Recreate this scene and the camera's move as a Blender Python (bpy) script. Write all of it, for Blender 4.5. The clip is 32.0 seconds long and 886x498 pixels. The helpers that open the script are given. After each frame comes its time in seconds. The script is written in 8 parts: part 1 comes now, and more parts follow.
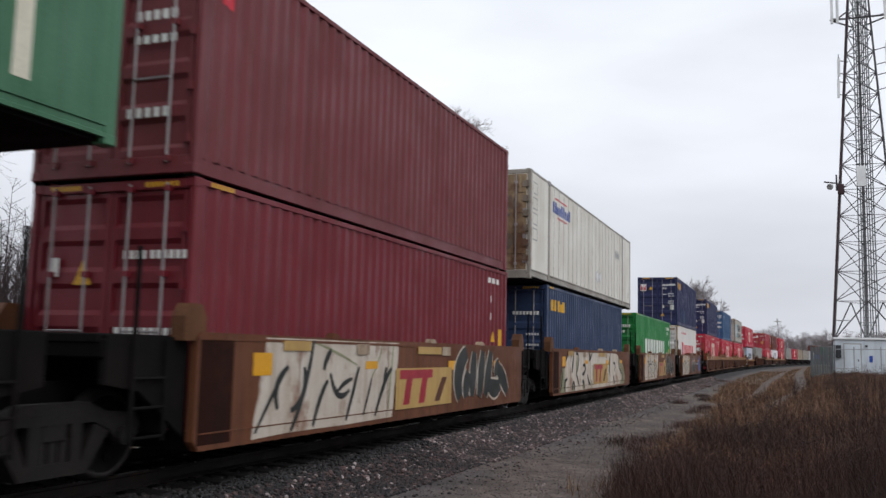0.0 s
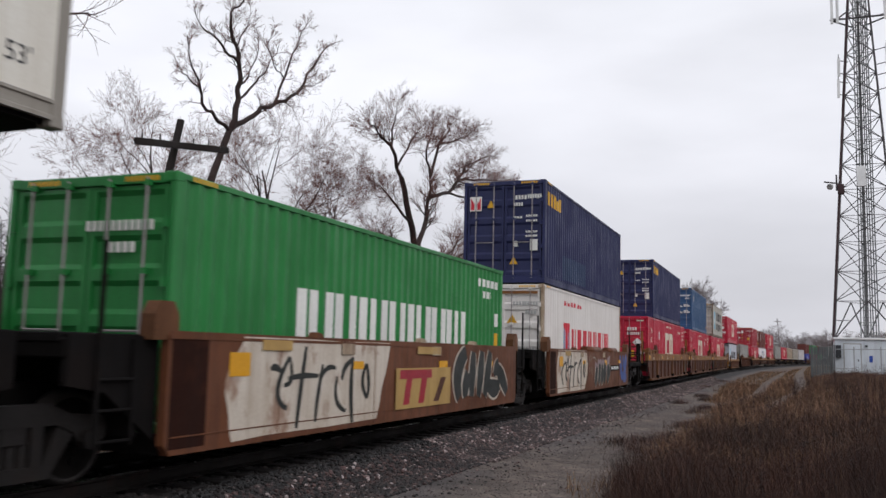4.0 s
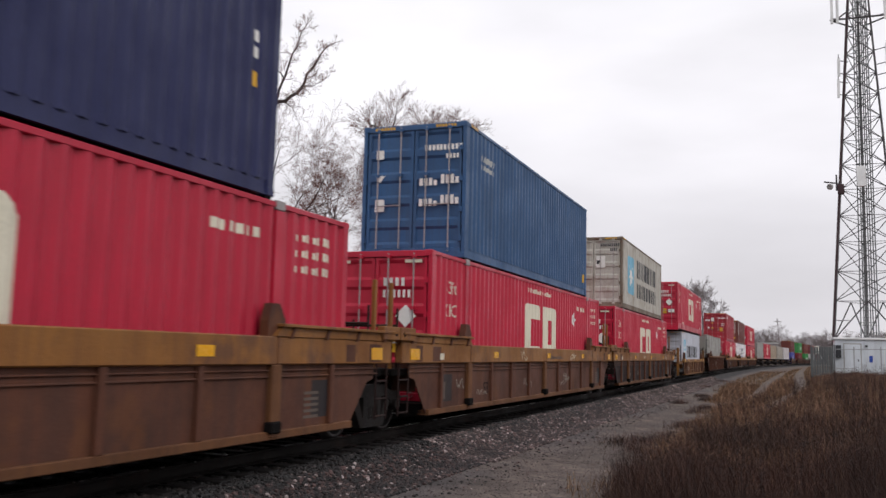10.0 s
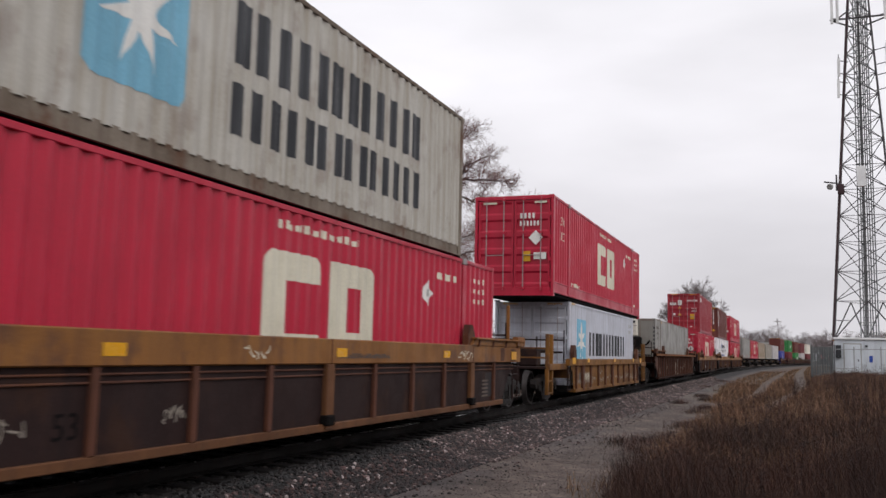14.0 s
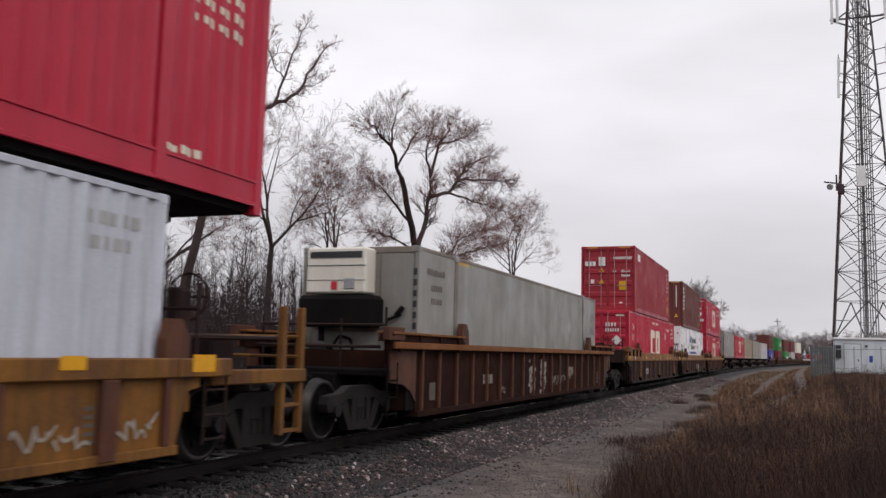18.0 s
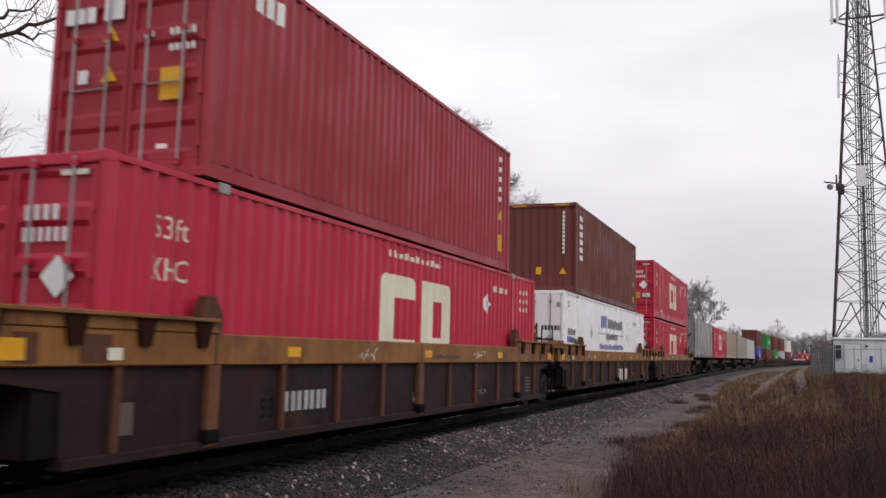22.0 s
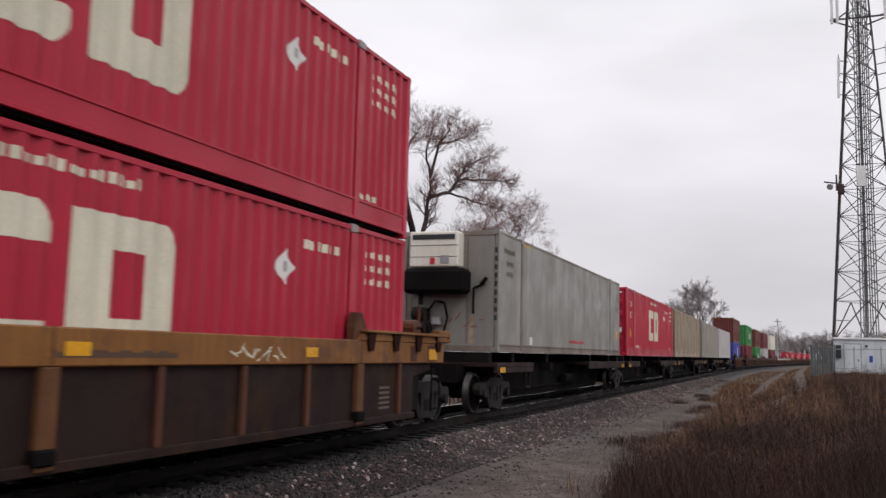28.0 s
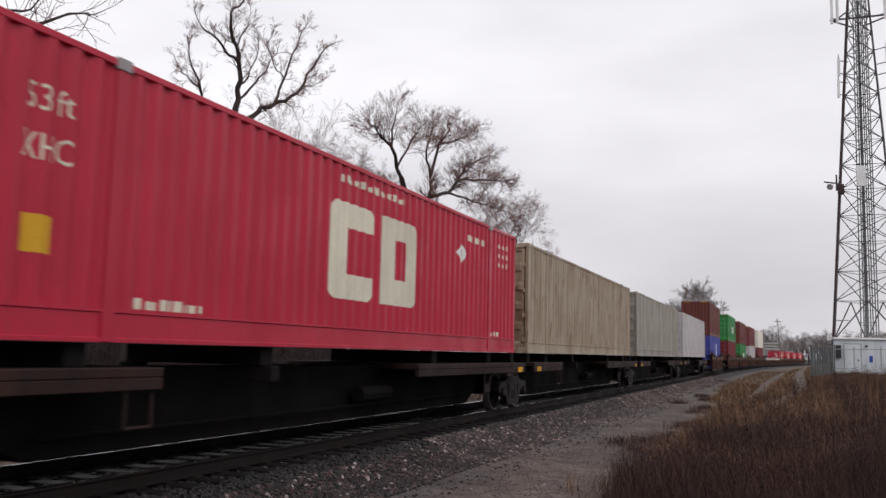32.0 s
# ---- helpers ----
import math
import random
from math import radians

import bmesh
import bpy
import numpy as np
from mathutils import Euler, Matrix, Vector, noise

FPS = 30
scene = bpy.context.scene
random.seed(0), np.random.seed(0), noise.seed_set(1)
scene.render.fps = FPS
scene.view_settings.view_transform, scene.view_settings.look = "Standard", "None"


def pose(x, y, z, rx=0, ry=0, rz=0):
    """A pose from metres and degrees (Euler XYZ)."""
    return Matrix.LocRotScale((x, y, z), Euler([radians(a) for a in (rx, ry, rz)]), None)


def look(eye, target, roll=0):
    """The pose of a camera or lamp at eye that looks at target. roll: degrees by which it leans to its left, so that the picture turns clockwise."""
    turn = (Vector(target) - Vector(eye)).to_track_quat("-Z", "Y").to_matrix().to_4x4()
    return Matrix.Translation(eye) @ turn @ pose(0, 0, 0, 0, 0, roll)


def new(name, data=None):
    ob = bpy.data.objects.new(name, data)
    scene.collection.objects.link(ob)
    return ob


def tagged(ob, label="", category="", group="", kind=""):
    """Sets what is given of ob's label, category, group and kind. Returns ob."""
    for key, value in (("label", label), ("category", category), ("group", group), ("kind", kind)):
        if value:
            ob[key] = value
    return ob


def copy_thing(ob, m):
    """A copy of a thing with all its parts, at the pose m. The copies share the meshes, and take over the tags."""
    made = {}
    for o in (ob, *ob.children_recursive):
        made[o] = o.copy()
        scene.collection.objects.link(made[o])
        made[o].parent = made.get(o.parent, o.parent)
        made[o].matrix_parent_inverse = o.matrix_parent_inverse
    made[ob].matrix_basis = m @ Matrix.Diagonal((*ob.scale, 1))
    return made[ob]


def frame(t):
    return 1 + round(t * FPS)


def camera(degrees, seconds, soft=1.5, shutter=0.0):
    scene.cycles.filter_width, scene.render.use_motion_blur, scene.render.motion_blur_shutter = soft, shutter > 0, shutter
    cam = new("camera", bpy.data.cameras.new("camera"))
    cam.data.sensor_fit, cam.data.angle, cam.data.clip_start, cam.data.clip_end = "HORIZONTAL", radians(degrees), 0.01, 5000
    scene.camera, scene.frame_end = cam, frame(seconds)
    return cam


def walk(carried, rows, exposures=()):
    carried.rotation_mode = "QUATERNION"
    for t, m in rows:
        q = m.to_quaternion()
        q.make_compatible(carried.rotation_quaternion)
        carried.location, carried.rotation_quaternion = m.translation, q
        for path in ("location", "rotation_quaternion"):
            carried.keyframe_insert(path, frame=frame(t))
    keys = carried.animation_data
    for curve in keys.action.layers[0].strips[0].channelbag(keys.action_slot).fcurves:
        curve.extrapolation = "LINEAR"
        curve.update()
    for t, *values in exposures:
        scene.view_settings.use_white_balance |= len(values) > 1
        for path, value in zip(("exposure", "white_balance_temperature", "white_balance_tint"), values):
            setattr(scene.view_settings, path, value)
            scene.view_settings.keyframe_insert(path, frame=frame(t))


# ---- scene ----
# The camera stands still beside the line.
cam = camera(53.17, 32.0, soft=1.5, shutter=0.28)
EYE = Vector((0.0, 0.0, 1.90))
YAW, PITCH, ROLL = radians(21.275), radians(6.586), 1.352
AIM = EYE + Vector((-math.sin(YAW) * math.cos(PITCH), math.cos(YAW) * math.cos(PITCH), math.sin(PITCH)))
walk(cam, [(0.0, look(EYE, AIM, ROLL)), (32.0, look(EYE, AIM, ROLL))], exposures=[(0.0, 0.08, 6150, 6), (1.5, 0.02, 6150, 6), (3.5, 0.02, 6250, 8), (6.0, 0.02, 6450, 9.5), (7.5, 0.03, 6500, 10), (9.0, 0.13, 6500, 10), (11.0, 0.1, 6500, 10), (13.5, 0.06, 6500, 10), (17.0, 0.0, 6500, 10), (20.0, -0.02, 6500, 10), (22.0, 0.07, 6500, 10), (24.0, 0.01, 6500, 10), (32.0, 0.0, 6500, 10)])


# ---- light: an overcast autumn day ----
SUN_EL, SUN_AZ = radians(43), radians(125)


def make_world():
    w = bpy.data.worlds.new("overcast_sky")
    scene.world = w
    w.use_nodes = True
    nt = w.node_tree
    nt.nodes.clear()
    N, K = nt.nodes.new, nt.links.new
    out, bg = N("ShaderNodeOutputWorld"), N("ShaderNodeBackground")
    tc, sep = N("ShaderNodeTexCoord"), N("ShaderNodeSeparateXYZ")
    K(tc.outputs["Generated"], sep.inputs[0])
    ramp = N("ShaderNodeValToRGB")
    ramp.color_ramp.interpolation = "EASE"
    e = ramp.color_ramp.elements
    e[0].position, e[0].color = 0.0, (0.74, 0.72, 0.76, 1)
    e[1].position, e[1].color = 1.0, (1.10, 1.10, 1.17, 1)
    for p, c in ((0.10, (0.78, 0.76, 0.80, 1)), (0.3, (1.0, 0.98, 1.025, 1)), (0.5, (1.08, 1.07, 1.115, 1))):
        q = e.new(p)
        q.color = c
    K(sep.outputs["Z"], ramp.inputs["Fac"])
    mp = N("ShaderNodeMapping")
    mp.inputs["Scale"].default_value = (1.0, 1.0, 3.2)
    K(tc.outputs["Generated"], mp.inputs["Vector"])
    n1 = N("ShaderNodeTexNoise")
    n1.inputs["Scale"].default_value, n1.inputs["Detail"].default_value = 2.6, 5
    n1.inputs["Roughness"].default_value = 0.45
    K(mp.outputs[0], n1.inputs["Vector"])
    mr = N("ShaderNodeMapRange")
    mr.inputs["From Min"].default_value, mr.inputs["From Max"].default_value = 0.3, 0.7
    mr.inputs["To Min"].default_value, mr.inputs["To Max"].default_value = 0.84, 1.08
    K(n1.outputs["Fac"], mr.inputs["Value"])
    cloud = N("ShaderNodeMix")
    cloud.data_type, cloud.blend_type = "RGBA", "MULTIPLY"
    cloud.inputs["Factor"].default_value = 1.0
    K(ramp.outputs["Color"], cloud.inputs["A"])
    K(mr.outputs["Result"], cloud.inputs["B"])
    sky = N("ShaderNodeTexSky")
    sky.sky_type, sky.sun_disc = "NISHITA", False
    sky.sun_elevation, sky.sun_rotation = SUN_EL, SUN_AZ
    sky.dust_density = 4
    dim = N("ShaderNodeMix")
    dim.data_type, dim.blend_type = "RGBA", "MULTIPLY"
    dim.inputs["Factor"].default_value = 1.0
    dim.inputs["B"].default_value = (0.08, 0.08, 0.08, 1)
    K(sky.outputs["Color"], dim.inputs["A"])
    mix = N("ShaderNodeMix")
    mix.data_type = "RGBA"
    mix.inputs["Factor"].default_value = 0.06
    K(cloud.outputs["Result"], mix.inputs["A"])
    K(dim.outputs["Result"], mix.inputs["B"])
    K(mix.outputs["Result"], bg.inputs["Color"])
    bg.inputs["Strength"].default_value = 1.0
    K(bg.outputs[0], out.inputs["Surface"])


make_world()
sun = new("sun", bpy.data.lights.new("sun", "SUN"))
sun.data.energy, sun.data.angle, sun.data.color = 0.70, radians(20), (1.0, 0.97, 0.93)
sun.matrix_basis = look((math.sin(SUN_AZ) * math.cos(SUN_EL) * 50, math.cos(SUN_AZ) * math.cos(SUN_EL) * 50, math.sin(SUN_EL) * 50), (0, 0, 0))


# ---- materials ----
def mat(name, rgb, rough=0.6, metal=0.0, dirt=None, dirt_amt=0.35, streak=0.0, grain=30.0, big=0.8, bump=0.15, rust=0.0, shift=0.06, spec=0.28,
        rust_rgb=(0.10, 0.038, 0.018), bands=0.0):
    """Painted or natural surface: a base colour, large stains, fine grain, vertical streaks, rust blooms and relief."""
    m = bpy.data.materials.new(name)
    m.use_nodes = True
    nt = m.node_tree
    N, K = nt.nodes.new, nt.links.new
    b = nt.nodes["Principled BSDF"]
    b.inputs["Metallic"].default_value = metal
    b.inputs["Specular IOR Level"].default_value = spec
    tc = N("ShaderNodeTexCoord")
    vec = tc.outputs["Object"]

    def noise_fac(scale, detail, lo, hi, sc=(1, 1, 1)):
        mp = N("ShaderNodeMapping")
        mp.inputs["Scale"].default_value = sc
        K(vec, mp.inputs["Vector"])
        n = N("ShaderNodeTexNoise")
        n.inputs["Scale"].default_value, n.inputs["Detail"].default_value = scale, detail
        n.inputs["Roughness"].default_value = 0.62
        K(mp.outputs[0], n.inputs["Vector"])
        r = N("ShaderNodeMapRange")
        r.inputs["From Min"].default_value, r.inputs["From Max"].default_value = lo, hi
        K(n.outputs["Fac"], r.inputs["Value"])
        return n.outputs["Fac"], r.outputs["Result"]

    def mix(fac, a, bcol, amt):
        x = N("ShaderNodeMix")
        x.data_type = "RGBA"
        mul = N("ShaderNodeMath")
        mul.operation = "MULTIPLY"
        mul.inputs[1].default_value = amt
        K(fac, mul.inputs[0])
        K(mul.outputs[0], x.inputs["Factor"])
        if isinstance(a, tuple):
            x.inputs["A"].default_value = (*a, 1)
        else:
            K(a, x.inputs["A"])
        x.inputs["B"].default_value = (*bcol, 1)
        return x.outputs["Result"]

    dirt = dirt or tuple(c * 0.5 for c in rgb)
    _, f1 = noise_fac(big, 6, 0.40, 0.64)
    col = mix(f1, rgb, dirt, dirt_amt)
    fine, f2 = noise_fac(grain, 3, 0.35, 0.7)
    col = mix(f2, col, tuple(min(1, c * (1.2 + 3 * shift)) for c in rgb), 0.3)
    if streak:
        _, f3 = noise_fac(1.0, 4, 0.46, 0.68, (5, 5, 0.22))
        col = mix(f3, col, dirt, streak)
        _, f5 = noise_fac(1.0, 3, 0.50, 0.62, (17, 17, 0.35))
        col = mix(f5, col, dirt, streak * 0.45)
    if bands:
        _, f6 = noise_fac(1.0, 2, 0.40, 0.60, (0.02, 1.15, 0.03))
        col = mix(f6, col, dirt, bands)
    if rust:
        _, f4 = noise_fac(1.7, 8, 0.53, 0.63, (1, 1, 0.7))
        col = mix(f4, col, rust_rgb, rust)
    oi = N("ShaderNodeObjectInfo")
    hsv = N("ShaderNodeHueSaturation")
    r = N("ShaderNodeMapRange")
    r.inputs["To Min"].default_value, r.inputs["To Max"].default_value = 1 - shift, 1 + shift
    K(oi.outputs["Random"], r.inputs["Value"])
    K(r.outputs["Result"], hsv.inputs["Value"])
    K(col, hsv.inputs["Color"])
    K(hsv.outputs["Color"], b.inputs["Base Color"])
    rr = N("ShaderNodeMapRange")
    rr.inputs["To Min"].default_value, rr.inputs["To Max"].default_value = max(0.02, rough - 0.12), min(1, rough + 0.15)
    K(f1, rr.inputs["Value"])
    K(rr.outputs["Result"], b.inputs["Roughness"])
    if bump:
        bp = N("ShaderNodeBump")
        bp.inputs["Strength"].default_value, bp.inputs["Distance"].default_value = bump, 0.02
        K(fine, bp.inputs["Height"])
        K(bp.outputs[0], b.inputs["Normal"])
    return m


M = {}
M["bright_red"] = mat("red_container_paint", (0.435, 0.015, 0.042), 0.42, dirt=(0.25, 0.02, 0.035), streak=0.25, dirt_amt=0.3)
M["dark_red"] = mat("faded_dark_red_paint", (0.155, 0.030, 0.036), 0.55, dirt=(0.10, 0.034, 0.034), streak=0.35, rust=0.15)
M["low_red"] = mat("deep_red_paint", (0.148, 0.013, 0.0215), 0.5, dirt=(0.095, 0.018, 0.02), streak=0.3)
M["crimson_red"] = mat("crimson_paint", (0.31, 0.018, 0.034), 0.45, dirt=(0.17, 0.03, 0.03), streak=0.3)
M["brown"] = mat("oxide_brown_paint", (0.125, 0.030, 0.024), 0.5, dirt=(0.07, 0.025, 0.02), streak=0.3)
M["navy"] = mat("navy_blue_paint", (0.019, 0.023, 0.080), 0.55, dirt=(0.013, 0.014, 0.04), streak=0.3)
M["blue"] = mat("weathered_blue_paint", (0.028, 0.085, 0.20), 0.5, dirt=(0.04, 0.06, 0.10), streak=0.4)
M["slate_blue"] = mat("slate_blue_paint", (0.024, 0.044, 0.105), 0.5, dirt=(0.022, 0.03, 0.055), streak=0.45)
M["bright_blue"] = mat("bright_blue_paint", (0.045, 0.06, 0.30), 0.5)
M["green"] = mat("green_paint", (0.022, 0.20, 0.045), 0.45, dirt=(0.02, 0.10, 0.03), streak=0.35)
M["pale_green"] = mat("pale_green_paint", (0.06, 0.16, 0.085), 0.5, streak=0.3)
M["white"] = mat("white_container_paint", (0.67, 0.635, 0.61), 0.5, dirt=(0.47, 0.42, 0.38), streak=0.3, dirt_amt=0.25)
M["gloss_white"] = mat("glossy_white_panel_paint", (0.83, 0.80, 0.82), 0.35, dirt=(0.60, 0.55, 0.55), streak=0.18, dirt_amt=0.2)
M["grimy_door"] = mat("grimy_rust_eaten_door", (0.30, 0.22, 0.13), 0.7, dirt=(0.085, 0.045, 0.026), streak=0.6, rust=0.8, dirt_amt=0.85)
M["cream"] = mat("cream_white_panel", (0.78, 0.75, 0.68), 0.45, dirt=(0.55, 0.49, 0.40), streak=0.35, dirt_amt=0.35, bands=0.4)
M["star_grey"] = mat("weathered_grey_paint", (0.45, 0.435, 0.40), 0.55, dirt=(0.25, 0.21, 0.155), streak=0.6, rust=0.3)
M["rusty_grey"] = mat("rust_stained_grey_paint", (0.20, 0.165, 0.13), 0.7, dirt=(0.07, 0.045, 0.03), streak=0.6, rust=0.7, dirt_amt=0.7)
M["rusty_cream"] = mat("rust_stained_white_paint", (0.42, 0.34, 0.25), 0.65, dirt=(0.17, 0.10, 0.055), streak=0.6, rust=0.65, dirt_amt=0.7)
M["mark_dim"] = mat("faded_stencil", (0.11, 0.085, 0.07), 0.7, dirt_amt=0.5, bump=0)
M["chalk"] = mat("chalky_scribble", (0.30, 0.26, 0.22), 0.9, dirt_amt=0.6, bump=0)
M["pale_blue_grey"] = mat("pale_blue_grey_paint", (0.53, 0.55, 0.62), 0.5, dirt=(0.33, 0.32, 0.34), streak=0.45)
M["reefer_grey"] = mat("dull_grey_panel", (0.275, 0.272, 0.255), 0.45, dirt=(0.19, 0.18, 0.16), streak=0.45, dirt_amt=0.45, rust=0.08, bands=0.55)
M["rail_tan"] = mat("weathered_brownish_rail_paint", (0.21, 0.175, 0.15), 0.55, dirt=(0.10, 0.075, 0.06), streak=0.3, rust=0.3, dirt_amt=0.6)
M["feed_grey"] = mat("pale_galvanised_feed_lines", (0.17, 0.18, 0.18), 0.6, metal=0.1)
M["tan"] = mat("dirty_tan_paint", (0.385, 0.325, 0.25), 0.55, dirt=(0.20, 0.135, 0.085), streak=0.7, rust=0.45, bands=0.3, rust_rgb=(0.13, 0.06, 0.03))
M["grey_tan"] = mat("dirty_grey_tan_paint", (0.335, 0.315, 0.28), 0.55, dirt=(0.19, 0.16, 0.13), streak=0.5, bands=0.5)
M["pale_grey"] = mat("pale_grey_paint", (0.48, 0.45, 0.455), 0.5, streak=0.35)
M["steel"] = mat("galvanised_steel", (0.36, 0.37, 0.38), 0.45, metal=0.5, dirt=(0.2, 0.2, 0.2))
M["rod"] = mat("lock_rod_steel", (0.30, 0.27, 0.27), 0.45, metal=0.3, rust=0.2)
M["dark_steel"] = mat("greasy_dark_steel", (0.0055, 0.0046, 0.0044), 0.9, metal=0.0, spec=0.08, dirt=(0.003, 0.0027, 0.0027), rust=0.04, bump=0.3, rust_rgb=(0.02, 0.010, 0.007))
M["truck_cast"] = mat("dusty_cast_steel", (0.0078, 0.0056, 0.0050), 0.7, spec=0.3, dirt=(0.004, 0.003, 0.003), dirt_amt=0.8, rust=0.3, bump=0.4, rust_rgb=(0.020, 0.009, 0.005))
M["panel_slate"] = mat("dull_slate_panel_paint", (0.022, 0.021, 0.025), 0.7, dirt=(0.03, 0.017, 0.012), streak=0.5, dirt_amt=0.5, bump=0)
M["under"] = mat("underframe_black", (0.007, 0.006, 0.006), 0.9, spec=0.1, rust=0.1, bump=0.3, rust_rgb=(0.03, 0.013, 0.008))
M["wheel_rim"] = mat("worn_wheel_steel", (0.04, 0.034, 0.033), 0.45, metal=0.45, spec=0.3, dirt=(0.005, 0.004, 0.004), dirt_amt=0.9)
M["rust_brown"] = mat("rusty_brown_wellcar_paint", (0.090, 0.0305, 0.0155), 0.75, spec=0.3, dirt=(0.040, 0.021, 0.017), streak=0.5, rust=0.45, dirt_amt=0.7, bump=0.25, rust_rgb=(0.125, 0.046, 0.016))
M["rusted"] = mat("heavily_rusted_wellcar_paint", (0.024, 0.0075, 0.0045), 0.9, spec=0.08, dirt=(0.017, 0.009, 0.0075), streak=0.6, rust=0.6, dirt_amt=0.7, bump=0.3, rust_rgb=(0.045, 0.015, 0.0075))
M["rust_orange"] = mat("orange_rust_on_steel", (0.20, 0.074, 0.021), 0.8, spec=0.25, dirt=(0.09, 0.034, 0.014), streak=0.4, rust=0.5, dirt_amt=0.5, bump=0.3, rust_rgb=(0.13, 0.045, 0.014))
M["rib_rust"] = mat("orange_brown_rib_paint", (0.13, 0.052, 0.019), 0.75, spec=0.3, dirt=(0.055, 0.024, 0.012), streak=0.5, rust=0.4, dirt_amt=0.7, bump=0.25)
M["rust_dark"] = mat("dirty_dark_brown_paint", (0.021, 0.0092, 0.008), 0.75, spec=0.2, dirt=(0.014, 0.0075, 0.0075), streak=0.6, rust=0.55, dirt_amt=0.7, bump=0.25, rust_rgb=(0.043, 0.0175, 0.009))
M["ochre"] = mat("worn_yellow_ochre_paint", (0.225, 0.092, 0.018), 0.65, spec=0.35, dirt=(0.095, 0.034, 0.014), streak=0.4, rust=0.6, dirt_amt=0.6, bump=0.25, rust_rgb=(0.07, 0.030, 0.022))
M["yellow_car"] = mat("yellow_wellcar_paint", (0.205, 0.086, 0.014), 0.7, spec=0.25, dirt=(0.060, 0.030, 0.014), streak=0.6, rust=0.7, dirt_amt=0.75, rust_rgb=(0.085, 0.036, 0.020))
M["yellow_panel"] = mat("dull_yellow_panel_paint", (0.42, 0.27, 0.09), 0.6, dirt=(0.26, 0.15, 0.05), streak=0.4, rust=0.15, bump=0)
M["graffiti_brown"] = mat("chestnut_wellcar_paint", (0.130, 0.043, 0.016), 0.7, spec=0.3, dirt=(0.036, 0.015, 0.009), streak=0.45, rust=0.35, dirt_amt=0.5)
M["mark_white"] = mat("white_lettering", (0.72, 0.71, 0.68), 0.5, dirt_amt=0.25, streak=0.2, bump=0)
M["mark_cream"] = mat("cream_lettering", (0.66, 0.62, 0.50), 0.5, dirt_amt=0.3, streak=0.2, bump=0)
M["mark_yellow"] = mat("yellow_marking", (0.62, 0.34, 0.02), 0.5, dirt_amt=0.3, bump=0)
M["mark_dark"] = mat("dark_lettering", (0.035, 0.037, 0.042), 0.55, dirt_amt=0.4, bump=0)
M["mark_blue"] = mat("blue_lettering", (0.03, 0.07, 0.32), 0.5, bump=0)
M["mark_sky"] = mat("sky_blue_emblem", (0.20, 0.46, 0.62), 0.5, streak=0.3, bump=0)
M["mark_red"] = mat("red_lettering", (0.55, 0.03, 0.05), 0.5, bump=0)
M["spray_red"] = mat("sprayed_faded_red", (0.28, 0.035, 0.03), 0.7, dirt_amt=0.5, streak=0.4, bump=0)
M["mark_grey"] = mat("grey_placard", (0.36, 0.36, 0.35), 0.6, bump=0)
M["spray_white"] = mat("sprayed_white", (0.56, 0.50, 0.43), 0.6, dirt=(0.34, 0.26, 0.19), streak=0.5, dirt_amt=0.6, rust=0.75, bump=0, rust_rgb=(0.21, 0.095, 0.05))
M["spray_mauve"] = mat("sprayed_dull_mauve", (0.27, 0.20, 0.21), 0.6, dirt=(0.15, 0.10, 0.09), streak=0.4, dirt_amt=0.5, bump=0)
M["spray_bright_blue"] = mat("sprayed_mid_blue", (0.05, 0.10, 0.30), 0.6, dirt=(0.05, 0.05, 0.10), streak=0.4, dirt_amt=0.5, bump=0)
M["spray_black"] = mat("sprayed_black", (0.022, 0.024, 0.022), 0.6, dirt_amt=0.3, bump=0)
M["spray_green"] = mat("sprayed_pale_green", (0.27, 0.285, 0.17), 0.6, dirt=(0.15, 0.11, 0.06), streak=0.5, dirt_amt=0.7, rust=0.5, bump=0)
M["spray_blue"] = mat("sprayed_blue", (0.05, 0.06, 0.16), 0.6, bump=0)
M["amber"] = mat("amber_reflector", (0.66, 0.32, 0.012), 0.35, bump=0)
M["bark"] = mat("grey_brown_bark", (0.034, 0.021, 0.019), 0.9, dirt=(0.02, 0.013, 0.012), grain=14, bump=0.5)
M["twig"] = mat("reddish_grey_twigs", (0.115, 0.056, 0.048), 0.9, bump=0)
M["dead_leaf"] = mat("dry_pinkish_leaves", (0.24, 0.115, 0.095), 0.9, bump=0)
# distant wood: the haze of the air is mixed into this paler grey
M["hazed_wood"] = mat("distant_wood_paled_for_haze", (0.17, 0.14, 0.14), 0.9, bump=0)
M["brush"] = mat("grey_thicket_twigs", (0.036, 0.024, 0.024), 0.9, bump=0)
M["pole_wood"] = mat("weathered_pole_wood", (0.016, 0.011, 0.010), 0.85, grain=20, streak=0.4, bump=0.4)
M["rail"] = mat("rail_steel", (0.008, 0.006, 0.0055), 0.7, metal=0.0, spec=0.15, rust=0.4, rust_rgb=(0.03, 0.013, 0.009))
M["rail_head"] = mat("polished_rail_head", (0.55, 0.55, 0.56), 0.2, metal=1.0, dirt_amt=0.1)
M["tie"] = mat("creosoted_sleeper", (0.008, 0.0065, 0.0065), 0.6, spec=0.2, grain=18, bump=0.4)
M["stone"] = mat("ballast_stone", (0.115, 0.095, 0.092), 0.8, dirt=(0.05, 0.043, 0.042), big=3, bump=0.2)
M["shed"] = mat("pale_blue_white_cladding", (0.60, 0.64, 0.68), 0.5, streak=0.35, dirt=(0.38, 0.40, 0.42))
M["fence_slat"] = mat("grey_green_fence_slats", (0.115, 0.125, 0.128), 0.7, streak=0.3)
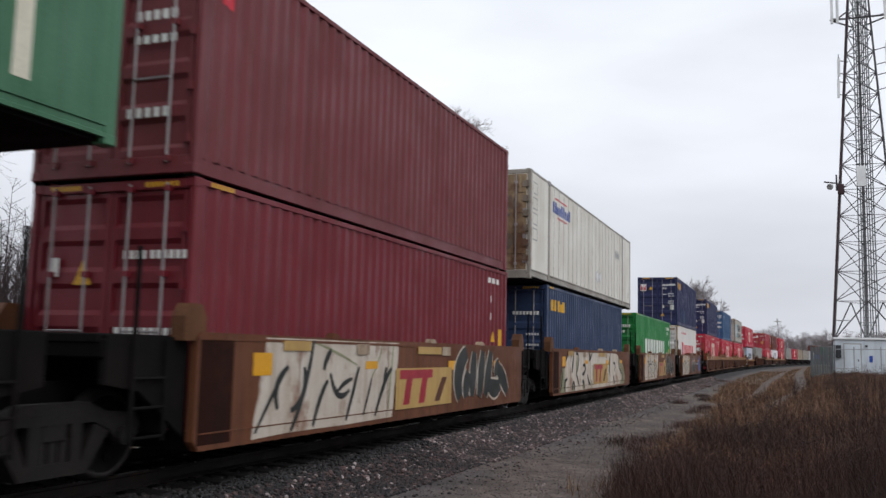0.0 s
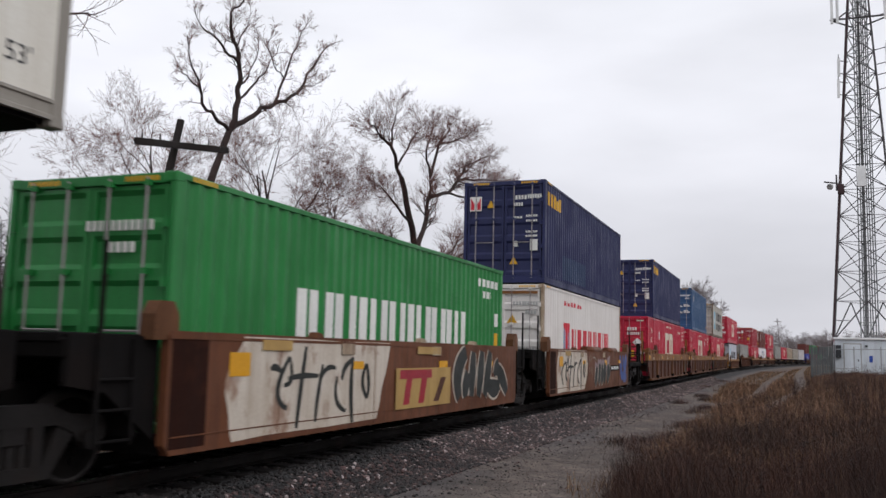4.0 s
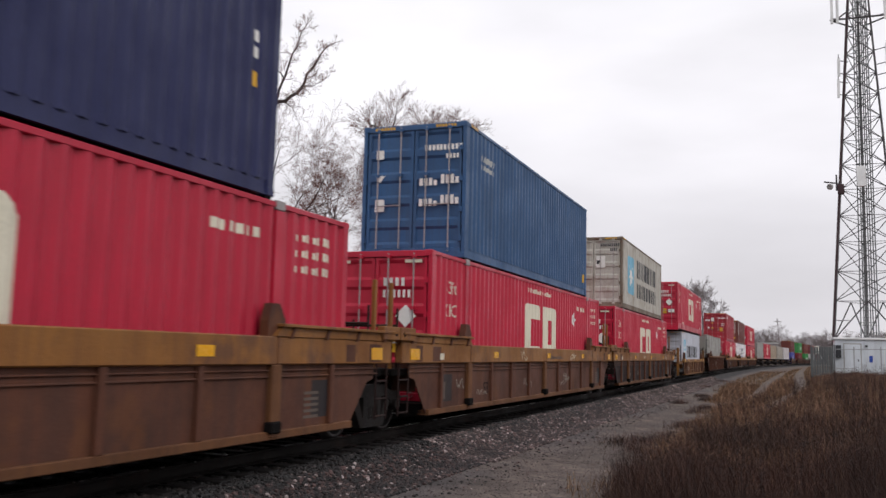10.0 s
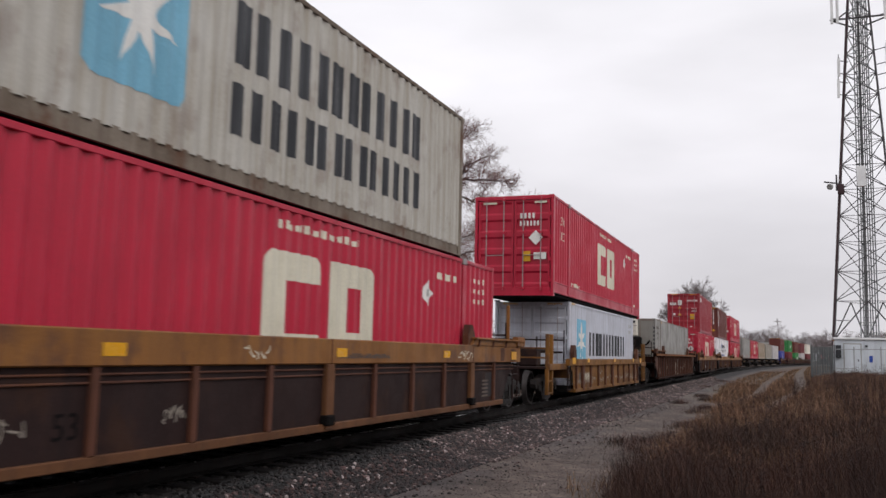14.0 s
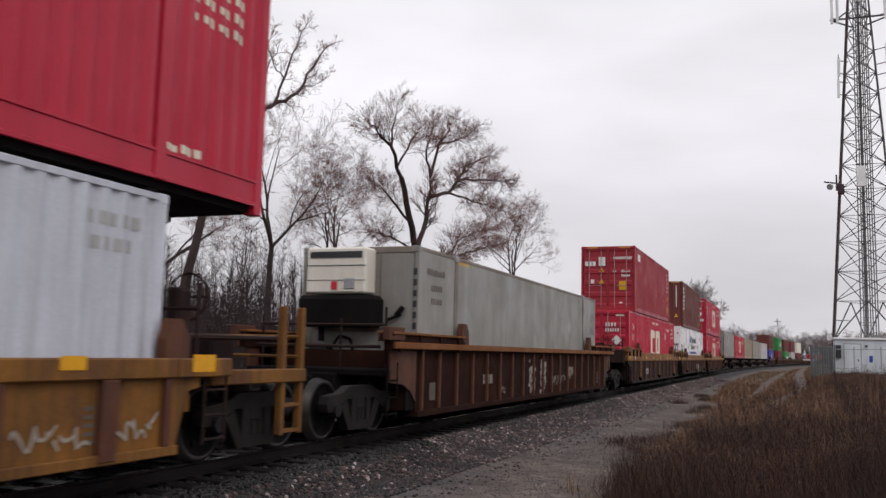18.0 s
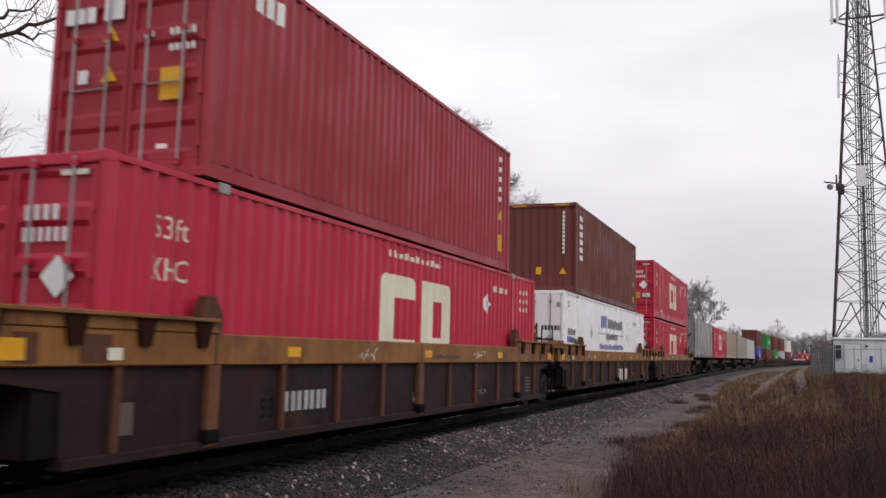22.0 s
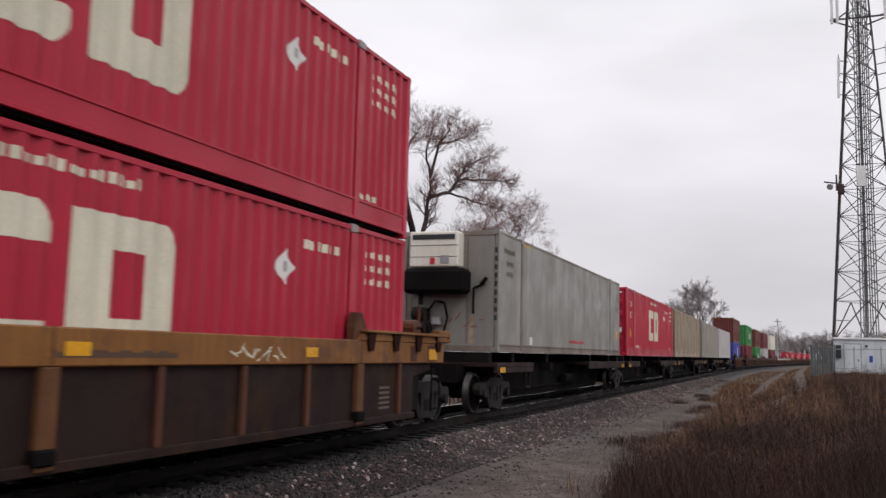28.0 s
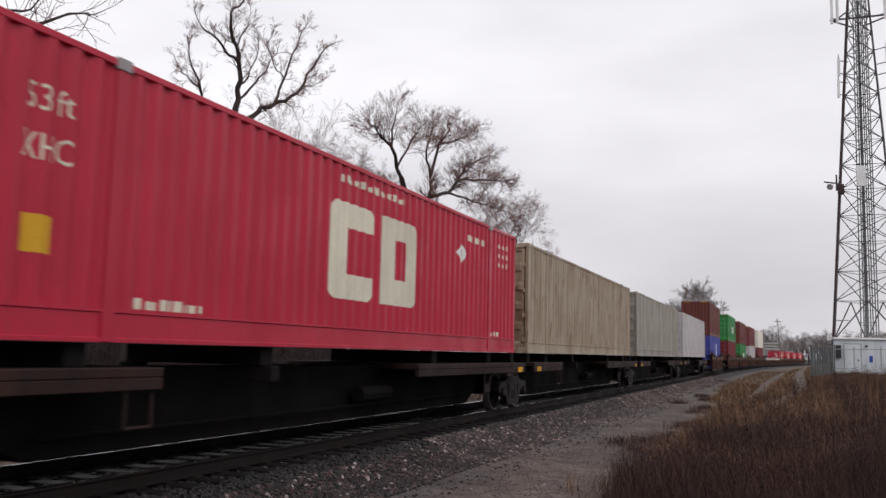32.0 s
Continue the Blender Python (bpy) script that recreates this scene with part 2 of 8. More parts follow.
M["tower_grey"] = mat("galvanised_tower_steel", (0.078, 0.071, 0.075), 0.6, metal=0.2)
M["tower_red"] = mat("faded_dark_red_steel", (0.045, 0.024, 0.027), 0.6)
M["antenna"] = mat("off_white_antenna", (0.72, 0.72, 0.72), 0.5)
M["black"] = mat("black_rubber", (0.015, 0.015, 0.016), 0.6)


def island_mat(name, ramp, rough=0.85, translucent=False):
    """Each piece of a loose mass takes its own tint from a short ramp."""
    m = bpy.data.materials.new(name)
    m.use_nodes = True
    nt = m.node_tree
    b = nt.nodes["Principled BSDF"]
    g = nt.nodes.new("ShaderNodeNewGeometry")
    r = nt.nodes.new("ShaderNodeValToRGB")
    e = r.color_ramp.elements
    for i, (p, c) in enumerate(ramp):
        q = e[i] if i < 2 else e.new(p)
        q.position, q.color = p, (*c, 1)
    nt.links.new(g.outputs["Random Per Island"], r.inputs["Fac"])
    tc = nt.nodes.new("ShaderNodeTexCoord")
    n = nt.nodes.new("ShaderNodeTexNoise")
    n.inputs["Scale"].default_value, n.inputs["Detail"].default_value = 0.9, 5
    nt.links.new(tc.outputs["Object"], n.inputs["Vector"])
    mr = nt.nodes.new("ShaderNodeMapRange")
    mr.inputs["From Min"].default_value, mr.inputs["From Max"].default_value = 0.32, 0.68
    mr.inputs["To Min"].default_value, mr.inputs["To Max"].default_value = 0.36, 1.42
    nt.links.new(n.outputs["Fac"], mr.inputs["Value"])
    hsv = nt.nodes.new("ShaderNodeHueSaturation")
    nt.links.new(mr.outputs["Result"], hsv.inputs["Value"])
    nt.links.new(r.outputs["Color"], hsv.inputs["Color"])
    nt.links.new(hsv.outputs["Color"], b.inputs["Base Color"])
    b.inputs["Roughness"].default_value = rough
    return m


M["stones"] = island_mat("mixed_ballast_stones", [(0, (0.007, 0.0055, 0.0055)), (1, (0.40, 0.33, 0.32)), (0.45, (0.012, 0.0082, 0.0085)), (0.74, (0.042, 0.020, 0.0185)), (0.94, (0.092, 0.050, 0.045))], 0.7)
M["dusty_stones"] = island_mat("dusty_pinkish_ballast", [(0, (0.022, 0.016, 0.016)), (1, (0.44, 0.35, 0.33)), (0.45, (0.070, 0.047, 0.044)), (0.9, (0.165, 0.118, 0.110))], 0.8)
# near-black copy of the ballast: the train's shade is in its colour
M["shaded_stones"] = island_mat("ballast_dark_for_train_shade", [(0, (0.0022, 0.0018, 0.0018)), (1, (0.09, 0.070, 0.066)), (0.5, (0.0046, 0.0034, 0.0033)), (0.94, (0.016, 0.0098, 0.009))], 0.6)
M["weeds"] = island_mat("dry_brown_weeds", [(0, (0.013, 0.0052, 0.004)), (1, (0.13, 0.072, 0.040)), (0.5, (0.035, 0.0125, 0.0085)), (0.9, (0.070, 0.028, 0.017))], 0.9)
M["pale_weeds"] = island_mat("faded_tan_weeds", [(0, (0.058, 0.026, 0.015)), (1, (0.38, 0.25, 0.145)), (0.45, (0.145, 0.070, 0.040)), (0.85, (0.24, 0.138, 0.078))], 0.9)
M["straw"] = island_mat("pale_straw_grass", [(0, (0.065, 0.033, 0.018)), (1, (0.30, 0.195, 0.105)), (0.5, (0.145, 0.077, 0.039))], 0.9)


def ground_material():
    m = bpy.data.materials.new("gravel_track_and_grass")
    m.use_nodes = True
    nt = m.node_tree
    N, K = nt.nodes.new, nt.links.new
    b = nt.nodes["Principled BSDF"]
    at = N("ShaderNodeAttribute")
    at.attribute_name = "cover"
    sep = N("ShaderNodeSeparateColor")
    K(at.outputs["Color"], sep.inputs[0])
    tc = N("ShaderNodeTexCoord")

    def nz(scale, detail=5, rough=0.65):
        n = N("ShaderNodeTexNoise")
        n.inputs["Scale"].default_value, n.inputs["Detail"].default_value = scale, detail
        n.inputs["Roughness"].default_value = rough
        K(tc.outputs["Object"], n.inputs["Vector"])
        return n.outputs["Fac"]

    def ramp(fac, stops):
        r = N("ShaderNodeValToRGB")
        e = r.color_ramp.elements
        for i, (p, c) in enumerate(stops):
            q = e[i] if i < 2 else e.new(p)
            q.position, q.color = p, (*c, 1)
        K(fac, r.inputs["Fac"])
        return r.outputs["Color"]

    def mix(fac, a, c):
        x = N("ShaderNodeMix")
        x.data_type = "RGBA"
        K(fac, x.inputs["Factor"])
        K(a, x.inputs["A"])
        K(c, x.inputs["B"])
        return x.outputs["Result"]

    gravel = ramp(nz(5.5, 10, 0.85), [(0.33, (0.032, 0.026, 0.026)), (0.68, (0.165, 0.140, 0.134)), (0.5, (0.072, 0.060, 0.059))])
    dirt = ramp(nz(2.2, 12, 0.82), [(0.36, (0.040, 0.028, 0.024)), (0.66, (0.175, 0.135, 0.112)), (0.5, (0.090, 0.067, 0.056))])
    turf = ramp(nz(0.7, 8, 0.8), [(0.3, (0.030, 0.017, 0.011)), (0.75, (0.13, 0.085, 0.046)), (0.5, (0.065, 0.038, 0.023))])
    # bed is kept dark to carry shade under the train and between stones
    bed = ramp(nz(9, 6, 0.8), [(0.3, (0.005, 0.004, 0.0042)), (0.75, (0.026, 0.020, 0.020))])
    col = mix(sep.outputs["Blue"], gravel, dirt)
    blot = N("ShaderNodeMapRange")
    blot.inputs["From Min"].default_value, blot.inputs["From Max"].default_value = 0.36, 0.64
    blot.inputs["To Min"].default_value, blot.inputs["To Max"].default_value = 0.5, 1.32
    K(nz(0.75, 7, 0.7), blot.inputs["Value"])
    worn = N("ShaderNodeHueSaturation")
    K(blot.outputs["Result"], worn.inputs["Value"])
    K(col, worn.inputs["Color"])
    col = worn.outputs["Color"]
    col = mix(sep.outputs["Green"], col, turf)
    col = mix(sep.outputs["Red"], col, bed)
    K(col, b.inputs["Base Color"])
    b.inputs["Roughness"].default_value = 0.9
    vor = N("ShaderNodeTexVoronoi")
    vor.inputs["Scale"].default_value = 48
    K(tc.outputs["Object"], vor.inputs["Vector"])
    bp = N("ShaderNodeBump")
    bp.inputs["Strength"].default_value, bp.inputs["Distance"].default_value = 0.35, 0.02
    K(vor.outputs["Distance"], bp.inputs["Height"])
    K(bp.outputs[0], b.inputs["Normal"])
    return m


M["ground"] = ground_material()


# ---- mesh helpers ----
def part(name, bm, material, parent, label="", at=None):
    me = bpy.data.meshes.new(name)
    bm.to_mesh(me)
    bm.free()
    return part_of(name, me, material, parent, label, at)


def part_of(name, me, material, parent, label="", at=None):
    if material and not me.materials:
        me.materials.append(M[material])
    ob = new(name, me)
    ob.parent = parent
    if at is not None:
        ob.location = at
    if label:
        tagged(ob, label)
    return ob


def thing(name, label, category, group="", kind=""):
    ob = new(name)
    ob.empty_display_size = 0.3
    return tagged(ob, label, category, group, kind)


def box(bm, x0, x1, y0, y1, z0, z1, bevel=0.0):
    vs = [bm.verts.new((x, y, z)) for x in (x0, x1) for y in (y0, y1) for z in (z0, z1)]
    fs = [bm.faces.new([vs[i] for i in q]) for q in ((0, 1, 3, 2), (4, 6, 7, 5), (0, 4, 5, 1), (2, 3, 7, 6), (0, 2, 6, 4), (1, 5, 7, 3))]
    if bevel:
        es = list({e for f in fs for e in f.edges})
        bmesh.ops.bevel(bm, geom=es, offset=bevel, segments=1, affect="EDGES")
    return bm


def boxes(*bs, bevel=0.0):
    bm = bmesh.new()
    for b in bs:
        box(bm, *b, bevel=bevel)
    return bm


def prism(bm, pts, x0, x1):
    """A polygon in (y, z) drawn out from x0 to x1."""
    a = [bm.verts.new((x0, y, z)) for y, z in pts]
    b = [bm.verts.new((x1, y, z)) for y, z in pts]
    n = len(pts)
    bm.faces.new(a)
    bm.faces.new(b[::-1])
    for i in range(n):
        bm.faces.new((a[i], b[i], b[(i + 1) % n], a[(i + 1) % n]))
    bmesh.ops.recalc_face_normals(bm, faces=bm.faces[:])
    return bm


def prism_y(pts, y0, y1):
    """A polygon in (x, z) drawn out from y0 to y1."""
    bm = bmesh.new()
    a = [bm.verts.new((x, y0, z)) for x, z in pts]
    b = [bm.verts.new((x, y1, z)) for x, z in pts]
    bm.faces.new(a)
    bm.faces.new(b[::-1])
    for i in range(len(pts)):
        j = (i + 1) % len(pts)
        bm.faces.new((a[i], b[i], b[j], a[j]))
    bmesh.ops.recalc_face_normals(bm, faces=bm.faces[:])
    return bm


def tube(bm, p, q, r0, r1=None, n=6, caps=True):
    p, q = Vector(p), Vector(q)
    r1 = r0 if r1 is None else r1
    d = (q - p).normalized()
    u = d.orthogonal().normalized()
    v = d.cross(u)
    ra = [bm.verts.new(p + (u * math.cos(a) + v * math.sin(a)) * r0) for a in (2 * math.pi * i / n for i in range(n))]
    rb = [bm.verts.new(q + (u * math.cos(a) + v * math.sin(a)) * r1) for a in (2 * math.pi * i / n for i in range(n))]
    for i in range(n):
        bm.faces.new((ra[i], ra[(i + 1) % n], rb[(i + 1) % n], rb[i]))
    if caps:
        bm.faces.new(ra[::-1])
        bm.faces.new(rb)
    return bm


def tubes(*ts, n=6):
    bm = bmesh.new()
    for t in ts:
        tube(bm, *t, n=n)
    return bm


def loose(name, verts, faces, material, label, category, smooth=False):
    me = bpy.data.meshes.new(name)
    me.from_pydata(verts.tolist() if hasattr(verts, "tolist") else verts, [], faces.tolist() if hasattr(faces, "tolist") else faces)
    me.materials.append(M[material])
    ob = new(name, me)
    return tagged(ob, label, category, kind="stuff")


# ---- the line: straight, then a gentle curve ----
TRACK_X, CURVE_Y, CURVE_K = -7.517, 85.0, 2.43e-4
RAIL_Z = 0.50


def line_x(y):
    return TRACK_X + CURVE_K * max(y - CURVE_Y, 0.0) ** 2


def line_turn(y):
    return -math.degrees(math.atan(2 * CURVE_K * max(y - CURVE_Y, 0.0)))


def run(t):
    """How far the train still has to come at t seconds, against where it stands at 16 s."""
    u = (t - 16) / 16
    return -126.05 * u + 0.79 * u ** 2 - 1.82 * u ** 3 - 0.76 * u ** 4


TIMES = [i * 1.0 for i in range(33)]
MOVING = []      # (thing, place along the train, height)
WHEELS = []      # wheelsets that are seen from near


def on_train(ob, s, z=0.0):
    MOVING.append((ob, s, z))
    y = s + run(0)
    ob.matrix_basis = pose(line_x(y), y, z, 0, 0, line_turn(y))
    return ob


def motions():
    for ob, s, z in MOVING:
        walk(ob, [(t, pose(line_x(s + run(t)), s + run(t), z, 0, 0, line_turn(s + run(t)))) for t in TIMES])
    for ob, y, z in WHEELS:
        n = 400
        rows = []
        for i in range(n + 1):
            t = 32.0 * i / n
            rows.append((t, pose(0, y, z, math.degrees((run(0) - run(t)) / 0.46) % 360)))
        walk(ob, rows)


# ---- ground ----
def smooth(a, b, x):
    t = min(1.0, max(0.0, (x - a) / (b - a)))
    return t * t * (3 - 2 * t)


def ground_z(x, y):
    d = x - line_x(y)
    if d < 0:
        h = 0.28 * (1 - smooth(1.55, 2.5, -d)) - 0.25 * smooth(2.5, 4, -d) + 0.5 * smooth(7, 16, -d)
    else:
        h = 0.28 * (1 - smooth(1.45, 2.15, d))
        rise = smooth(5.0, 11.5, d)
        h += 0.95 * rise * (0.62 + 0.38 * smooth(10, 60, y))
        h += 0.05 * noise.noise((x * 0.5, y * 0.5, 0.3)) * smooth(2.2, 4, d) + 0.12 * noise.noise((x * 0.25, y * 0.18, 2.3)) * rise
    return h


def rut_x(y):
    return -1.45 + 0.004 * (y - 47) - 0.1 * np.maximum(47 - y, 0) + 2.2e-4 * np.maximum(y - 60, 0) ** 2


def spread(steps):
    out, v = [], None
    for a, b, st in steps:
        out += list(np.arange(a, b, st))
    return out + [steps[-1][1]]


def make_ground():
    xs = spread([(-900, -120, 60), (-120, -30, 6), (-30, -11, 1.2), (-11, 6, 0.22), (6, 16, 0.7), (16, 60, 5), (60, 900, 60)])
    ys = spread([(-300, -20, 20), (-20, 0, 1.5), (0, 50, 0.35), (50, 120, 1.2), (120, 330, 4), (330, 2600, 90)])
    nx, ny = len(xs), len(ys)
    verts, cover = [], []
    for y in ys:
        shift = line_x(y) - TRACK_X if y < 330 else line_x(330) - TRACK_X
        for x0 in xs:
            x = x0 + shift * max(0.0, 1 - abs(x0 + 7.5) / 100)
            z = ground_z(x, min(y, 330)) if y < 330 else 0.0
            verts.append((x, y, z))
            d = x - line_x(min(y, 330))
            wob = 0.7 * noise.noise((x * 0.6, y * 0.22, 5)) + 0.35 * noise.noise((x * 2.1, y * 1.3, 9))
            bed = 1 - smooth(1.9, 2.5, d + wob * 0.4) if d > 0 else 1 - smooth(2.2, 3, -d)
            turf = smooth(4.7, 6.0, d + 0.045 * max(min(y, 61) - 24, 0) + 1.3 * wob) if d > 0 else smooth(2.6, 3.6, -d + wob)
            rut = 0.0
            # two wheel ruts that leave the track for the shed
            for off in (0.0, 2.1):
                rx = rut_x(y) + off
                if 33 < y < 120:
                    turf = min(turf, smooth(0.0, 0.3, abs(x - rx) + wob * 0.25) + 0.35 * smooth(80, 120, y))
                    rut = max(rut, 1 - smooth(0.3, 0.8, abs(x - rx)))
            soil = max(rut, smooth(2.3, 3.7, d + 1.6 * wob))
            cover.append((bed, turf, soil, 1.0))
    faces = [(j * nx + i, j * nx + i + 1, (j + 1) * nx + i + 1, (j + 1) * nx + i) for j in range(ny - 1) for i in range(nx - 1)]
    me = bpy.data.meshes.new("ground")
    me.from_pydata(verts, [], faces)
    ca = me.color_attributes.new("cover", "FLOAT_COLOR", "POINT")
    ca.data.foreach_set("color", [c for v in cover for c in v])
    me.materials.append(M["ground"])
    me.polygons.foreach_set("use_smooth", [True] * len(me.polygons))
    tagged(new("ground", me), "gravel service track, ballast bank and dry autumn turf", "ground", kind="structure")


make_ground()


# ---- track ----
def make_track():
    track = thing("railway_track", "single railway track with steel rails on dark wooden sleepers", "railway track", kind="structure")
    ys = list(np.arange(-60, 90, 6.0)) + list(np.arange(90, 420, 8.0))
    prof_foot = [(-0.07, -0.17), (0.07, -0.17), (0.07, -0.155), (0.012, -0.135), (0.012, -0.045), (0.035, -0.03), (0.035, -0.004), (-0.035, -0.004), (-0.035, -0.03), (-0.012, -0.045), (-0.012, -0.135), (-0.07, -0.155)]
    for side in (-0.7525, 0.7525):
        for nm, prof, mt, lab in (("rail", prof_foot, "rail", ""), ("rail_head", [(-0.03, -0.004), (0.03, -0.004), (0.024, 0.0), (-0.024, 0.0)], "rail_head", "polished running surface of the rail")):
            bm = bmesh.new()
            rows = []
            for y in ys:
                a = radians(line_turn(y))
                rows.append([bm.verts.new((line_x(y) + (side + px) * math.cos(a), y + (side + px) * math.sin(a), RAIL_Z + pz)) for px, pz in prof])
            n = len(prof)
            for r, q in zip(rows, rows[1:]):
                for i in range(n):
                    bm.faces.new((r[i], r[(i + 1) % n], q[(i + 1) % n], q[i]))
            bmesh.ops.recalc_face_normals(bm, faces=bm.faces[:])
            part(nm, bm, mt, track, lab)
    tie = boxes((-1.3, 1.3, -0.115, 0.115, -0.17, 0.0), bevel=0.012)
    me = bpy.data.meshes.new("sleeper")
    tie.to_mesh(me)
    tie.free()
    me.materials.append(M["tie"])
    rnd = random.Random(4)
    y, k = -6.0, 0
    bm = bmesh.new()
    while y < 330:
        m = pose(line_x(y) + rnd.uniform(-0.03, 0.03), y, RAIL_Z - 0.172 - rnd.uniform(0, 0.008), 0, 0, line_turn(y) + rnd.uniform(-1, 1))
        if k < 130:
            ob = part_of("sleeper", me, None, track)
            ob.matrix_basis = m
        else:
            v0 = len(bm.verts)
            bm.from_mesh(me)
            bm.verts.ensure_lookup_table()
            bmesh.ops.transform(bm, matrix=m, verts=bm.verts[v0:])
        y += 0.52
        k += 1
    tagged(part("far_sleepers", bm, "tie", track), kind="stuff")
    # tie plates under the nearer stretch
    bm = bmesh.new()
    y = -6.0
    while y < 40:
        for s in (-0.7525, 0.7525):
            box(bm, TRACK_X + s - 0.18, TRACK_X + s + 0.18, y - 0.09, y + 0.09, RAIL_Z - 0.172, RAIL_Z - 0.158)
        y += 0.52
    tagged(part("tie_plates", bm, "rail", track, "rusted steel tie plates"), kind="stuff")


make_track()


def scatter_stones():
    rs = np.random.RandomState(7)
    ico = bmesh.new()
    bmesh.ops.create_icosphere(ico, subdivisions=1, radius=1)
    bv = np.array([v.co[:] for v in ico.verts])
    bf = np.array([[v.index for v in f.verts] for f in ico.faces])
    ico.free()

    def field(n, dlo, dhi, ylo, yhi, r0, r1, lift, bias):
        u = rs.rand(n) ** bias
        y = ylo + (yhi - ylo) * u
        d = dlo + (dhi - dlo) * rs.rand(n)
        x = np.array([line_x(v) for v in y]) + d
        z = np.array([ground_z(a, b) for a, b in zip(x, y)])
        r = r0 + (r1 - r0) * rs.rand(n) ** 2
        return x, y, z + r * lift, r

    def lay(fields, name, material, label):
        x, y, z, r = (np.concatenate(q) for q in zip(*fields))
        n = len(x)
        jit = 1 + 0.32 * (rs.rand(n, 12, 3) - 0.5)
        sq = np.stack([0.8 + 0.5 * rs.rand(n), 0.8 + 0.5 * rs.rand(n), 0.6 + 0.3 * rs.rand(n)], 1)
        v = bv[None] * jit * sq[:, None] * r[:, None, None]
        a = rs.rand(n) * 6.28
        c, s = np.cos(a)[:, None], np.sin(a)[:, None]
        vx, vy = v[..., 0] * c - v[..., 1] * s, v[..., 0] * s + v[..., 1] * c
        V = np.stack([vx + x[:, None], vy + y[:, None], v[..., 2] + z[:, None]], -1).reshape(-1, 3)
        F = (bf[None] + (np.arange(n) * 12)[:, None, None]).reshape(-1, 3)
        loose(name, V, F, material, label, "ballast")

    lay([field(36000, 1.62, 2.65, 4, 32, 0.014, 0.042, 0.35, 1.7), field(3000, -2.6, -0.9, 3, 35, 0.03, 0.055, 0.3, 1.2), field(5000, 1.62, 2.6, -9, 4, 0.014, 0.036, 0.35, 1.0), field(3000, 2.2, 5.8, -6, 7, 0.005, 0.016, 0.2, 1.0),
         field(15000, 2.2, 5.8, 7, 36, 0.004, 0.013, 0.2, 1.6), field(900, 2.2, 3.4, 6, 40, 0.012, 0.03, 0.3, 1.5)],
        "ballast_stones", "stones", "angular grey and pinkish crushed ballast stones beside the rails")
    lay([field(26000, 1.35, 2.75, 15, 80, 0.018, 0.042, 0.35, 1.3)], "dusty_ballast", "dusty_stones", "dusty pinkish ballast stones farther along the line")
    # stones under and beside the train, with its shadow painted into them
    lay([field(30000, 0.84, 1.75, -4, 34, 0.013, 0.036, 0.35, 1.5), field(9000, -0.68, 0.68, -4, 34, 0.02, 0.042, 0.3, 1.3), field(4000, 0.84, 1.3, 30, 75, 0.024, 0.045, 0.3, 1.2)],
        "shaded_ballast", "shaded_stones", "ballast stones along the rails, darkened to paint in the train shade")


scatter_stones()


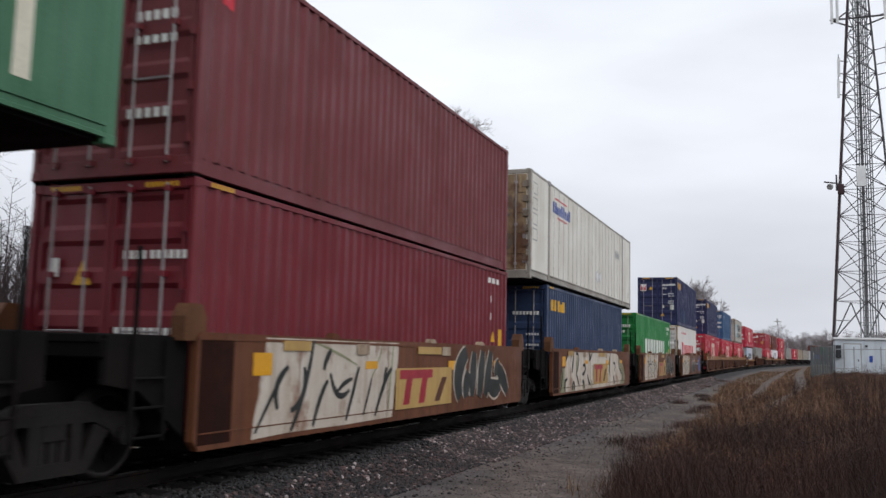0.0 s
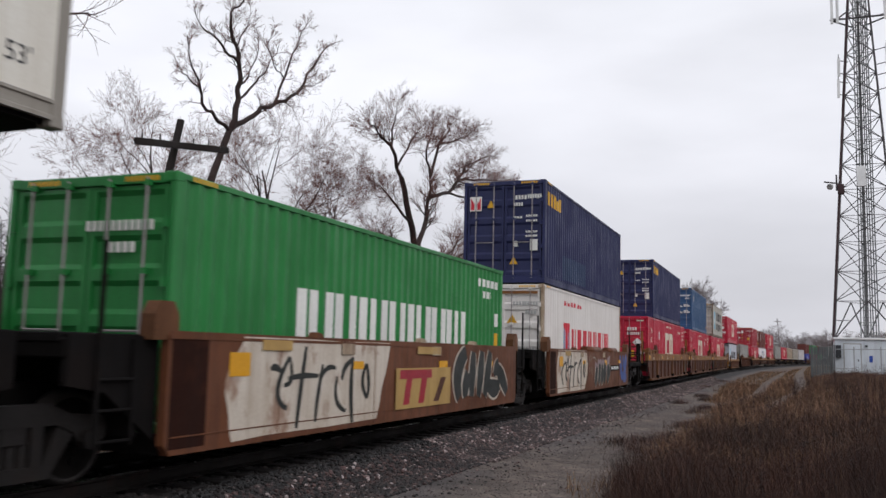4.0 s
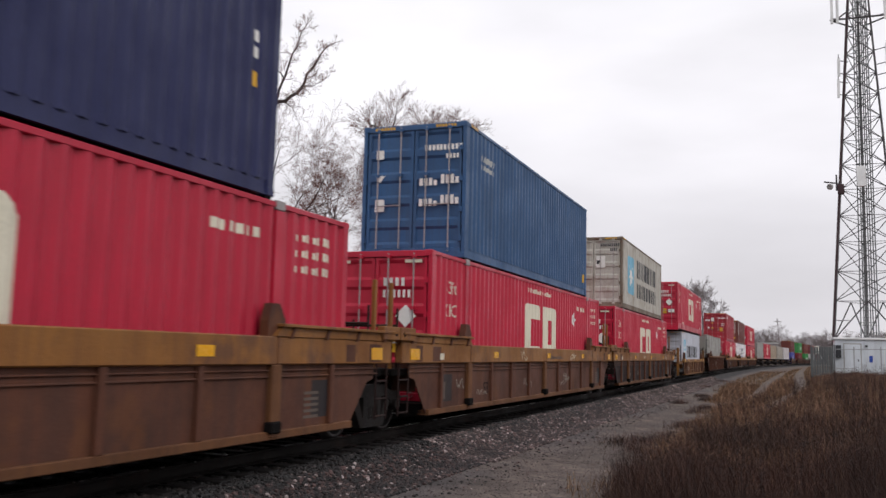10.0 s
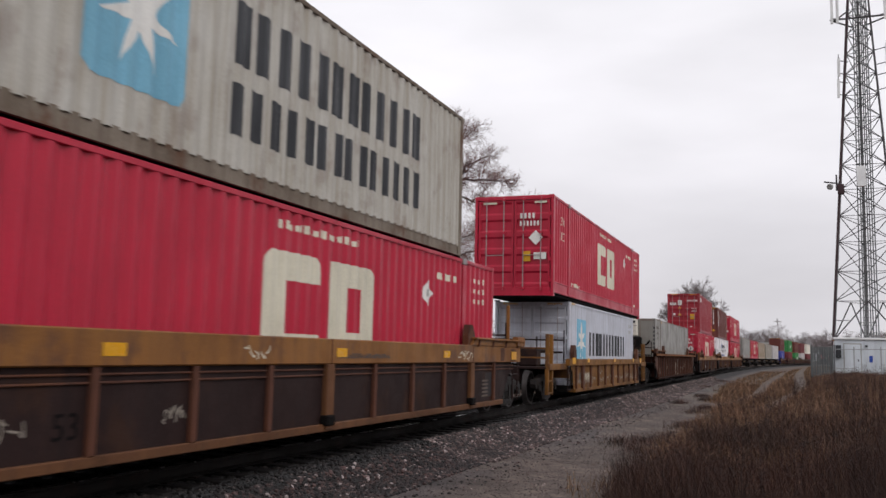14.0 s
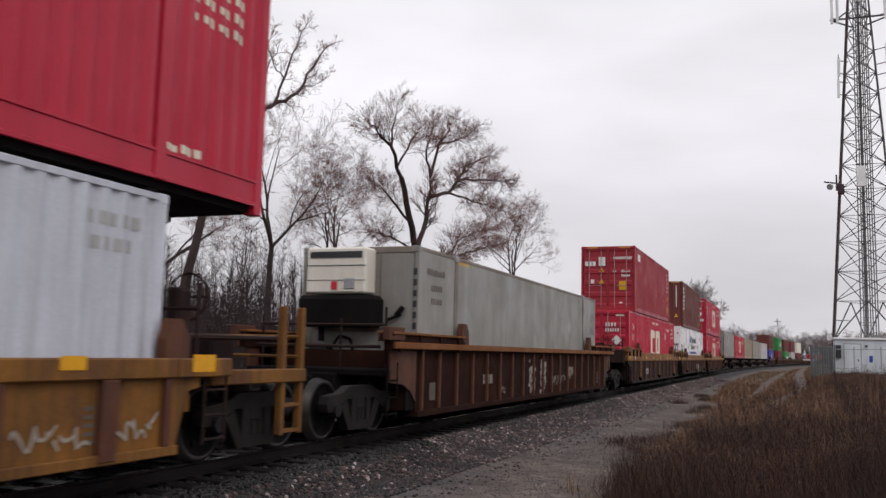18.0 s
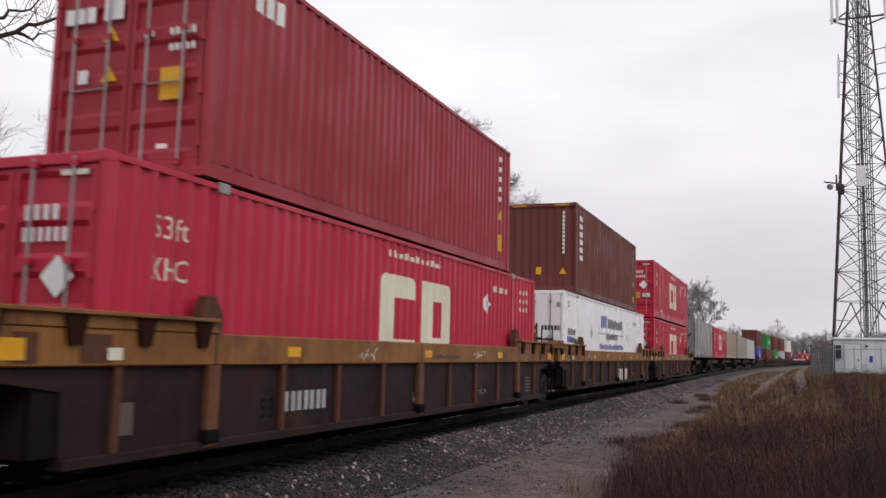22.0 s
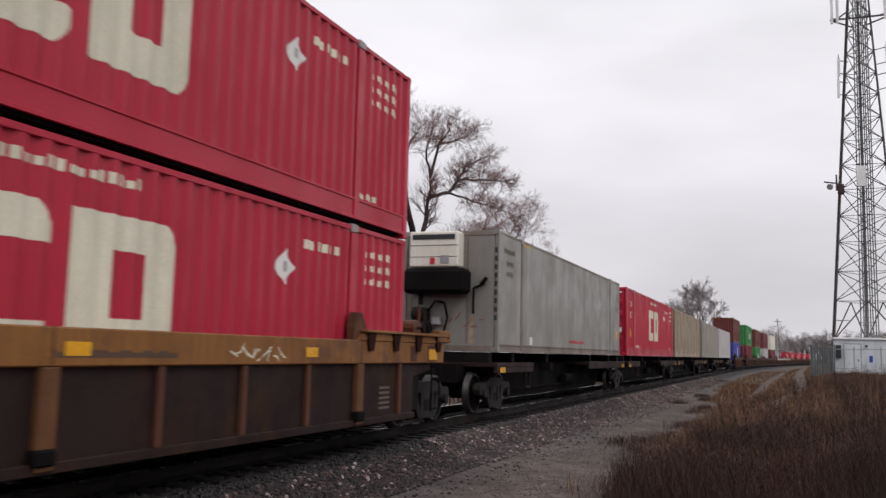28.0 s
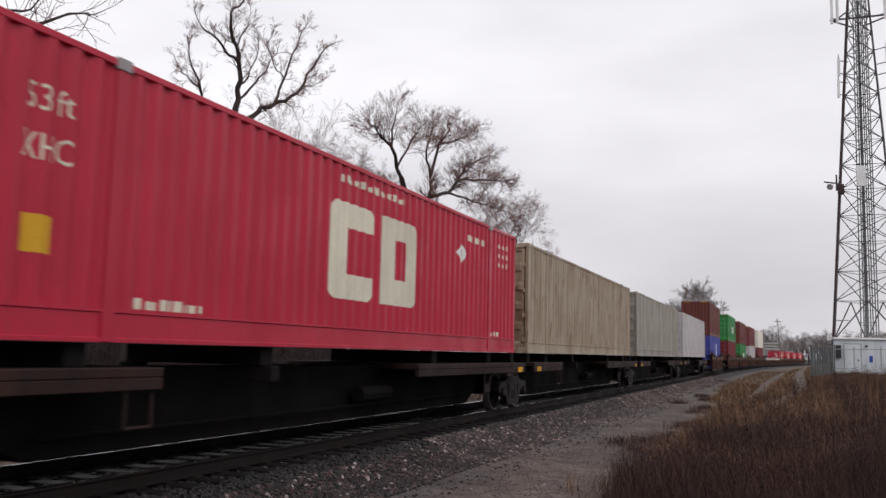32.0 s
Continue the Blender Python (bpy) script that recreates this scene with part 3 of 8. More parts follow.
def scatter_grass():
    rs = np.random.RandomState(11)

    def blades(n, pick, h0, h1, w, lean, segs=2):
        x, y = pick(n)
        z = np.array([ground_z(a, b) for a, b in zip(x, y)]) - 0.02
        clump = 0.5 + 0.5 * np.sin(x * 1.7 + 1.3 * np.sin(y * 0.8)) * np.sin(y * 1.1 + 0.7 * np.sin(x * 1.3))
        h = (h0 + (h1 - h0) * rs.rand(n) ** 1.6) * (0.62 + 0.7 * clump) * np.clip(1.15 - y * 0.006, 0.6, 1.1)
        az, le = rs.rand(n) * 6.28, lean * (0.25 + rs.rand(n))
        ww = w * (0.6 + 0.8 * rs.rand(n)) * (1 + y * 0.018)
        sx, sy = np.cos(az + 1.57) * ww, np.sin(az + 1.57) * ww
        P = []
        for k, f in enumerate((0.0, 0.55, 1.0)):
            ox, oy = np.cos(az) * le * h * f * f, np.sin(az) * le * h * f * f
            t = (1.0, 0.75, 0.12)[k]
            P.append(np.stack([x + ox - sx * t, y + oy - sy * t, z + h * f], -1))
            P.append(np.stack([x + ox + sx * t, y + oy + sy * t, z + h * f], -1))
        V = np.stack(P, 1).reshape(-1, 3)
        q = np.array([[0, 1, 3, 2], [2, 3, 5, 4]])
        F = (q[None] + (np.arange(n) * 6)[:, None, None]).reshape(-1, 4)
        return V, F

    def mound(ylo, yhi, bias, edge=5.2, wide=16.0, stray=0.0):
        def pick(n):
            y = ylo + (yhi - ylo) * rs.rand(n) ** bias
            d = edge + wide * rs.rand(n) ** 1.25 * (0.35 + 0.65 * np.clip(y / 45, 0, 1))
            d += 0.22 * np.sin(y * 0.9) + 0.2 * np.sin(y * 2.3 + 1) + stray * np.maximum(np.minimum(y, 61) - 29, 0)
            x = np.array([line_x(v) for v in y]) + d
            for off in (0.0, 2.1):
                rx = rut_x(y) + off
                bad = (np.abs(x - rx) < 0.36) & (y > 33)
                x = np.where(bad, x + 0.9, x)
            return x, y
        return pick

    def near_camera(pick):
        # keep a clear step round the tripod
        def p(n):
            x, y = pick(n)
            y = np.where(np.hypot(x, y) < 4.0, y + 5.0, y)
            return x, y
        return p

    V1, F1 = blades(120000, near_camera(mound(6, 21, 1.15, 5.7, 8.5, 0.0)), 0.18, 0.60, 0.0018, 0.5)
    loose("dry_weeds", V1, F1, "weeds", "tangled dry reddish-brown weeds on the bank", "weeds")
    V6, F6 = blades(80000, near_camera(mound(14, 66, 1.5, 5.4, 8.0, -0.045)), 0.14, 0.55, 0.0020, 0.6)
    loose("faded_weeds", V6, F6, "pale_weeds", "faded tan weeds farther up the bank", "weeds")
    V8, F8 = blades(90000, near_camera(mound(20, 62, 1.3, 9.0, 19.0, 0.02)), 0.18, 0.62, 0.0021, 0.55)
    loose("dry_weeds", V8, F8, "weeds", "tangled dry reddish-brown weeds farther up the bank", "weeds")
    V2, F2 = blades(42000, near_camera(mound(7, 66, 1.0, 5.0, 16.0, -0.045)), 0.05, 0.26, 0.0032, 0.9)
    loose("straw_grass", V2, F2, "straw", "bleached straw-coloured grass tufts", "grass")
    V3, F3 = blades(30000, mound(40, 140, 1.3, 5.0, 26.0, -0.045), 0.12, 0.42, 0.006, 0.6)
    loose("far_grass", V3, F3, "straw", "dry grass stretching toward the shed", "grass")
    # the bank goes on behind the tripod
    def behind(n):
        y = -9 + 15.5 * rs.rand(n)
        return np.array([line_x(v) for v in y]) + 10.2 + 7 * rs.rand(n), y
    V7, F7 = blades(22000, behind, 0.15, 0.5, 0.0022, 0.6)
    loose("dry_weeds", V7, F7, "weeds", "tangled dry reddish-brown weeds on the bank", "weeds")
    # stray tufts out on the gravel track
    def tufts(n):
        c = [(-2.8, 18.6), (-2.7, 22.0), (-3.0, 32.0), (-2.4, 17.6), (-2.6, 25.0), (-4.2, 38.0), (-3.9, 45.0), (-5.0, 60.0), (-4.9, 75.0), (-3.4, 20.0), (-3.0, 20.5), (-2.6, 21.0), (-2.45, 26.5), (-2.9, 34.5), (-3.4, 41.5)]
        k = rs.randint(0, len(c), n)
        cx, cy = np.array([q[0] for q in c])[k], np.array([q[1] for q in c])[k]
        return cx + rs.randn(n) * 0.2, cy + rs.randn(n) * 0.55
    V5, F5 = blades(7000, tufts, 0.04, 0.24, 0.0032, 1.6)
    loose("track_tufts", V5, F5, "weeds", "low brown tufts growing through the gravel", "grass")
    # weed stalks with seed heads
    n = 1500
    x, y = near_camera(mound(9, 45, 1.2, 6.2, 15.0, 0.1))(n)
    z = np.array([ground_z(a, b) for a, b in zip(x, y)])
    bm = bmesh.new()
    rnd = random.Random(3)
    for a, b, c in zip(x, y, z):
        h = rnd.uniform(0.55, 1.0)
        tip = Vector((a + rnd.uniform(-0.15, 0.15), b + rnd.uniform(-0.15, 0.15), c + h))
        tube(bm, (a, b, c), tip, 0.0035, 0.002, 3, False)
        for k in range(9):
            q = Vector((a, b, c)).lerp(tip, rnd.uniform(0.55, 1.0))
            o = Vector((rnd.uniform(-1, 1), rnd.uniform(-1, 1), rnd.uniform(0.1, 1.0))).normalized() * rnd.uniform(0.03, 0.12)
            tube(bm, q, q + o, 0.0015, 0.0045, 3, False)
    tagged(part("weed_stalks", bm, "weeds", None, "tall dead weed stalks with seed heads"), category="weeds", kind="stuff")
    # weeds on the far side of the line
    def far_side(n):
        y = 4 + 130 * rs.rand(n) ** 1.1
        return np.array([line_x(v) for v in y]) - 3.2 - 16 * rs.rand(n), y
    V4, F4 = blades(20000, far_side, 0.25, 0.8, 0.007, 0.5)
    loose("lineside_grass", V4, F4, "weeds", "dead grass beyond the line", "grass")


scatter_grass()


# ---- containers ----
CACHE = {}


def shared(key, build, material):
    """One mesh for alike parts."""
    key = (key, material)
    if key not in CACHE:
        bm = build()
        me = bpy.data.meshes.new(key[0][0])
        bm.to_mesh(me)
        bm.free()
        me.materials.append(M[material])
        CACHE[key] = me
    return CACHE[key]


WIDE = 1.219


def wave(L, pitch, depth, inset=0.0):
    """Break points (y, inward depth) of a corrugated side."""
    half = L / 2 - 0.14
    n = max(1, round(2 * half / pitch))
    p = 2 * half / n
    out = [(-half, 0.0)]
    for i in range(n):
        a = -half + i * p
        out += [(a + p * 0.25, 0.0), (a + p * 0.5, depth), (a + p * 0.75, depth), (a + p, 0.0)]
    return out


def strips(profile, polys, x, sign=1, lift=0.004):
    """Flat shapes in (y, z) laid on a folded side, 4 mm proud; each shape is convex."""
    bm = bmesh.new()

    def clip(poly, y, keep_low):
        out = []
        for (ay, az), (by, bz) in zip(poly, poly[1:] + poly[:1]):
            ia, ib = (ay <= y, by <= y) if keep_low else (ay >= y, by >= y)
            if ia:
                out.append((ay, az))
            if ia != ib:
                f = (y - ay) / (by - ay)
                out.append((y, az + f * (bz - az)))
        return out

    for poly in polys:
        lo, hi = min(p[0] for p in poly), max(p[0] for p in poly)
        for (y0, d0), (y1, d1) in zip(profile, profile[1:]):
            if y1 <= lo or y0 >= hi or y1 - y0 < 1e-6:
                continue
            q = clip(clip(list(poly), y0, False), y1, True) if (lo < y0 or hi > y1) else list(poly)
            q = [p for i, p in enumerate(q) if abs(p[0] - q[i - 1][0]) + abs(p[1] - q[i - 1][1]) > 1e-5]
            if len(q) < 3:
                continue
            vs = [bm.verts.new((sign * (x - (d0 + (d1 - d0) * (y - y0) / (y1 - y0)) + lift), y, z)) for y, z in q]
            try:
                bm.faces.new(vs)
            except ValueError:
                pass
    bmesh.ops.remove_doubles(bm, verts=bm.verts[:], dist=1e-4)
    return bm


FLAT = [(-40.0, 0.0), (40.0, 0.0)]


def rect(y0, z0, y1, z1):
    return [(y0, z0), (y1, z0), (y1, z1), (y0, z1)]


def turned(polys, cy, cz, sy=1.0, sz=1.0):
    return [[(cy + y * sy, cz + z * sz) for y, z in p] for p in polys]


def text_polys(txt, size, cy, cz, squeeze=1.0):
    """Triangles of plain lettering, centred at (cy, cz)."""
    cu = bpy.data.curves.new("lettering", "FONT")
    cu.body, cu.size, cu.align_x, cu.align_y = txt, size, "CENTER", "CENTER"
    cu.resolution_u = 2
    ob = bpy.data.objects.new("lettering", cu)
    me = bpy.data.meshes.new_from_object(ob)
    me.calc_loop_triangles()
    out = [[(cy + me.vertices[i].co.x * squeeze, cz + me.vertices[i].co.y) for i in t.vertices] for t in me.loop_triangles]
    bpy.data.objects.remove(ob)
    bpy.data.meshes.remove(me)
    bpy.data.curves.remove(cu)
    return out


def stems(cy, cz, n, w, h, gap):
    """Lettering as pairs of plain upright bars."""
    out, y = [], cy - (n * w + (n - 1) * gap) / 2
    for i in range(n):
        out += [rect(y, cz - h / 2, y + w * 0.4, cz + h / 2), rect(y + w * 0.6, cz - h / 2, y + w, cz + h / 2)]
        y += w + gap
    return out


def bars(cy, cz, n, w, h, gap, seed=0, slant=0.0, tail=0.0):
    """A row of plain bars that stands for lettering."""
    rnd = random.Random(seed)
    out, y = [], cy - (n * w + (n - 1) * gap) / 2
    for i in range(n):
        hh = h * (1 if not tail else rnd.choice((1, 1 - tail)))
        out.append([(y, cz - h / 2), (y + w, cz - h / 2), (y + w + slant * hh, cz - h / 2 + hh), (y + slant * hh, cz - h / 2 + hh)])
        y += w + gap
    return out


def diamond(cy, cz, r):
    return [[(cy - r, cz), (cy, cz - r), (cy + r, cz), (cy, cz + r)]]


def container(name, label, L, H, paint, front="door", pitch=0.28, depth=0.036, posts=False, rail=None, sill=0.16, post=None, lock=0.0):
    """lock: height of the four locks on which it rides above another container."""
    rail = rail or paint
    post = post or rail
    c = thing(name, label, "container", "containers on the train")
    h = L / 2
    prof = wave(L, pitch, depth)
    drop = max(0.0, lock - 0.035)      # the lower frame reaches down to just over the box below
    key = (round(L, 2), round(H, 2), pitch, depth, sill, drop)
    c["top"] = H

    def side(sign):
        def go():
            bm = bmesh.new()
            lo = [bm.verts.new((sign * (WIDE - 0.006 - d), y, sill - 0.02)) for y, d in prof]
            hi = [bm.verts.new((sign * (WIDE - 0.006 - d), y, H - 0.07)) for y, d in prof]
            for i in range(len(prof) - 1):
                q = (lo[i], lo[i + 1], hi[i + 1], hi[i])
                bm.faces.new(q if sign > 0 else q[::-1])
            return bm
        return go

    for sg in (1, -1):
        part_of("side_panel", shared(("side_panel", sg) + key, side(sg), paint), None, c)
        x0, x1 = (WIDE - 0.055, WIDE) if sg > 0 else (-WIDE, -WIDE + 0.055)
        part_of("top_rail", shared(("top_rail", sg) + key, lambda: boxes((x0, x1, -h + 0.1, h - 0.1, H - 0.085, H - 0.01), bevel=0.008), rail), None, c)
        part_of("bottom_rail", shared(("bottom_rail", sg) + key, lambda: boxes((x0 - 0.03 * (sg > 0), x1 - 0.03 * sg, -h + 0.1, h - 0.1, 0.03 - drop, sill + 0.012), (x0 - 0.02 * (sg > 0), x1 - 0.012 * sg, -h + 0.1, h - 0.1, 0.01 - drop, 0.03 - drop)) if sill < 0.2 and depth > 0.02 else prism_y([(x0, 0.01), (x1, 0.01), (x1, 0.05), (x1 - sg * 0.018, 0.06), (x1 - sg * 0.018, sill - 0.04), (x1, sill - 0.03), (x1, sill), (x0, sill)] if sg > 0 else [(x1, 0.01), (x0, 0.01), (x0, 0.05), (x0 + 0.018, 0.06), (x0 + 0.018, sill - 0.04), (x0, sill - 0.03), (x0, sill), (x1, sill)], -h + 0.1, h - 0.1), rail), None, c)
        for en in (-1, 1):
            y0, y1 = (-h, -h + 0.16) if en < 0 else (h - 0.16, h)
            part_of("corner_post", shared(("corner_post", sg, en) + key, lambda: boxes((x0 - 0.03 * (sg > 0), x1 + 0.03 * (sg < 0), y0 + 0.004, y1 - 0.004, 0.1 - drop, H - 0.1), bevel=0.008), post), None, c)
            for zz in (-drop, H - 0.118):
                part_of("corner_casting", shared(("corner_casting", sg, en, zz) + key, lambda: boxes(((WIDE - 0.16, WIDE + 0.004) if sg > 0 else (-WIDE - 0.004, -WIDE + 0.16)) + (y0 - 0.006 * (en < 0), y1 + 0.006 * (en > 0), zz, zz + 0.118), bevel=0.012), post), None, c)
            if lock:
                part_of("twist_lock", shared(("twist_lock", sg, en, lock), lambda: boxes((*sorted((sg * 1.06, sg * 1.2)), *sorted((en * 5.93, en * 6.07)), -lock, -drop)), "dark_steel"), None, c, "steel twist lock")
            if posts:
                yp = en * (h - 2.0)
                part_of("stacking_post", shared(("stacking_post", sg, en) + key, lambda: boxes((x0, x1 + 0.006 * sg, yp - 0.09, yp + 0.09, 0.012, H - 0.012), bevel=0.006), rail), None, c)
                part_of("lifting_block", shared(("lifting_block", sg, en) + key, lambda: boxes((x0, x1 + 0.02 * sg, yp - 0.11, yp + 0.11, H - 0.12, H + 0.012), bevel=0.01), "rod"), None, c, "worn bare-steel lifting casting")
    part_of("roof", shared(("roof",) + key, lambda: boxes((-WIDE + 0.05, WIDE - 0.05, -h + 0.05, h - 0.05, H - 0.06, H - 0.03)), paint), None, c)
    part_of("underside", shared(("underside",) + key, lambda: boxes((-WIDE + 0.09, WIDE - 0.09, -h + 0.03, h - 0.03, 0.03 - drop, 0.13)), "under"), None, c)
    part_of("end_wall", shared(("end_wall", "rear") + key, lambda: boxes((-WIDE + 0.05, WIDE - 0.05, h - 0.06, h - 0.03, 0.05, H - 0.05)), paint), None, c)
    part_of("end_header", shared(("end_header",) + key, lambda: boxes((-WIDE + 0.1, WIDE - 0.1, -h + 0.004, -h + 0.1, H - 0.13, H - 0.01), bevel=0.008), rail), None, c)
    part_of("end_sill", shared(("end_sill",) + key, lambda: boxes((-WIDE + 0.1, WIDE - 0.1, -h + 0.004, -h + 0.1, 0.01 - drop, 0.16), bevel=0.008), rail), None, c)
    if not posts:
        for sg in (-1, 1):
            part_of("height_stripe", shared(("height_stripe", sg) + key, lambda: boxes(*[(sg * 0.72 + k * 0.07, sg * 0.72 + k * 0.07 + 0.045, -h - 0.003, -h + 0.006, H - 0.1, H - 0.04) for k in range(-3, 4)]), "mark_yellow"), None, c, "yellow height stripes")["kind"] = "stuff"
        part_of("height_stripe", shared(("height_stripe", 0) + key, lambda: boxes(*[(WIDE - 0.001, WIDE + 0.003, -h + 0.3 + k * 0.08, -h + 0.35 + k * 0.08, H - 0.075, H - 0.02) for k in range(6)]), "mark_yellow"), None, c, "yellow height stripes")["kind"] = "stuff"
    if front == "door":
        for sg in (-1, 1):
            def leaf():
                bm = bmesh.new()
                xa, xb = (0.012, WIDE - 0.115) if sg > 0 else (-WIDE + 0.115, -0.012)
                z0, z1 = 0.17, H - 0.14
                n = 5
                zs = []
                st = (z1 - z0) / n
                for i in range(n):
                    b = z0 + i * st
                    zs += [(b, 0.0), (b + st * 0.16, 0.0), (b + st * 0.28, 0.036), (b + st * 0.78, 0.036), (b + st * 0.9, 0.0)]
                zs.append((z1, 0.0))
                prev = None
                for z, d in zs:
                    cur = (bm.verts.new((xa + 0.06, -h + 0.035 + d, z)), bm.verts.new((xb - 0.06, -h + 0.035 + d, z)))
                    if prev:
                        bm.faces.new((prev[0], prev[1], cur[1], cur[0]))
                    prev = cur
                box(bm, xa, xa + 0.065, -h + 0.03, -h + 0.075, z0, z1)
                box(bm, xb - 0.065, xb, -h + 0.03, -h + 0.075, z0, z1)
                return bm
            d = part_of("door", shared(("door", sg) + key, leaf, paint), None, c)
            for k in (0.27, 0.75):
                xr = sg * (WIDE - 0.1) * k
                part_of("lock_rod", shared(("lock_rod", sg, k) + key, lambda: tubes(((xr, -h - 0.02, 0.08), (xr, -h - 0.02, H - 0.06), 0.016), ((xr, -h - 0.03, H * 0.38), (xr + 0.28 * (1 if k < 0.5 else -1) * sg, -h - 0.03, H * 0.38), 0.014)), "rod"), None, d, "bare steel locking rod")
                for z in (0.09, H * 0.6, H - 0.16):
                    part_of("rod_bracket", shared(("rod_bracket", sg, k) + key, lambda: boxes((xr - 0.045, xr + 0.045, -h - 0.035, -h + 0.03, 0, 0.07)), paint), None, d, "", (0, 0, z))
            xg = sg * (WIDE - 0.09)
            for z in (0.3, H * 0.32, H * 0.55, H * 0.78):
                part_of("hinge", shared(("hinge", sg) + key, lambda: boxes((xg - 0.06, xg + 0.02, -h - 0.012, -h + 0.03, 0, 0.11)), rail), None, d, "", (0, 0, z))
    elif front == "plain":
        def endwall():
            bm = bmesh.new()
            q = wave(2 * WIDE + 0.08, 0.27, 0.04)
            lo = [bm.verts.new((x, -h + 0.03 + d, 0.14)) for x, d in q]
            hi = [bm.verts.new((x, -h + 0.03 + d, H - 0.12)) for x, d in q]
            for i in range(len(q) - 1):
                bm.faces.new((lo[i], lo[i + 1], hi[i + 1], hi[i]))
            return bm
        part_of("end_wall", shared(("end_wall", "front") + key, endwall, paint), None, c)
    else:
        part_of("end_wall", shared(("end_wall", "flat") + key, lambda: boxes((-WIDE + 0.1, WIDE - 0.1, -h + 0.02, -h + 0.06, 0.1, H - 0.1)), paint), None, c)
    return c, prof


def marks(c, prof, polys, material, label="", sign=1, each=False, lift=0.004):
    """Shapes on the side. each: every shape is a part of its own; small rows of bars stay one part."""
    if each or len(polys) == 2:
        return [part("marking", strips(prof, [p], WIDE - 0.006, sign, lift), material, c, label) for p in polys]
    ob = part("marking", strips(prof, polys, WIDE - 0.006, sign, lift), material, c, label)
    if len(polys) > 2:
        tagged(ob, kind="stuff")
    return ob


def end_marks(c, L, polys, material, label="", y=-0.0):
    """Shapes in (x, z) on the leading end."""
    if len(polys) > 2:
        groups = [polys]
    else:
        groups = [[p] for p in polys]
    for g in groups:
        bm = bmesh.new()
        for p in g:
            bm.faces.new([bm.verts.new((x, -L / 2 + 0.012 + y, z)) for x, z in p])
        ob = part("marking", bm, material, c, label)
        if len(g) > 2:
            tagged(ob, kind="stuff")


def flat_doors(c, paint, label, ribs=()):
    """Two smooth door leaves with upright rods, hinges and a middle seam on the leading end."""
    e = -L53 / 2
    for sg in (-1, 1):
        a, b = sg * 0.57 - 0.53, sg * 0.57 + 0.53
        leaf = part("door", boxes((a, b, e + 0.004, e + 0.019, 0.18, HC - 0.15), *[(a, b, e - 0.012, e + 0.004, z, z + 0.09) for z in ribs]), paint, c, label)
        for q in (-0.25, 0.25):
            part("lock_rod", tubes(((sg * 0.57 + q, e - 0.03, 0.12), (sg * 0.57 + q, e - 0.03, HC - 0.1), 0.019)), "rod", leaf, "bare steel locking rod")
            for z in (0.3, 1.35, 2.5):
                part("rod_bracket", boxes((sg * 0.57 + q - 0.04, sg * 0.57 + q + 0.04, e - 0.045, e + 0.004, z, z + 0.07)), "rod", leaf)
        for z in (0.35, 1.0, 1.7, 2.4):
            part("hinge", boxes((sg * 1.06 - 0.05, sg * 1.06 + 0.05, e - 0.02, e + 0.004, z, z + 0.12)), "rod", leaf)
    part("door_seal", boxes((-0.035, 0.035, e - 0.004, e + 0.019, 0.18, HC - 0.15)), "mark_grey", c, "grey rubber seal between the doors")


def emblem_blocks():
    """Two bold blocks with cut corners, one open to a side and one with a square window: plain shapes, one unit square each."""
    c = 0.13
    a = [[(0, c), (c, 0), (0.36, 0), (0.36, 1), (c, 1), (0, 1 - c)], [(0.36, 0.74), (1, 0.74), (1, 1 - c), (1 - c, 1), (0.36, 1)], [(0.36, 0), (1 - c, 0), (1, c), (1, 0.26), (0.36, 0.26)]]
    b = [rect(0, 0, 0.36, 1), [(0.36, 0.76), (1, 0.76), (1, 1 - c), (1 - c, 1), (0.36, 1)], rect(0.68, 0.3, 1, 0.76), [(0.36, 0), (1 - c, 0), (1, c), (1, 0.3), (0.36, 0.3)]]
    return a, b


L53, L40, HC = 16.15, 12.19, 2.896
LOW_Z = 0.94
UP_Z = 3.93
SPINE_Z = 1.90


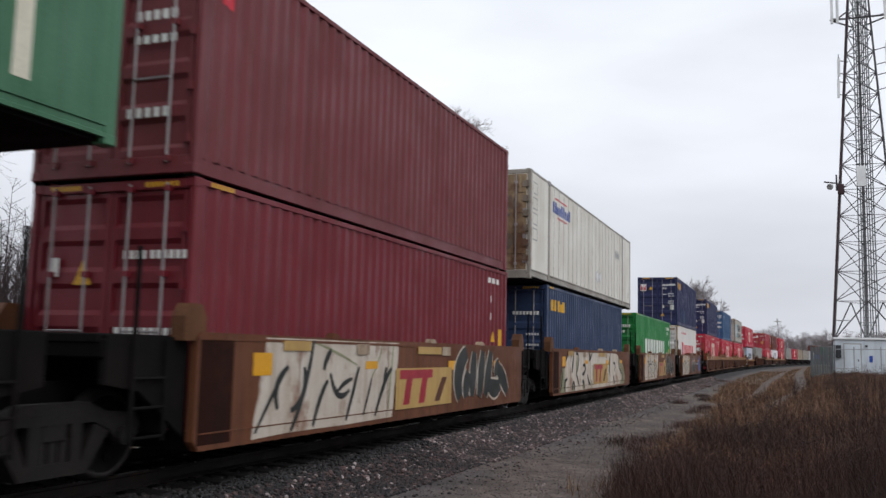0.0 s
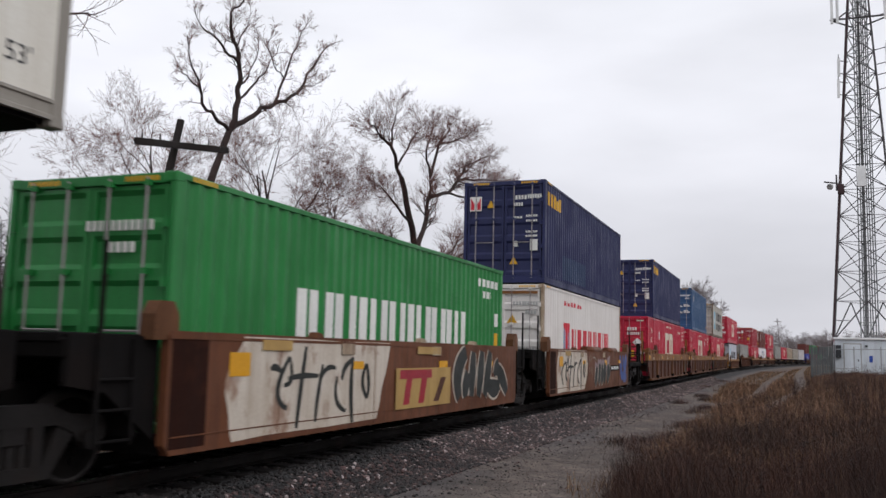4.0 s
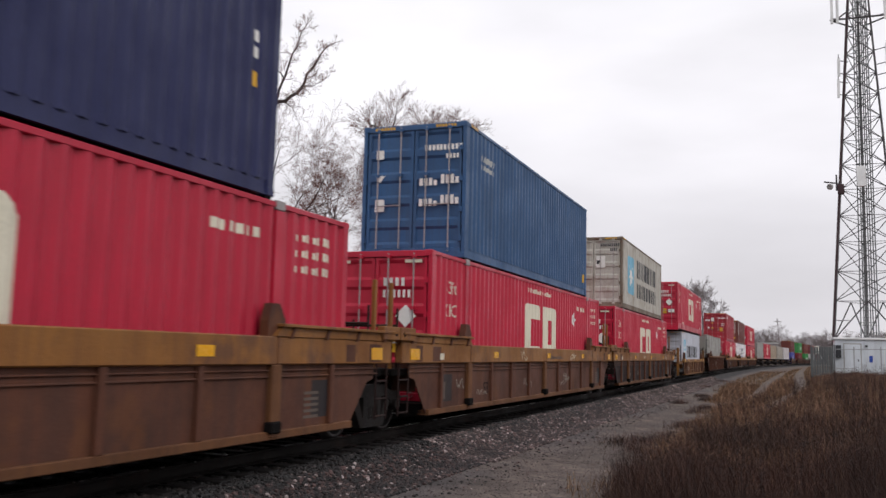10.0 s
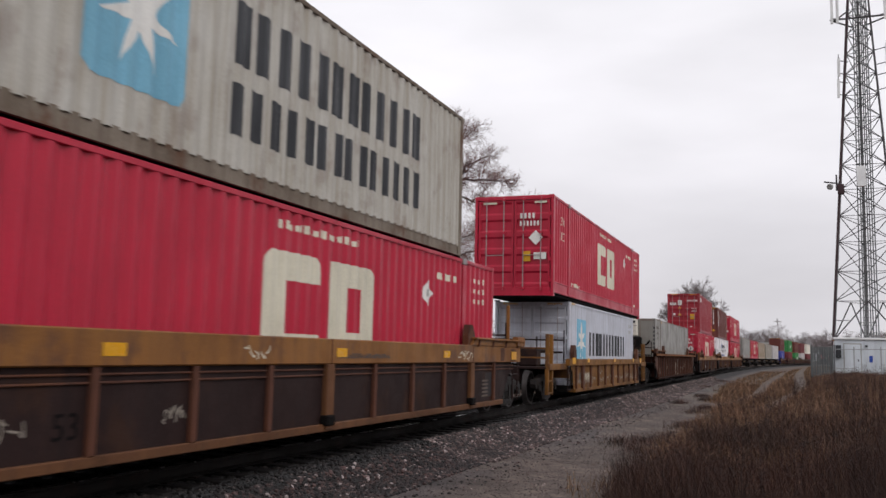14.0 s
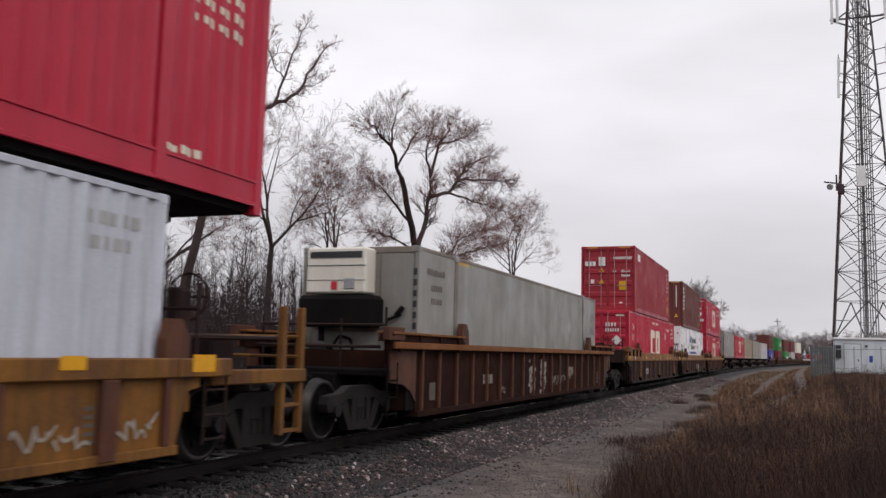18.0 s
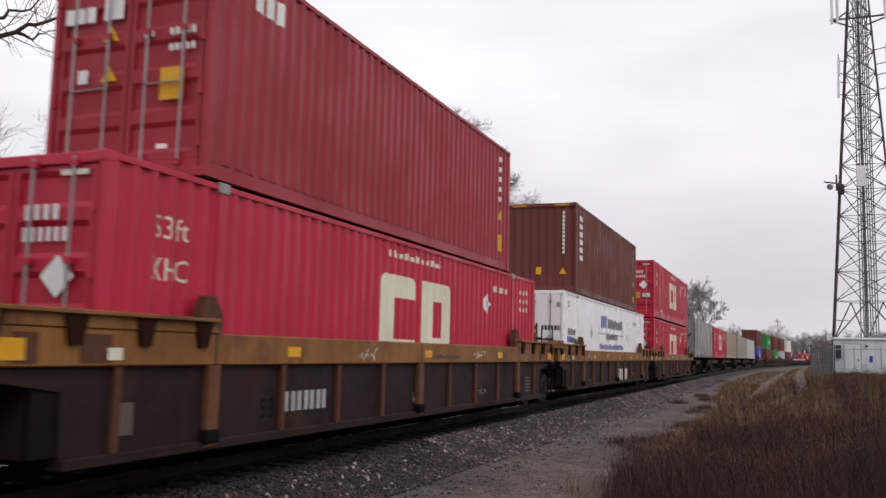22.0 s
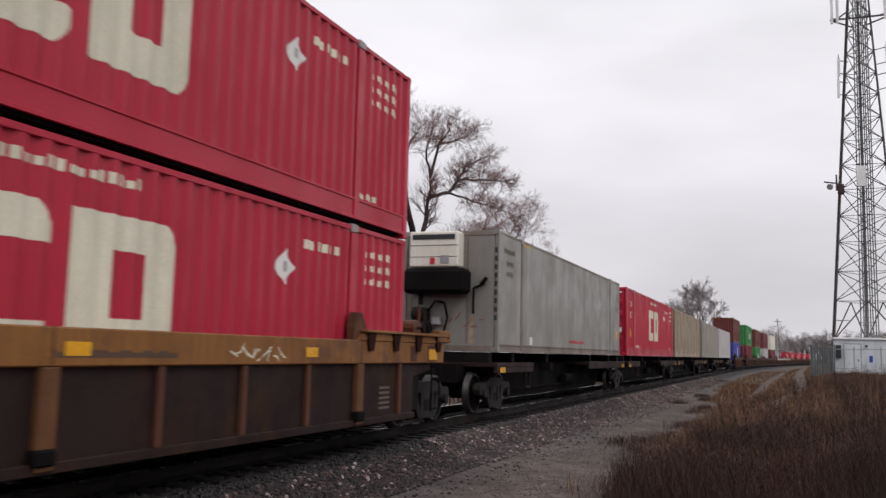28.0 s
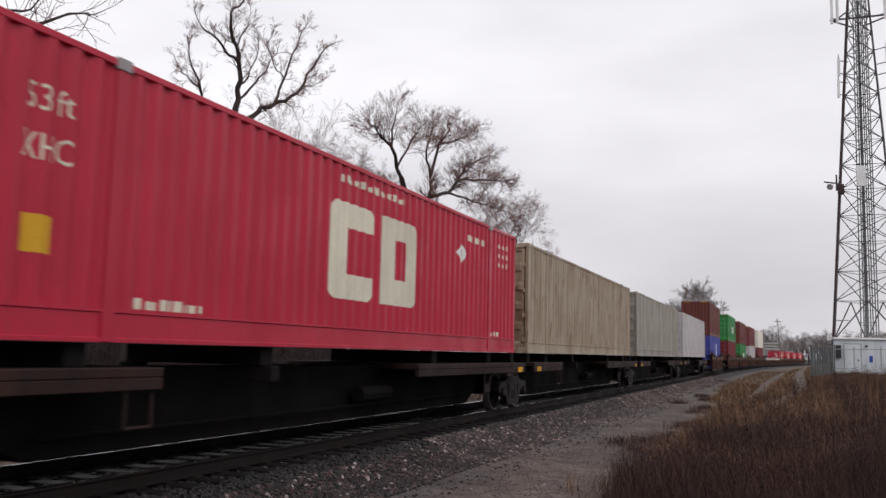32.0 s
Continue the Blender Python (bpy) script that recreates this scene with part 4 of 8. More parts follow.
def red_domestic(dia=4.1, tag=False, lock=0.0):
    c, p = container("domestic_container", "red corrugated 53 ft container with cream block emblem", L53, HC, "bright_red", pitch=0.30, depth=0.046, posts=True, sill=0.34, lock=lock)
    one, two = emblem_blocks()
    for blocks, y in ((one, -1.58), (two, 0.22)):
        bm = strips(p, [[(y + 1.6 * u, 0.76 + 1.5 * v) for u, v in q] for q in blocks], WIDE - 0.006)
        part("marking", bm, "mark_cream", c, "large cream block of the emblem")
    marks(c, p, bars(0.0, 2.62, 18, 0.09, 0.12, 0.045, 3, tail=0.3), "mark_cream")
    marks(c, p, text_polys("53 ft", 0.36, -6.98, 2.22, 0.85) + text_polys("XHC", 0.36, -6.98, 1.76, 0.8), "mark_cream", "cream size lettering")
    marks(c, p, diamond(dia, 2.05, 0.25), "mark_white", "white diamond placard")
    marks(c, p, [rect(dia - 0.07, 1.98, dia + 0.07, 2.12)], "mark_grey", lift=0.007)
    marks(c, p, bars(5.1, 2.42, 6, 0.11, 0.13, 0.07, 5), "mark_cream")
    for z in (2.5, 2.28, 2.06):
        marks(c, p, bars(7.05, z, 7, 0.075, 0.12, 0.075, 5, tail=0.25), "mark_cream")
    marks(c, p, bars(-5.1, 0.42, 9, 0.09, 0.12, 0.04, 6, tail=0.25) + bars(6.4, 0.42, 6, 0.09, 0.1, 0.04, 6, tail=0.25), "mark_cream")
    if tag:
        marks(c, p, [rect(-7.2, 0.8, -6.85, 1.15)], "mark_yellow", "yellow sticker")
    end_marks(c, L53, bars(0.42, 2.28, 4, 0.07, 0.16, 0.055, 1) + bars(0.48, 2.05, 6, 0.055, 0.15, 0.05, 2), "mark_white")
    end_marks(c, L53, diamond(0.68, 1.62, 0.22), "mark_white", "white diamond placard")
    end_marks(c, L53, [rect(0.3, 0.92, 0.52, 1.22)], "mark_yellow")
    end_marks(c, L53, [rect(0.62, 0.98, 1.0, 1.18)], "mark_white")
    end_marks(c, L53, bars(-0.75, 2.68, 1, 0.42, 0.06, 0.1) + bars(0.82, 2.68, 1, 0.36, 0.06, 0.1), "mark_cream")
    return c


def reefer(name, label):
    c, p = container(name, label, L53, HC, "reefer_grey", front="flat", pitch=1.2, depth=0.004, posts=True, sill=0.2, rail="rail_tan", post="reefer_grey")
    h = L53 / 2
    unit = part("cooling_unit", boxes((-0.9, 0.34, -h - 0.42, -h + 0.02, 1.98, 2.84), bevel=0.035), "cream", c, "cream refrigeration unit")
    part("grille", boxes((-0.82, 0.26, -h - 0.432, -h - 0.415, 2.64, 2.76)), "mark_dark", unit)
    part("cover_seam", boxes((-0.9, 0.34, -h - 0.428, -h - 0.418, 2.49, 2.505), (-0.9, 0.34, -h - 0.428, -h - 0.418, 2.22, 2.23)), "mark_dark", unit)
    part("control_box", boxes((-0.1, 0.12, -h - 0.44, -h - 0.41, 2.06, 2.26), bevel=0.01), "steel", unit, "small grey control box")
    part("badge", boxes((-0.36, -0.24, -h - 0.438, -h - 0.41, 2.05, 2.2)), "mark_red", unit, "small red badge")
    part("fuel_tank", boxes((-1.03, 0.55, -h - 0.52, -h + 0.02, 1.36, 1.95), bevel=0.08), "under", c, "black fuel tank")
    part("compressor", tubes(((-0.86, -h - 0.16, 0.88), (-0.5, -h - 0.16, 0.86), 0.17), ((-0.55, -h - 0.14, 0.5), (-0.55, -h - 0.02, 0.56), 0.13), ((-0.7, -h - 0.12, 1.1), (-0.7, -h - 0.12, 1.36), 0.06), n=16), "truck_cast", c, "grimy compressor")
    part("hose", tubes(((-0.5, -h - 0.12, 0.95), (-0.32, -h - 0.1, 1.2), 0.03), ((-0.32, -h - 0.1, 1.2), (-0.1, -h - 0.08, 1.15), 0.03), ((-0.1, -h - 0.08, 1.15), (-0.02, -h - 0.07, 0.8), 0.03), ((-0.02, -h - 0.07, 0.8), (-0.15, -h - 0.06, 0.35), 0.025), ((-0.9, -h - 0.1, 0.4), (-0.35, -h - 0.1, 0.32), 0.03)), "under", c, "black hoses")
    part("valve", boxes((-0.42, -0.2, -h - 0.13, -h + 0.02, 0.62, 0.82), (-0.9, -0.72, -h - 0.1, -h + 0.02, 0.3, 0.5), bevel=0.02), "steel", c, "small steel valve block")
    part("conduit", tubes(((0.62, -h - 0.06, 0.9), (0.62, -h - 0.06, 1.5), 0.03), ((0.62, -h - 0.06, 1.5), (0.9, -h - 0.05, 1.62), 0.03), ((0.94, -h - 0.05, 1.75), (0.8, -h - 0.05, 1.6), 0.05)), "under", c)
    part("end_panel", boxes((-1.1, -0.98, -h + 0.004, -h + 0.019, 0.2, 2.7), (0.42, 0.46, -h + 0.008, -h + 0.019, 0.2, 2.75), (-0.95, 0.4, -h + 0.008, -h + 0.019, 1.28, 1.34)), "rail_tan", c, "raised frame strips")
    part("rust_patch", boxes((-1.08, -0.93, -h - 0.001, -h + 0.004, 1.9, 2.2), (0.5, 0.62, -h + 0.012, -h + 0.0195, 0.2, 0.85)), "rusty_cream", c, "rusty patch")
    rnd = random.Random(17)
    for k in range(9):
        q, z = -0.85 + k * 0.2, 0.66 + rnd.uniform(-0.1, 0.1)
        part("scribble", tubes(((q, -h + 0.012, z), (q + rnd.uniform(0.08, 0.2), -h + 0.012, z + rnd.uniform(-0.18, 0.18)), 0.012), n=4), "spray_red", c, "faded red scribble")
    part("corner_figures", boxes(*[(WIDE - 0.1, WIDE - 0.03, -h - 0.008, -h + 0.004, 0.75 + k * 0.2, 0.87 + k * 0.2) for k in range(9)]), "mark_dark", c, "dark bars down the corner post")["kind"] = "stuff"
    marks(c, p, bars(-7.2, 2.45, 9, 0.07, 0.13, 0.035, 2, tail=0.2) + bars(-7.15, 2.15, 5, 0.07, 0.12, 0.05, 4) + bars(-7.15, 1.9, 5, 0.07, 0.12, 0.05, 4), "mark_dim")
    marks(c, p, text_polys("53 ft", 0.36, 7.53, 2.24, 0.75) + text_polys("XHC", 0.36, 7.53, 1.76, 0.8), "mark_dark", "dark size lettering")
    marks(c, p, [rect(7.29, 0.62, 7.66, 0.97)], "mark_yellow")
    marks(c, p, diamond(4.07, 1.8, 0.22), "mark_grey")
    marks(c, p, bars(0.35, 0.39, 17, 0.09, 0.1, 0.035, 6, tail=0.25), "mark_red", "faded red lettering bars")
    marks(c, p, [rect(-5.3, 0.22, -5.02, 0.42)], "mark_white")
    marks(c, p, [[(-6.1 + k * 0.14, 2.74), (-6.02 + k * 0.14, 2.74), (-5.98 + k * 0.14, 2.81), (-6.06 + k * 0.14, 2.81)] for k in range(6)], "mark_yellow", "yellow height stripes")
    return c


def fork_badge(cx, cz, w, h):
    """White tile, red field, pale fork: a plain badge."""
    return ([rect(cx - w / 2, cz - h / 2, cx + w / 2, cz + h / 2)],
            [[(cx - w * 0.42, cz + h * 0.42), (cx - w * 0.42, cz - h * 0.42), (cx - w * 0.12, cz - h * 0.42), (cx - w * 0.12, cz)],
             [(cx + w * 0.42, cz + h * 0.42), (cx + w * 0.12, cz), (cx + w * 0.12, cz - h * 0.42), (cx + w * 0.42, cz - h * 0.42)]])


def navy_box(patch):
    c, p = container("shipping_container", "navy blue corrugated 40 ft container with yellow lettering bars", L40, HC, "navy", lock=0.094)
    marks(c, p, bars(-4.97, 2.4, 5, 0.26, 0.38, 0.05, 2, 0.0, 0.25), "mark_yellow", "yellow lettering bar", each=True)
    if patch:
        marks(c, p, [rect(-3.9, 0.22, -0.65, 0.95)], "slate_blue", "lighter repainted patch")
    marks(c, p, bars(5.55, 1.4, 1, 0.14, 0.2, 0.1), "mark_yellow")
    marks(c, p, [rect(5.5, 1.9 - i * 0.22, 5.62, 2.05 - i * 0.22) for i in range(2)], "mark_white")
    tile, fork = fork_badge(-0.86, 2.25, 0.36, 0.42)
    end_marks(c, L40, tile, "mark_white")
    end_marks(c, L40, fork, "mark_red", "", -0.004)
    end_marks(c, L40, [[(-0.52, 2.12), (-0.28, 2.12), (-0.40, 2.34)], [(0.18, 0.48), (0.42, 0.48), (0.30, 0.70)]], "mark_yellow", "yellow warning triangle")
    end_marks(c, L40, bars(0.5, 2.4, 4, 0.06, 0.12, 0.03, 1) + bars(0.9, 2.42, 6, 0.05, 0.12, 0.02, 2) + bars(0.42, 2.2, 4, 0.05, 0.1, 0.025, 3)
              + bars(0.42, 1.82, 3, 0.06, 0.06, 0.03, 1) + bars(0.82, 1.86, 5, 0.05, 0.06, 0.02, 1) + bars(0.82, 1.72, 5, 0.05, 0.06, 0.02, 1) + bars(0.82, 1.4, 5, 0.05, 0.06, 0.02, 1)
              + bars(0.82, 1.28, 5, 0.05, 0.06, 0.02, 1) + [rect(0.3, 0.98, 0.42, 1.14), rect(0.78, 0.86, 1.0, 1.18)], "mark_white")
    return c


def placed_train():
    # Ahead of the first well: a green container riding high over a shorter one.
    c, p = container("domestic_container", "green 53 ft container with cream vertical posts", L53, HC, "pale_green", lock=0.094, pitch=0.9, depth=0.01, posts=True)
    marks(c, p, [rect(5.2, 0.3, 5.45, 2.75), rect(6.75, 0.3, 6.95, 2.75), rect(3.6, 0.3, 3.85, 2.75)], "mark_cream", "cream vertical stripe")
    on_train(c, -129.0, UP_Z)
    c, p = container("shipping_container", "dark red 40 ft container", L40, HC, "low_red")
    on_train(c, -129.4, LOW_Z)

    c, p = container("shipping_container", "faded dark red corrugated 40 ft container", L40, HC, "dark_red", lock=0.094)
    end_marks(c, L40, bars(0.5, 2.3, 4, 0.09, 0.12, 0.04, 2) + bars(0.55, 1.9, 5, 0.09, 0.12, 0.04, 4) + bars(0.55, 1.6, 5, 0.09, 0.1, 0.04, 4) + bars(0.5, 0.7, 5, 0.09, 0.12, 0.04, 4), "mark_white")
    marks(c, p, [rect(-5.7, 2.1, -5.45, 2.75)], "mark_red")
    on_train(c, -113.55, UP_Z)
    c, p = container("shipping_container", "deep red corrugated 40 ft container", L40, HC, "low_red")
    end_marks(c, L40, bars(0.4, 2.0, 4, 0.06, 0.1, 0.03, 2) + bars(0.88, 2.0, 6, 0.06, 0.1, 0.03, 2) + bars(0.45, 1.1, 6, 0.07, 0.1, 0.03, 2) + bars(0.85, 1.1, 6, 0.07, 0.1, 0.03, 2) + [rect(-0.9, 1.75, -0.74, 1.98)], "mark_white")
    end_marks(c, L40, [[(-0.5, 1.65), (-0.22, 1.65), (-0.36, 1.95)], [(-0.42, 0.6), (-0.2, 0.6), (-0.31, 0.85)]], "mark_yellow", "yellow warning triangle")
    marks(c, p, bars(5.1, 2.6, 5, 0.1, 0.12, 0.05, 2) + [rect(4.85, 2.1, 5.0, 2.25), rect(4.85, 1.7, 5.0, 1.85)], "mark_white")
    marks(c, p, [[(5.0, 1.2), (5.2, 1.2), (5.1, 1.45)], rect(5.5, 1.0, 5.72, 1.5)], "mark_yellow")
    on_train(c, -113.5, LOW_Z)

    c, p = container("domestic_container", "dirty white smooth-sided 53 ft container with blue lettering bars", L53, HC, "cream", lock=0.094, rail="grey_tan", front="flat", pitch=1.25, depth=0.003, posts=True, sill=0.2)
    marks(c, p, bars(-4.55, 2.25, 9, 0.2, 0.34, 0.05, 3, 0.0, 0.28), "mark_blue", "blue lettering bars")
    marks(c, p, [rect(-5.4, 2.5, -3.9, 2.55)] + bars(-4.5, 1.98, 14, 0.06, 0.06, 0.03, 1), "mark_red")
    marks(c, p, diamond(0.9, 0.75, 0.27) + diamond(1.42, 0.78, 0.25), "mark_grey", "grey placard holder")
    marks(c, p, diamond(0.9, 0.75, 0.22) + diamond(1.42, 0.78, 0.2), "antenna", "white diamond placard", lift=0.008)
    marks(c, p, diamond(4.6, 1.94, 0.24) + diamond(5.1, 1.94, 0.24), "mark_grey", "grey diamond placard")
    marks(c, p, text_polys("53'", 0.26, 7.5, 0.5), "mark_dark")
    end_marks(c, L53, diamond(0.62, 1.9, 0.3) + diamond(0.6, 0.95, 0.26), "rusty_grey", "rusty diamond placard", -0.016)
    seam = boxes((WIDE - 0.006, WIDE - 0.0015, -0.011, 0.011, 0.2, HC - 0.1))
    me = bpy.data.meshes.new("panel_seam")
    seam.to_mesh(me)
    seam.free()
    for k in range(-9, 10):
        part_of("panel_seam", me, "grey_tan", c, "", (0, k * 0.61, 0))
    for k in range(4):
        z0 = 1.0 + k * 0.42
        part("notice", strips(FLAT, [rect(-7.82, z0, -7.36, z0 + 0.03), rect(-7.82, z0 + 0.3, -7.36, z0 + 0.33), rect(-7.82, z0 + 0.03, -7.79, z0 + 0.3), rect(-7.39, z0 + 0.03, -7.36, z0 + 0.3)], WIDE - 0.006), "mark_grey", c, "thin outlined notice")
    flat_doors(c, "grimy_door", "rust-eaten cream door", (0.6, 1.15, 1.7, 2.25))
    end_marks(c, L53, [rect(-0.95, 2.0, -0.55, 2.3), rect(-0.95, 1.45, -0.7, 1.75)], "mark_yellow", "yellow sticker", -0.014)
    end_marks(c, L53, [rect(-0.9, 0.72, -0.6, 0.9), rect(0.3, 0.5, 0.55, 0.66)], "mark_red", "red sticker", -0.014)
    for k, z in enumerate((0.4, 0.8, 1.2, 1.6, 2.0, 2.4)):
        part("end_bracket", boxes((WIDE - 0.2, WIDE - 0.05, -L53 / 2 - 0.034, -L53 / 2 + 0.02, z, z + 0.17)), "rusty_grey", c)
        part("rust_patch", strips([(-9, 0.0), (9, 0.0)], [rect(-8.04, z - 0.1, -7.94, z + 0.12)], WIDE, 1, 0.006), "rusty_cream", c, "rusty corner patch")
    on_train(c, -97.3, UP_Z)
    c, p = container("shipping_container", "slate blue corrugated 40 ft container with yellow lettering bars", L40, HC, "slate_blue")
    marks(c, p, bars(-4.7, 2.36, 5, 0.26, 0.32, 0.07, 2, 0.0, 0.25), "mark_yellow", "yellow lettering bar", each=True)
    marks(c, p, [rect(5.45, 2.3 - 0.26 * i, 5.6, 2.45 - 0.26 * i) for i in range(4)], "mark_white")
    end_marks(c, L40, bars(-0.5, 2.1, 6, 0.07, 0.1, 0.03, 2) + bars(0.6, 2.1, 8, 0.07, 0.1, 0.03, 2) + bars(0.8, 1.5, 5, 0.05, 0.06, 0.03, 2) + bars(0.8, 1.2, 5, 0.05, 0.06, 0.03, 2), "mark_white")
    on_train(c, -97.45, LOW_Z)

    c, p = container("shipping_container", "bright green corrugated 40 ft container with white lettering bars", L40, HC, "green")
    marks(c, p, stems(0.08, 1.36, 9, 0.62, 0.86, 0.16), "mark_white", "large white lettering bar", each=True)
    marks(c, p, bars(5.0, 2.5, 10, 0.09, 0.17, 0.055, 2) + bars(5.0, 2.24, 4, 0.09, 0.15, 0.05, 2) + [rect(5.6, 1.55, 5.78, 1.85)], "mark_white")
    marks(c, p, [rect(5.6, 1.1, 5.78, 1.4)], "mark_yellow")
    end_marks(c, L40, bars(0.45, 2.3, 11, 0.06, 0.12, 0.03, 2) + bars(0.5, 2.05, 4, 0.07, 0.12, 0.03, 2), "mark_white")
    on_train(c, -81.45, LOW_Z)

    c = navy_box(True)
    on_train(c, -65.35, UP_Z)
    c, p = container("shipping_container", "white corrugated 40 ft container with red lettering bars and rusty corners", L40, HC, "white", post="rusty_cream")
    tile, fork = fork_badge(-3.2, 1.42, 0.86, 0.98)
    marks(c, p, tile, "mark_red", "red square badge")
    marks(c, p, [[(q[0], q[1]) for q in f] for f in fork], "mark_sky")
    marks(c, p, stems(-0.98, 1.35, 4, 0.58, 0.8, 0.2) + stems(2.27, 1.35, 4, 0.54, 0.8, 0.2), "mark_red", "large red lettering bar", each=True)
    marks(c, p, bars(-2.35, 2.5, 14, 0.11, 0.14, 0.06, 4, 0.0, 0.3), "mark_red")
    tile, fork = fork_badge(-0.86, 2.1, 0.42, 0.46)
    end_marks(c, L40, tile, "mark_red")
    end_marks(c, L40, fork, "mark_sky", "", -0.004)
    end_marks(c, L40, [[(-0.5, 1.8), (-0.2, 1.8), (-0.35, 2.05)], [(0.16, 1.8), (0.46, 1.8), (0.31, 2.05)]], "mark_yellow", "yellow warning triangle")
    end_marks(c, L40, bars(0.5, 2.35, 4, 0.06, 0.11, 0.03, 2) + bars(0.9, 2.35, 6, 0.06, 0.11, 0.02, 2) + bars(0.85, 2.1, 4, 0.06, 0.11, 0.02, 2) + bars(0.4, 1.1, 3, 0.06, 0.08, 0.03, 2) + bars(0.8, 1.1, 4, 0.06, 0.08, 0.03, 2), "mark_grey")
    end_marks(c, L40, [rect(-1.05, 2.62, 1.05, 2.7)], "ochre", "rust line under the roof")
    on_train(c, -65.45, LOW_Z)

    on_train(red_domestic(-4.0), -43.4, LOW_Z)
    red = red_domestic()

    def another(s, z):
        q = copy_thing(red, pose(0, 0, 0))
        return on_train(q, s, z)

    s5 = navy_box(False)
    on_train(s5, -43.6, UP_Z)

    on_train(red, -23.75, LOW_Z)
    c, p = container("shipping_container", "weathered blue corrugated 40 ft container with rust stains", L40, HC, "blue", lock=0.094)
    marks(c, p, bars(-4.6, 2.3, 5, 0.16, 0.14, 0.05, 2, 0.3) + bars(-4.6, 2.1, 5, 0.16, 0.1, 0.05, 2, 0.3), "mark_grey")
    marks(c, p, [rect(5.55, 0.35, 5.75, 0.62)], "mark_yellow")
    end_marks(c, L40, bars(0.42, 2.35, 4, 0.06, 0.12, 0.03, 2) + bars(0.86, 2.35, 6, 0.06, 0.12, 0.03, 2) + bars(0.9, 2.15, 4, 0.05, 0.1, 0.03, 2) + [rect(-0.9, 2.15, -0.72, 2.35), rect(-0.9, 0.98, -0.68, 1.25)]
              + [[(-0.92, 1.78), (-0.8, 1.62), (-0.68, 1.78)]], "mark_white")
    end_marks(c, L40, bars(0.35, 1.6, 4, 0.08, 0.16, 0.03, 2, 0, 0.3) + bars(0.85, 1.65, 4, 0.08, 0.2, 0.03, 2, 0, 0.3) + bars(0.35, 1.15, 4, 0.08, 0.16, 0.03, 2, 0, 0.3) + bars(0.85, 1.2, 4, 0.08, 0.2, 0.03, 2, 0, 0.3), "mark_white")
    on_train(c, -23.95, UP_Z)

    another(-4.4, LOW_Z)
    c, p = container("shipping_container", "weathered light grey 40 ft container with sky-blue star emblem", L40, HC, "star_grey", lock=0.094, rail="rusty_grey")
    marks(c, p, [[(-4.66, 0.75), (-4.56, 0.62), (-3.19, 0.62), (-3.09, 0.75), (-3.09, 2.14), (-3.19, 2.27), (-4.56, 2.27), (-4.66, 2.14)]], "mark_sky", "sky-blue square emblem")
    star = []
    for k in range(7):
        a, w = math.pi / 2 + k * 2 * math.pi / 7, math.pi / 7
        star.append([(-3.87 + u * r * math.cos(g), 1.46 + r * math.sin(g)) for r, g, u in ((0, 0, 1), (0.2, a - w, 1), (0.68, a, 0.95), (0.2, a + w, 1))])
    m = marks(c, p, star, "mark_white", "white seven-pointed star")
    m.location.x = 0.004
    marks(c, p, stems(0.8, 1.88, 6, 0.78, 0.82, 0.24), "mark_dark", "large dark lettering bar", each=True)
    marks(c, p, stems(0.8, 0.9, 7, 0.64, 0.66, 0.24), "mark_dark", "large dark lettering bar", each=True)
    end_marks(c, L40, [rect(-0.72, 1.55, -0.34, 2.05), rect(0.12, 1.6, 0.5, 2.1)], "mark_white", "white placard")
    end_marks(c, L40, diamond(-0.53, 1.83, 0.17) + [rect(0.14, 1.75, 0.28, 1.9)], "mark_dark", "", -0.005)
    end_marks(c, L40, bars(0.45, 2.55, 4, 0.05, 0.12, 0.03, 2) + bars(0.85, 2.55, 6, 0.05, 0.12, 0.03, 2) + bars(0.85, 2.35, 4, 0.05, 0.1, 0.03, 2), "mark_dark")
    on_train(c, -4.65, UP_Z)

    on_train(red_domestic(lock=0.139), 17.35, UP_Z - 0.26)
    c, p = container("shipping_container", "pale blue-grey 40 ft container with star emblem and dark lettering bars", L40, 2.591, "pale_blue_grey")
    marks(c, p, [[(-5.0, 0.5), (-3.63, 0.5), (-3.63, 2.1), (-5.0, 2.1)]], "mark_sky", "sky-blue emblem")
    st = marks(c, p, [[(y - 0.45, z - 0.1) for y, z in q] for q in star], "mark_white", "white seven-pointed star")
    st.location.x = 0.004
    marks(c, p, stems(0.42, 1.32, 6, 0.95, 0.8, 0.26), "mark_dark", "large dark lettering bar", each=True)
    marks(c, p, bars(5.3, 2.2, 5, 0.1, 0.14, 0.06, 2) + bars(5.3, 1.95, 4, 0.1, 0.14, 0.06, 2), "mark_grey")
    on_train(c, 17.5, LOW_Z)

    r = reefer("refrigerated_container", "dull grey smooth 53 ft refrigerated container with cream cooling unit")
    on_train(r, 38.8, LOW_Z)
    r2 = copy_thing(r, pose(0, 0, 0))
    on_train(r2, 123.0, SPINE_Z)

    another(62.2, LOW_Z)
    c, p = container("shipping_container", "crimson corrugated 40 ft container", L40, HC, "crimson_red", lock=0.094)
    marks(c, p, bars(-4.8, 2.45, 3, 0.2, 0.32, 0.06, 2), "mark_white")
    marks(c, p, [rect(5.3, 2.5 - i * 0.24, 5.42, 2.62 - i * 0.24) for i in range(5)], "mark_white")
    marks(c, p, [[(5.25, 1.1), (5.55, 1.1), (5.4, 1.35)], rect(5.2, 0.35, 5.6, 0.75)], "mark_yellow")
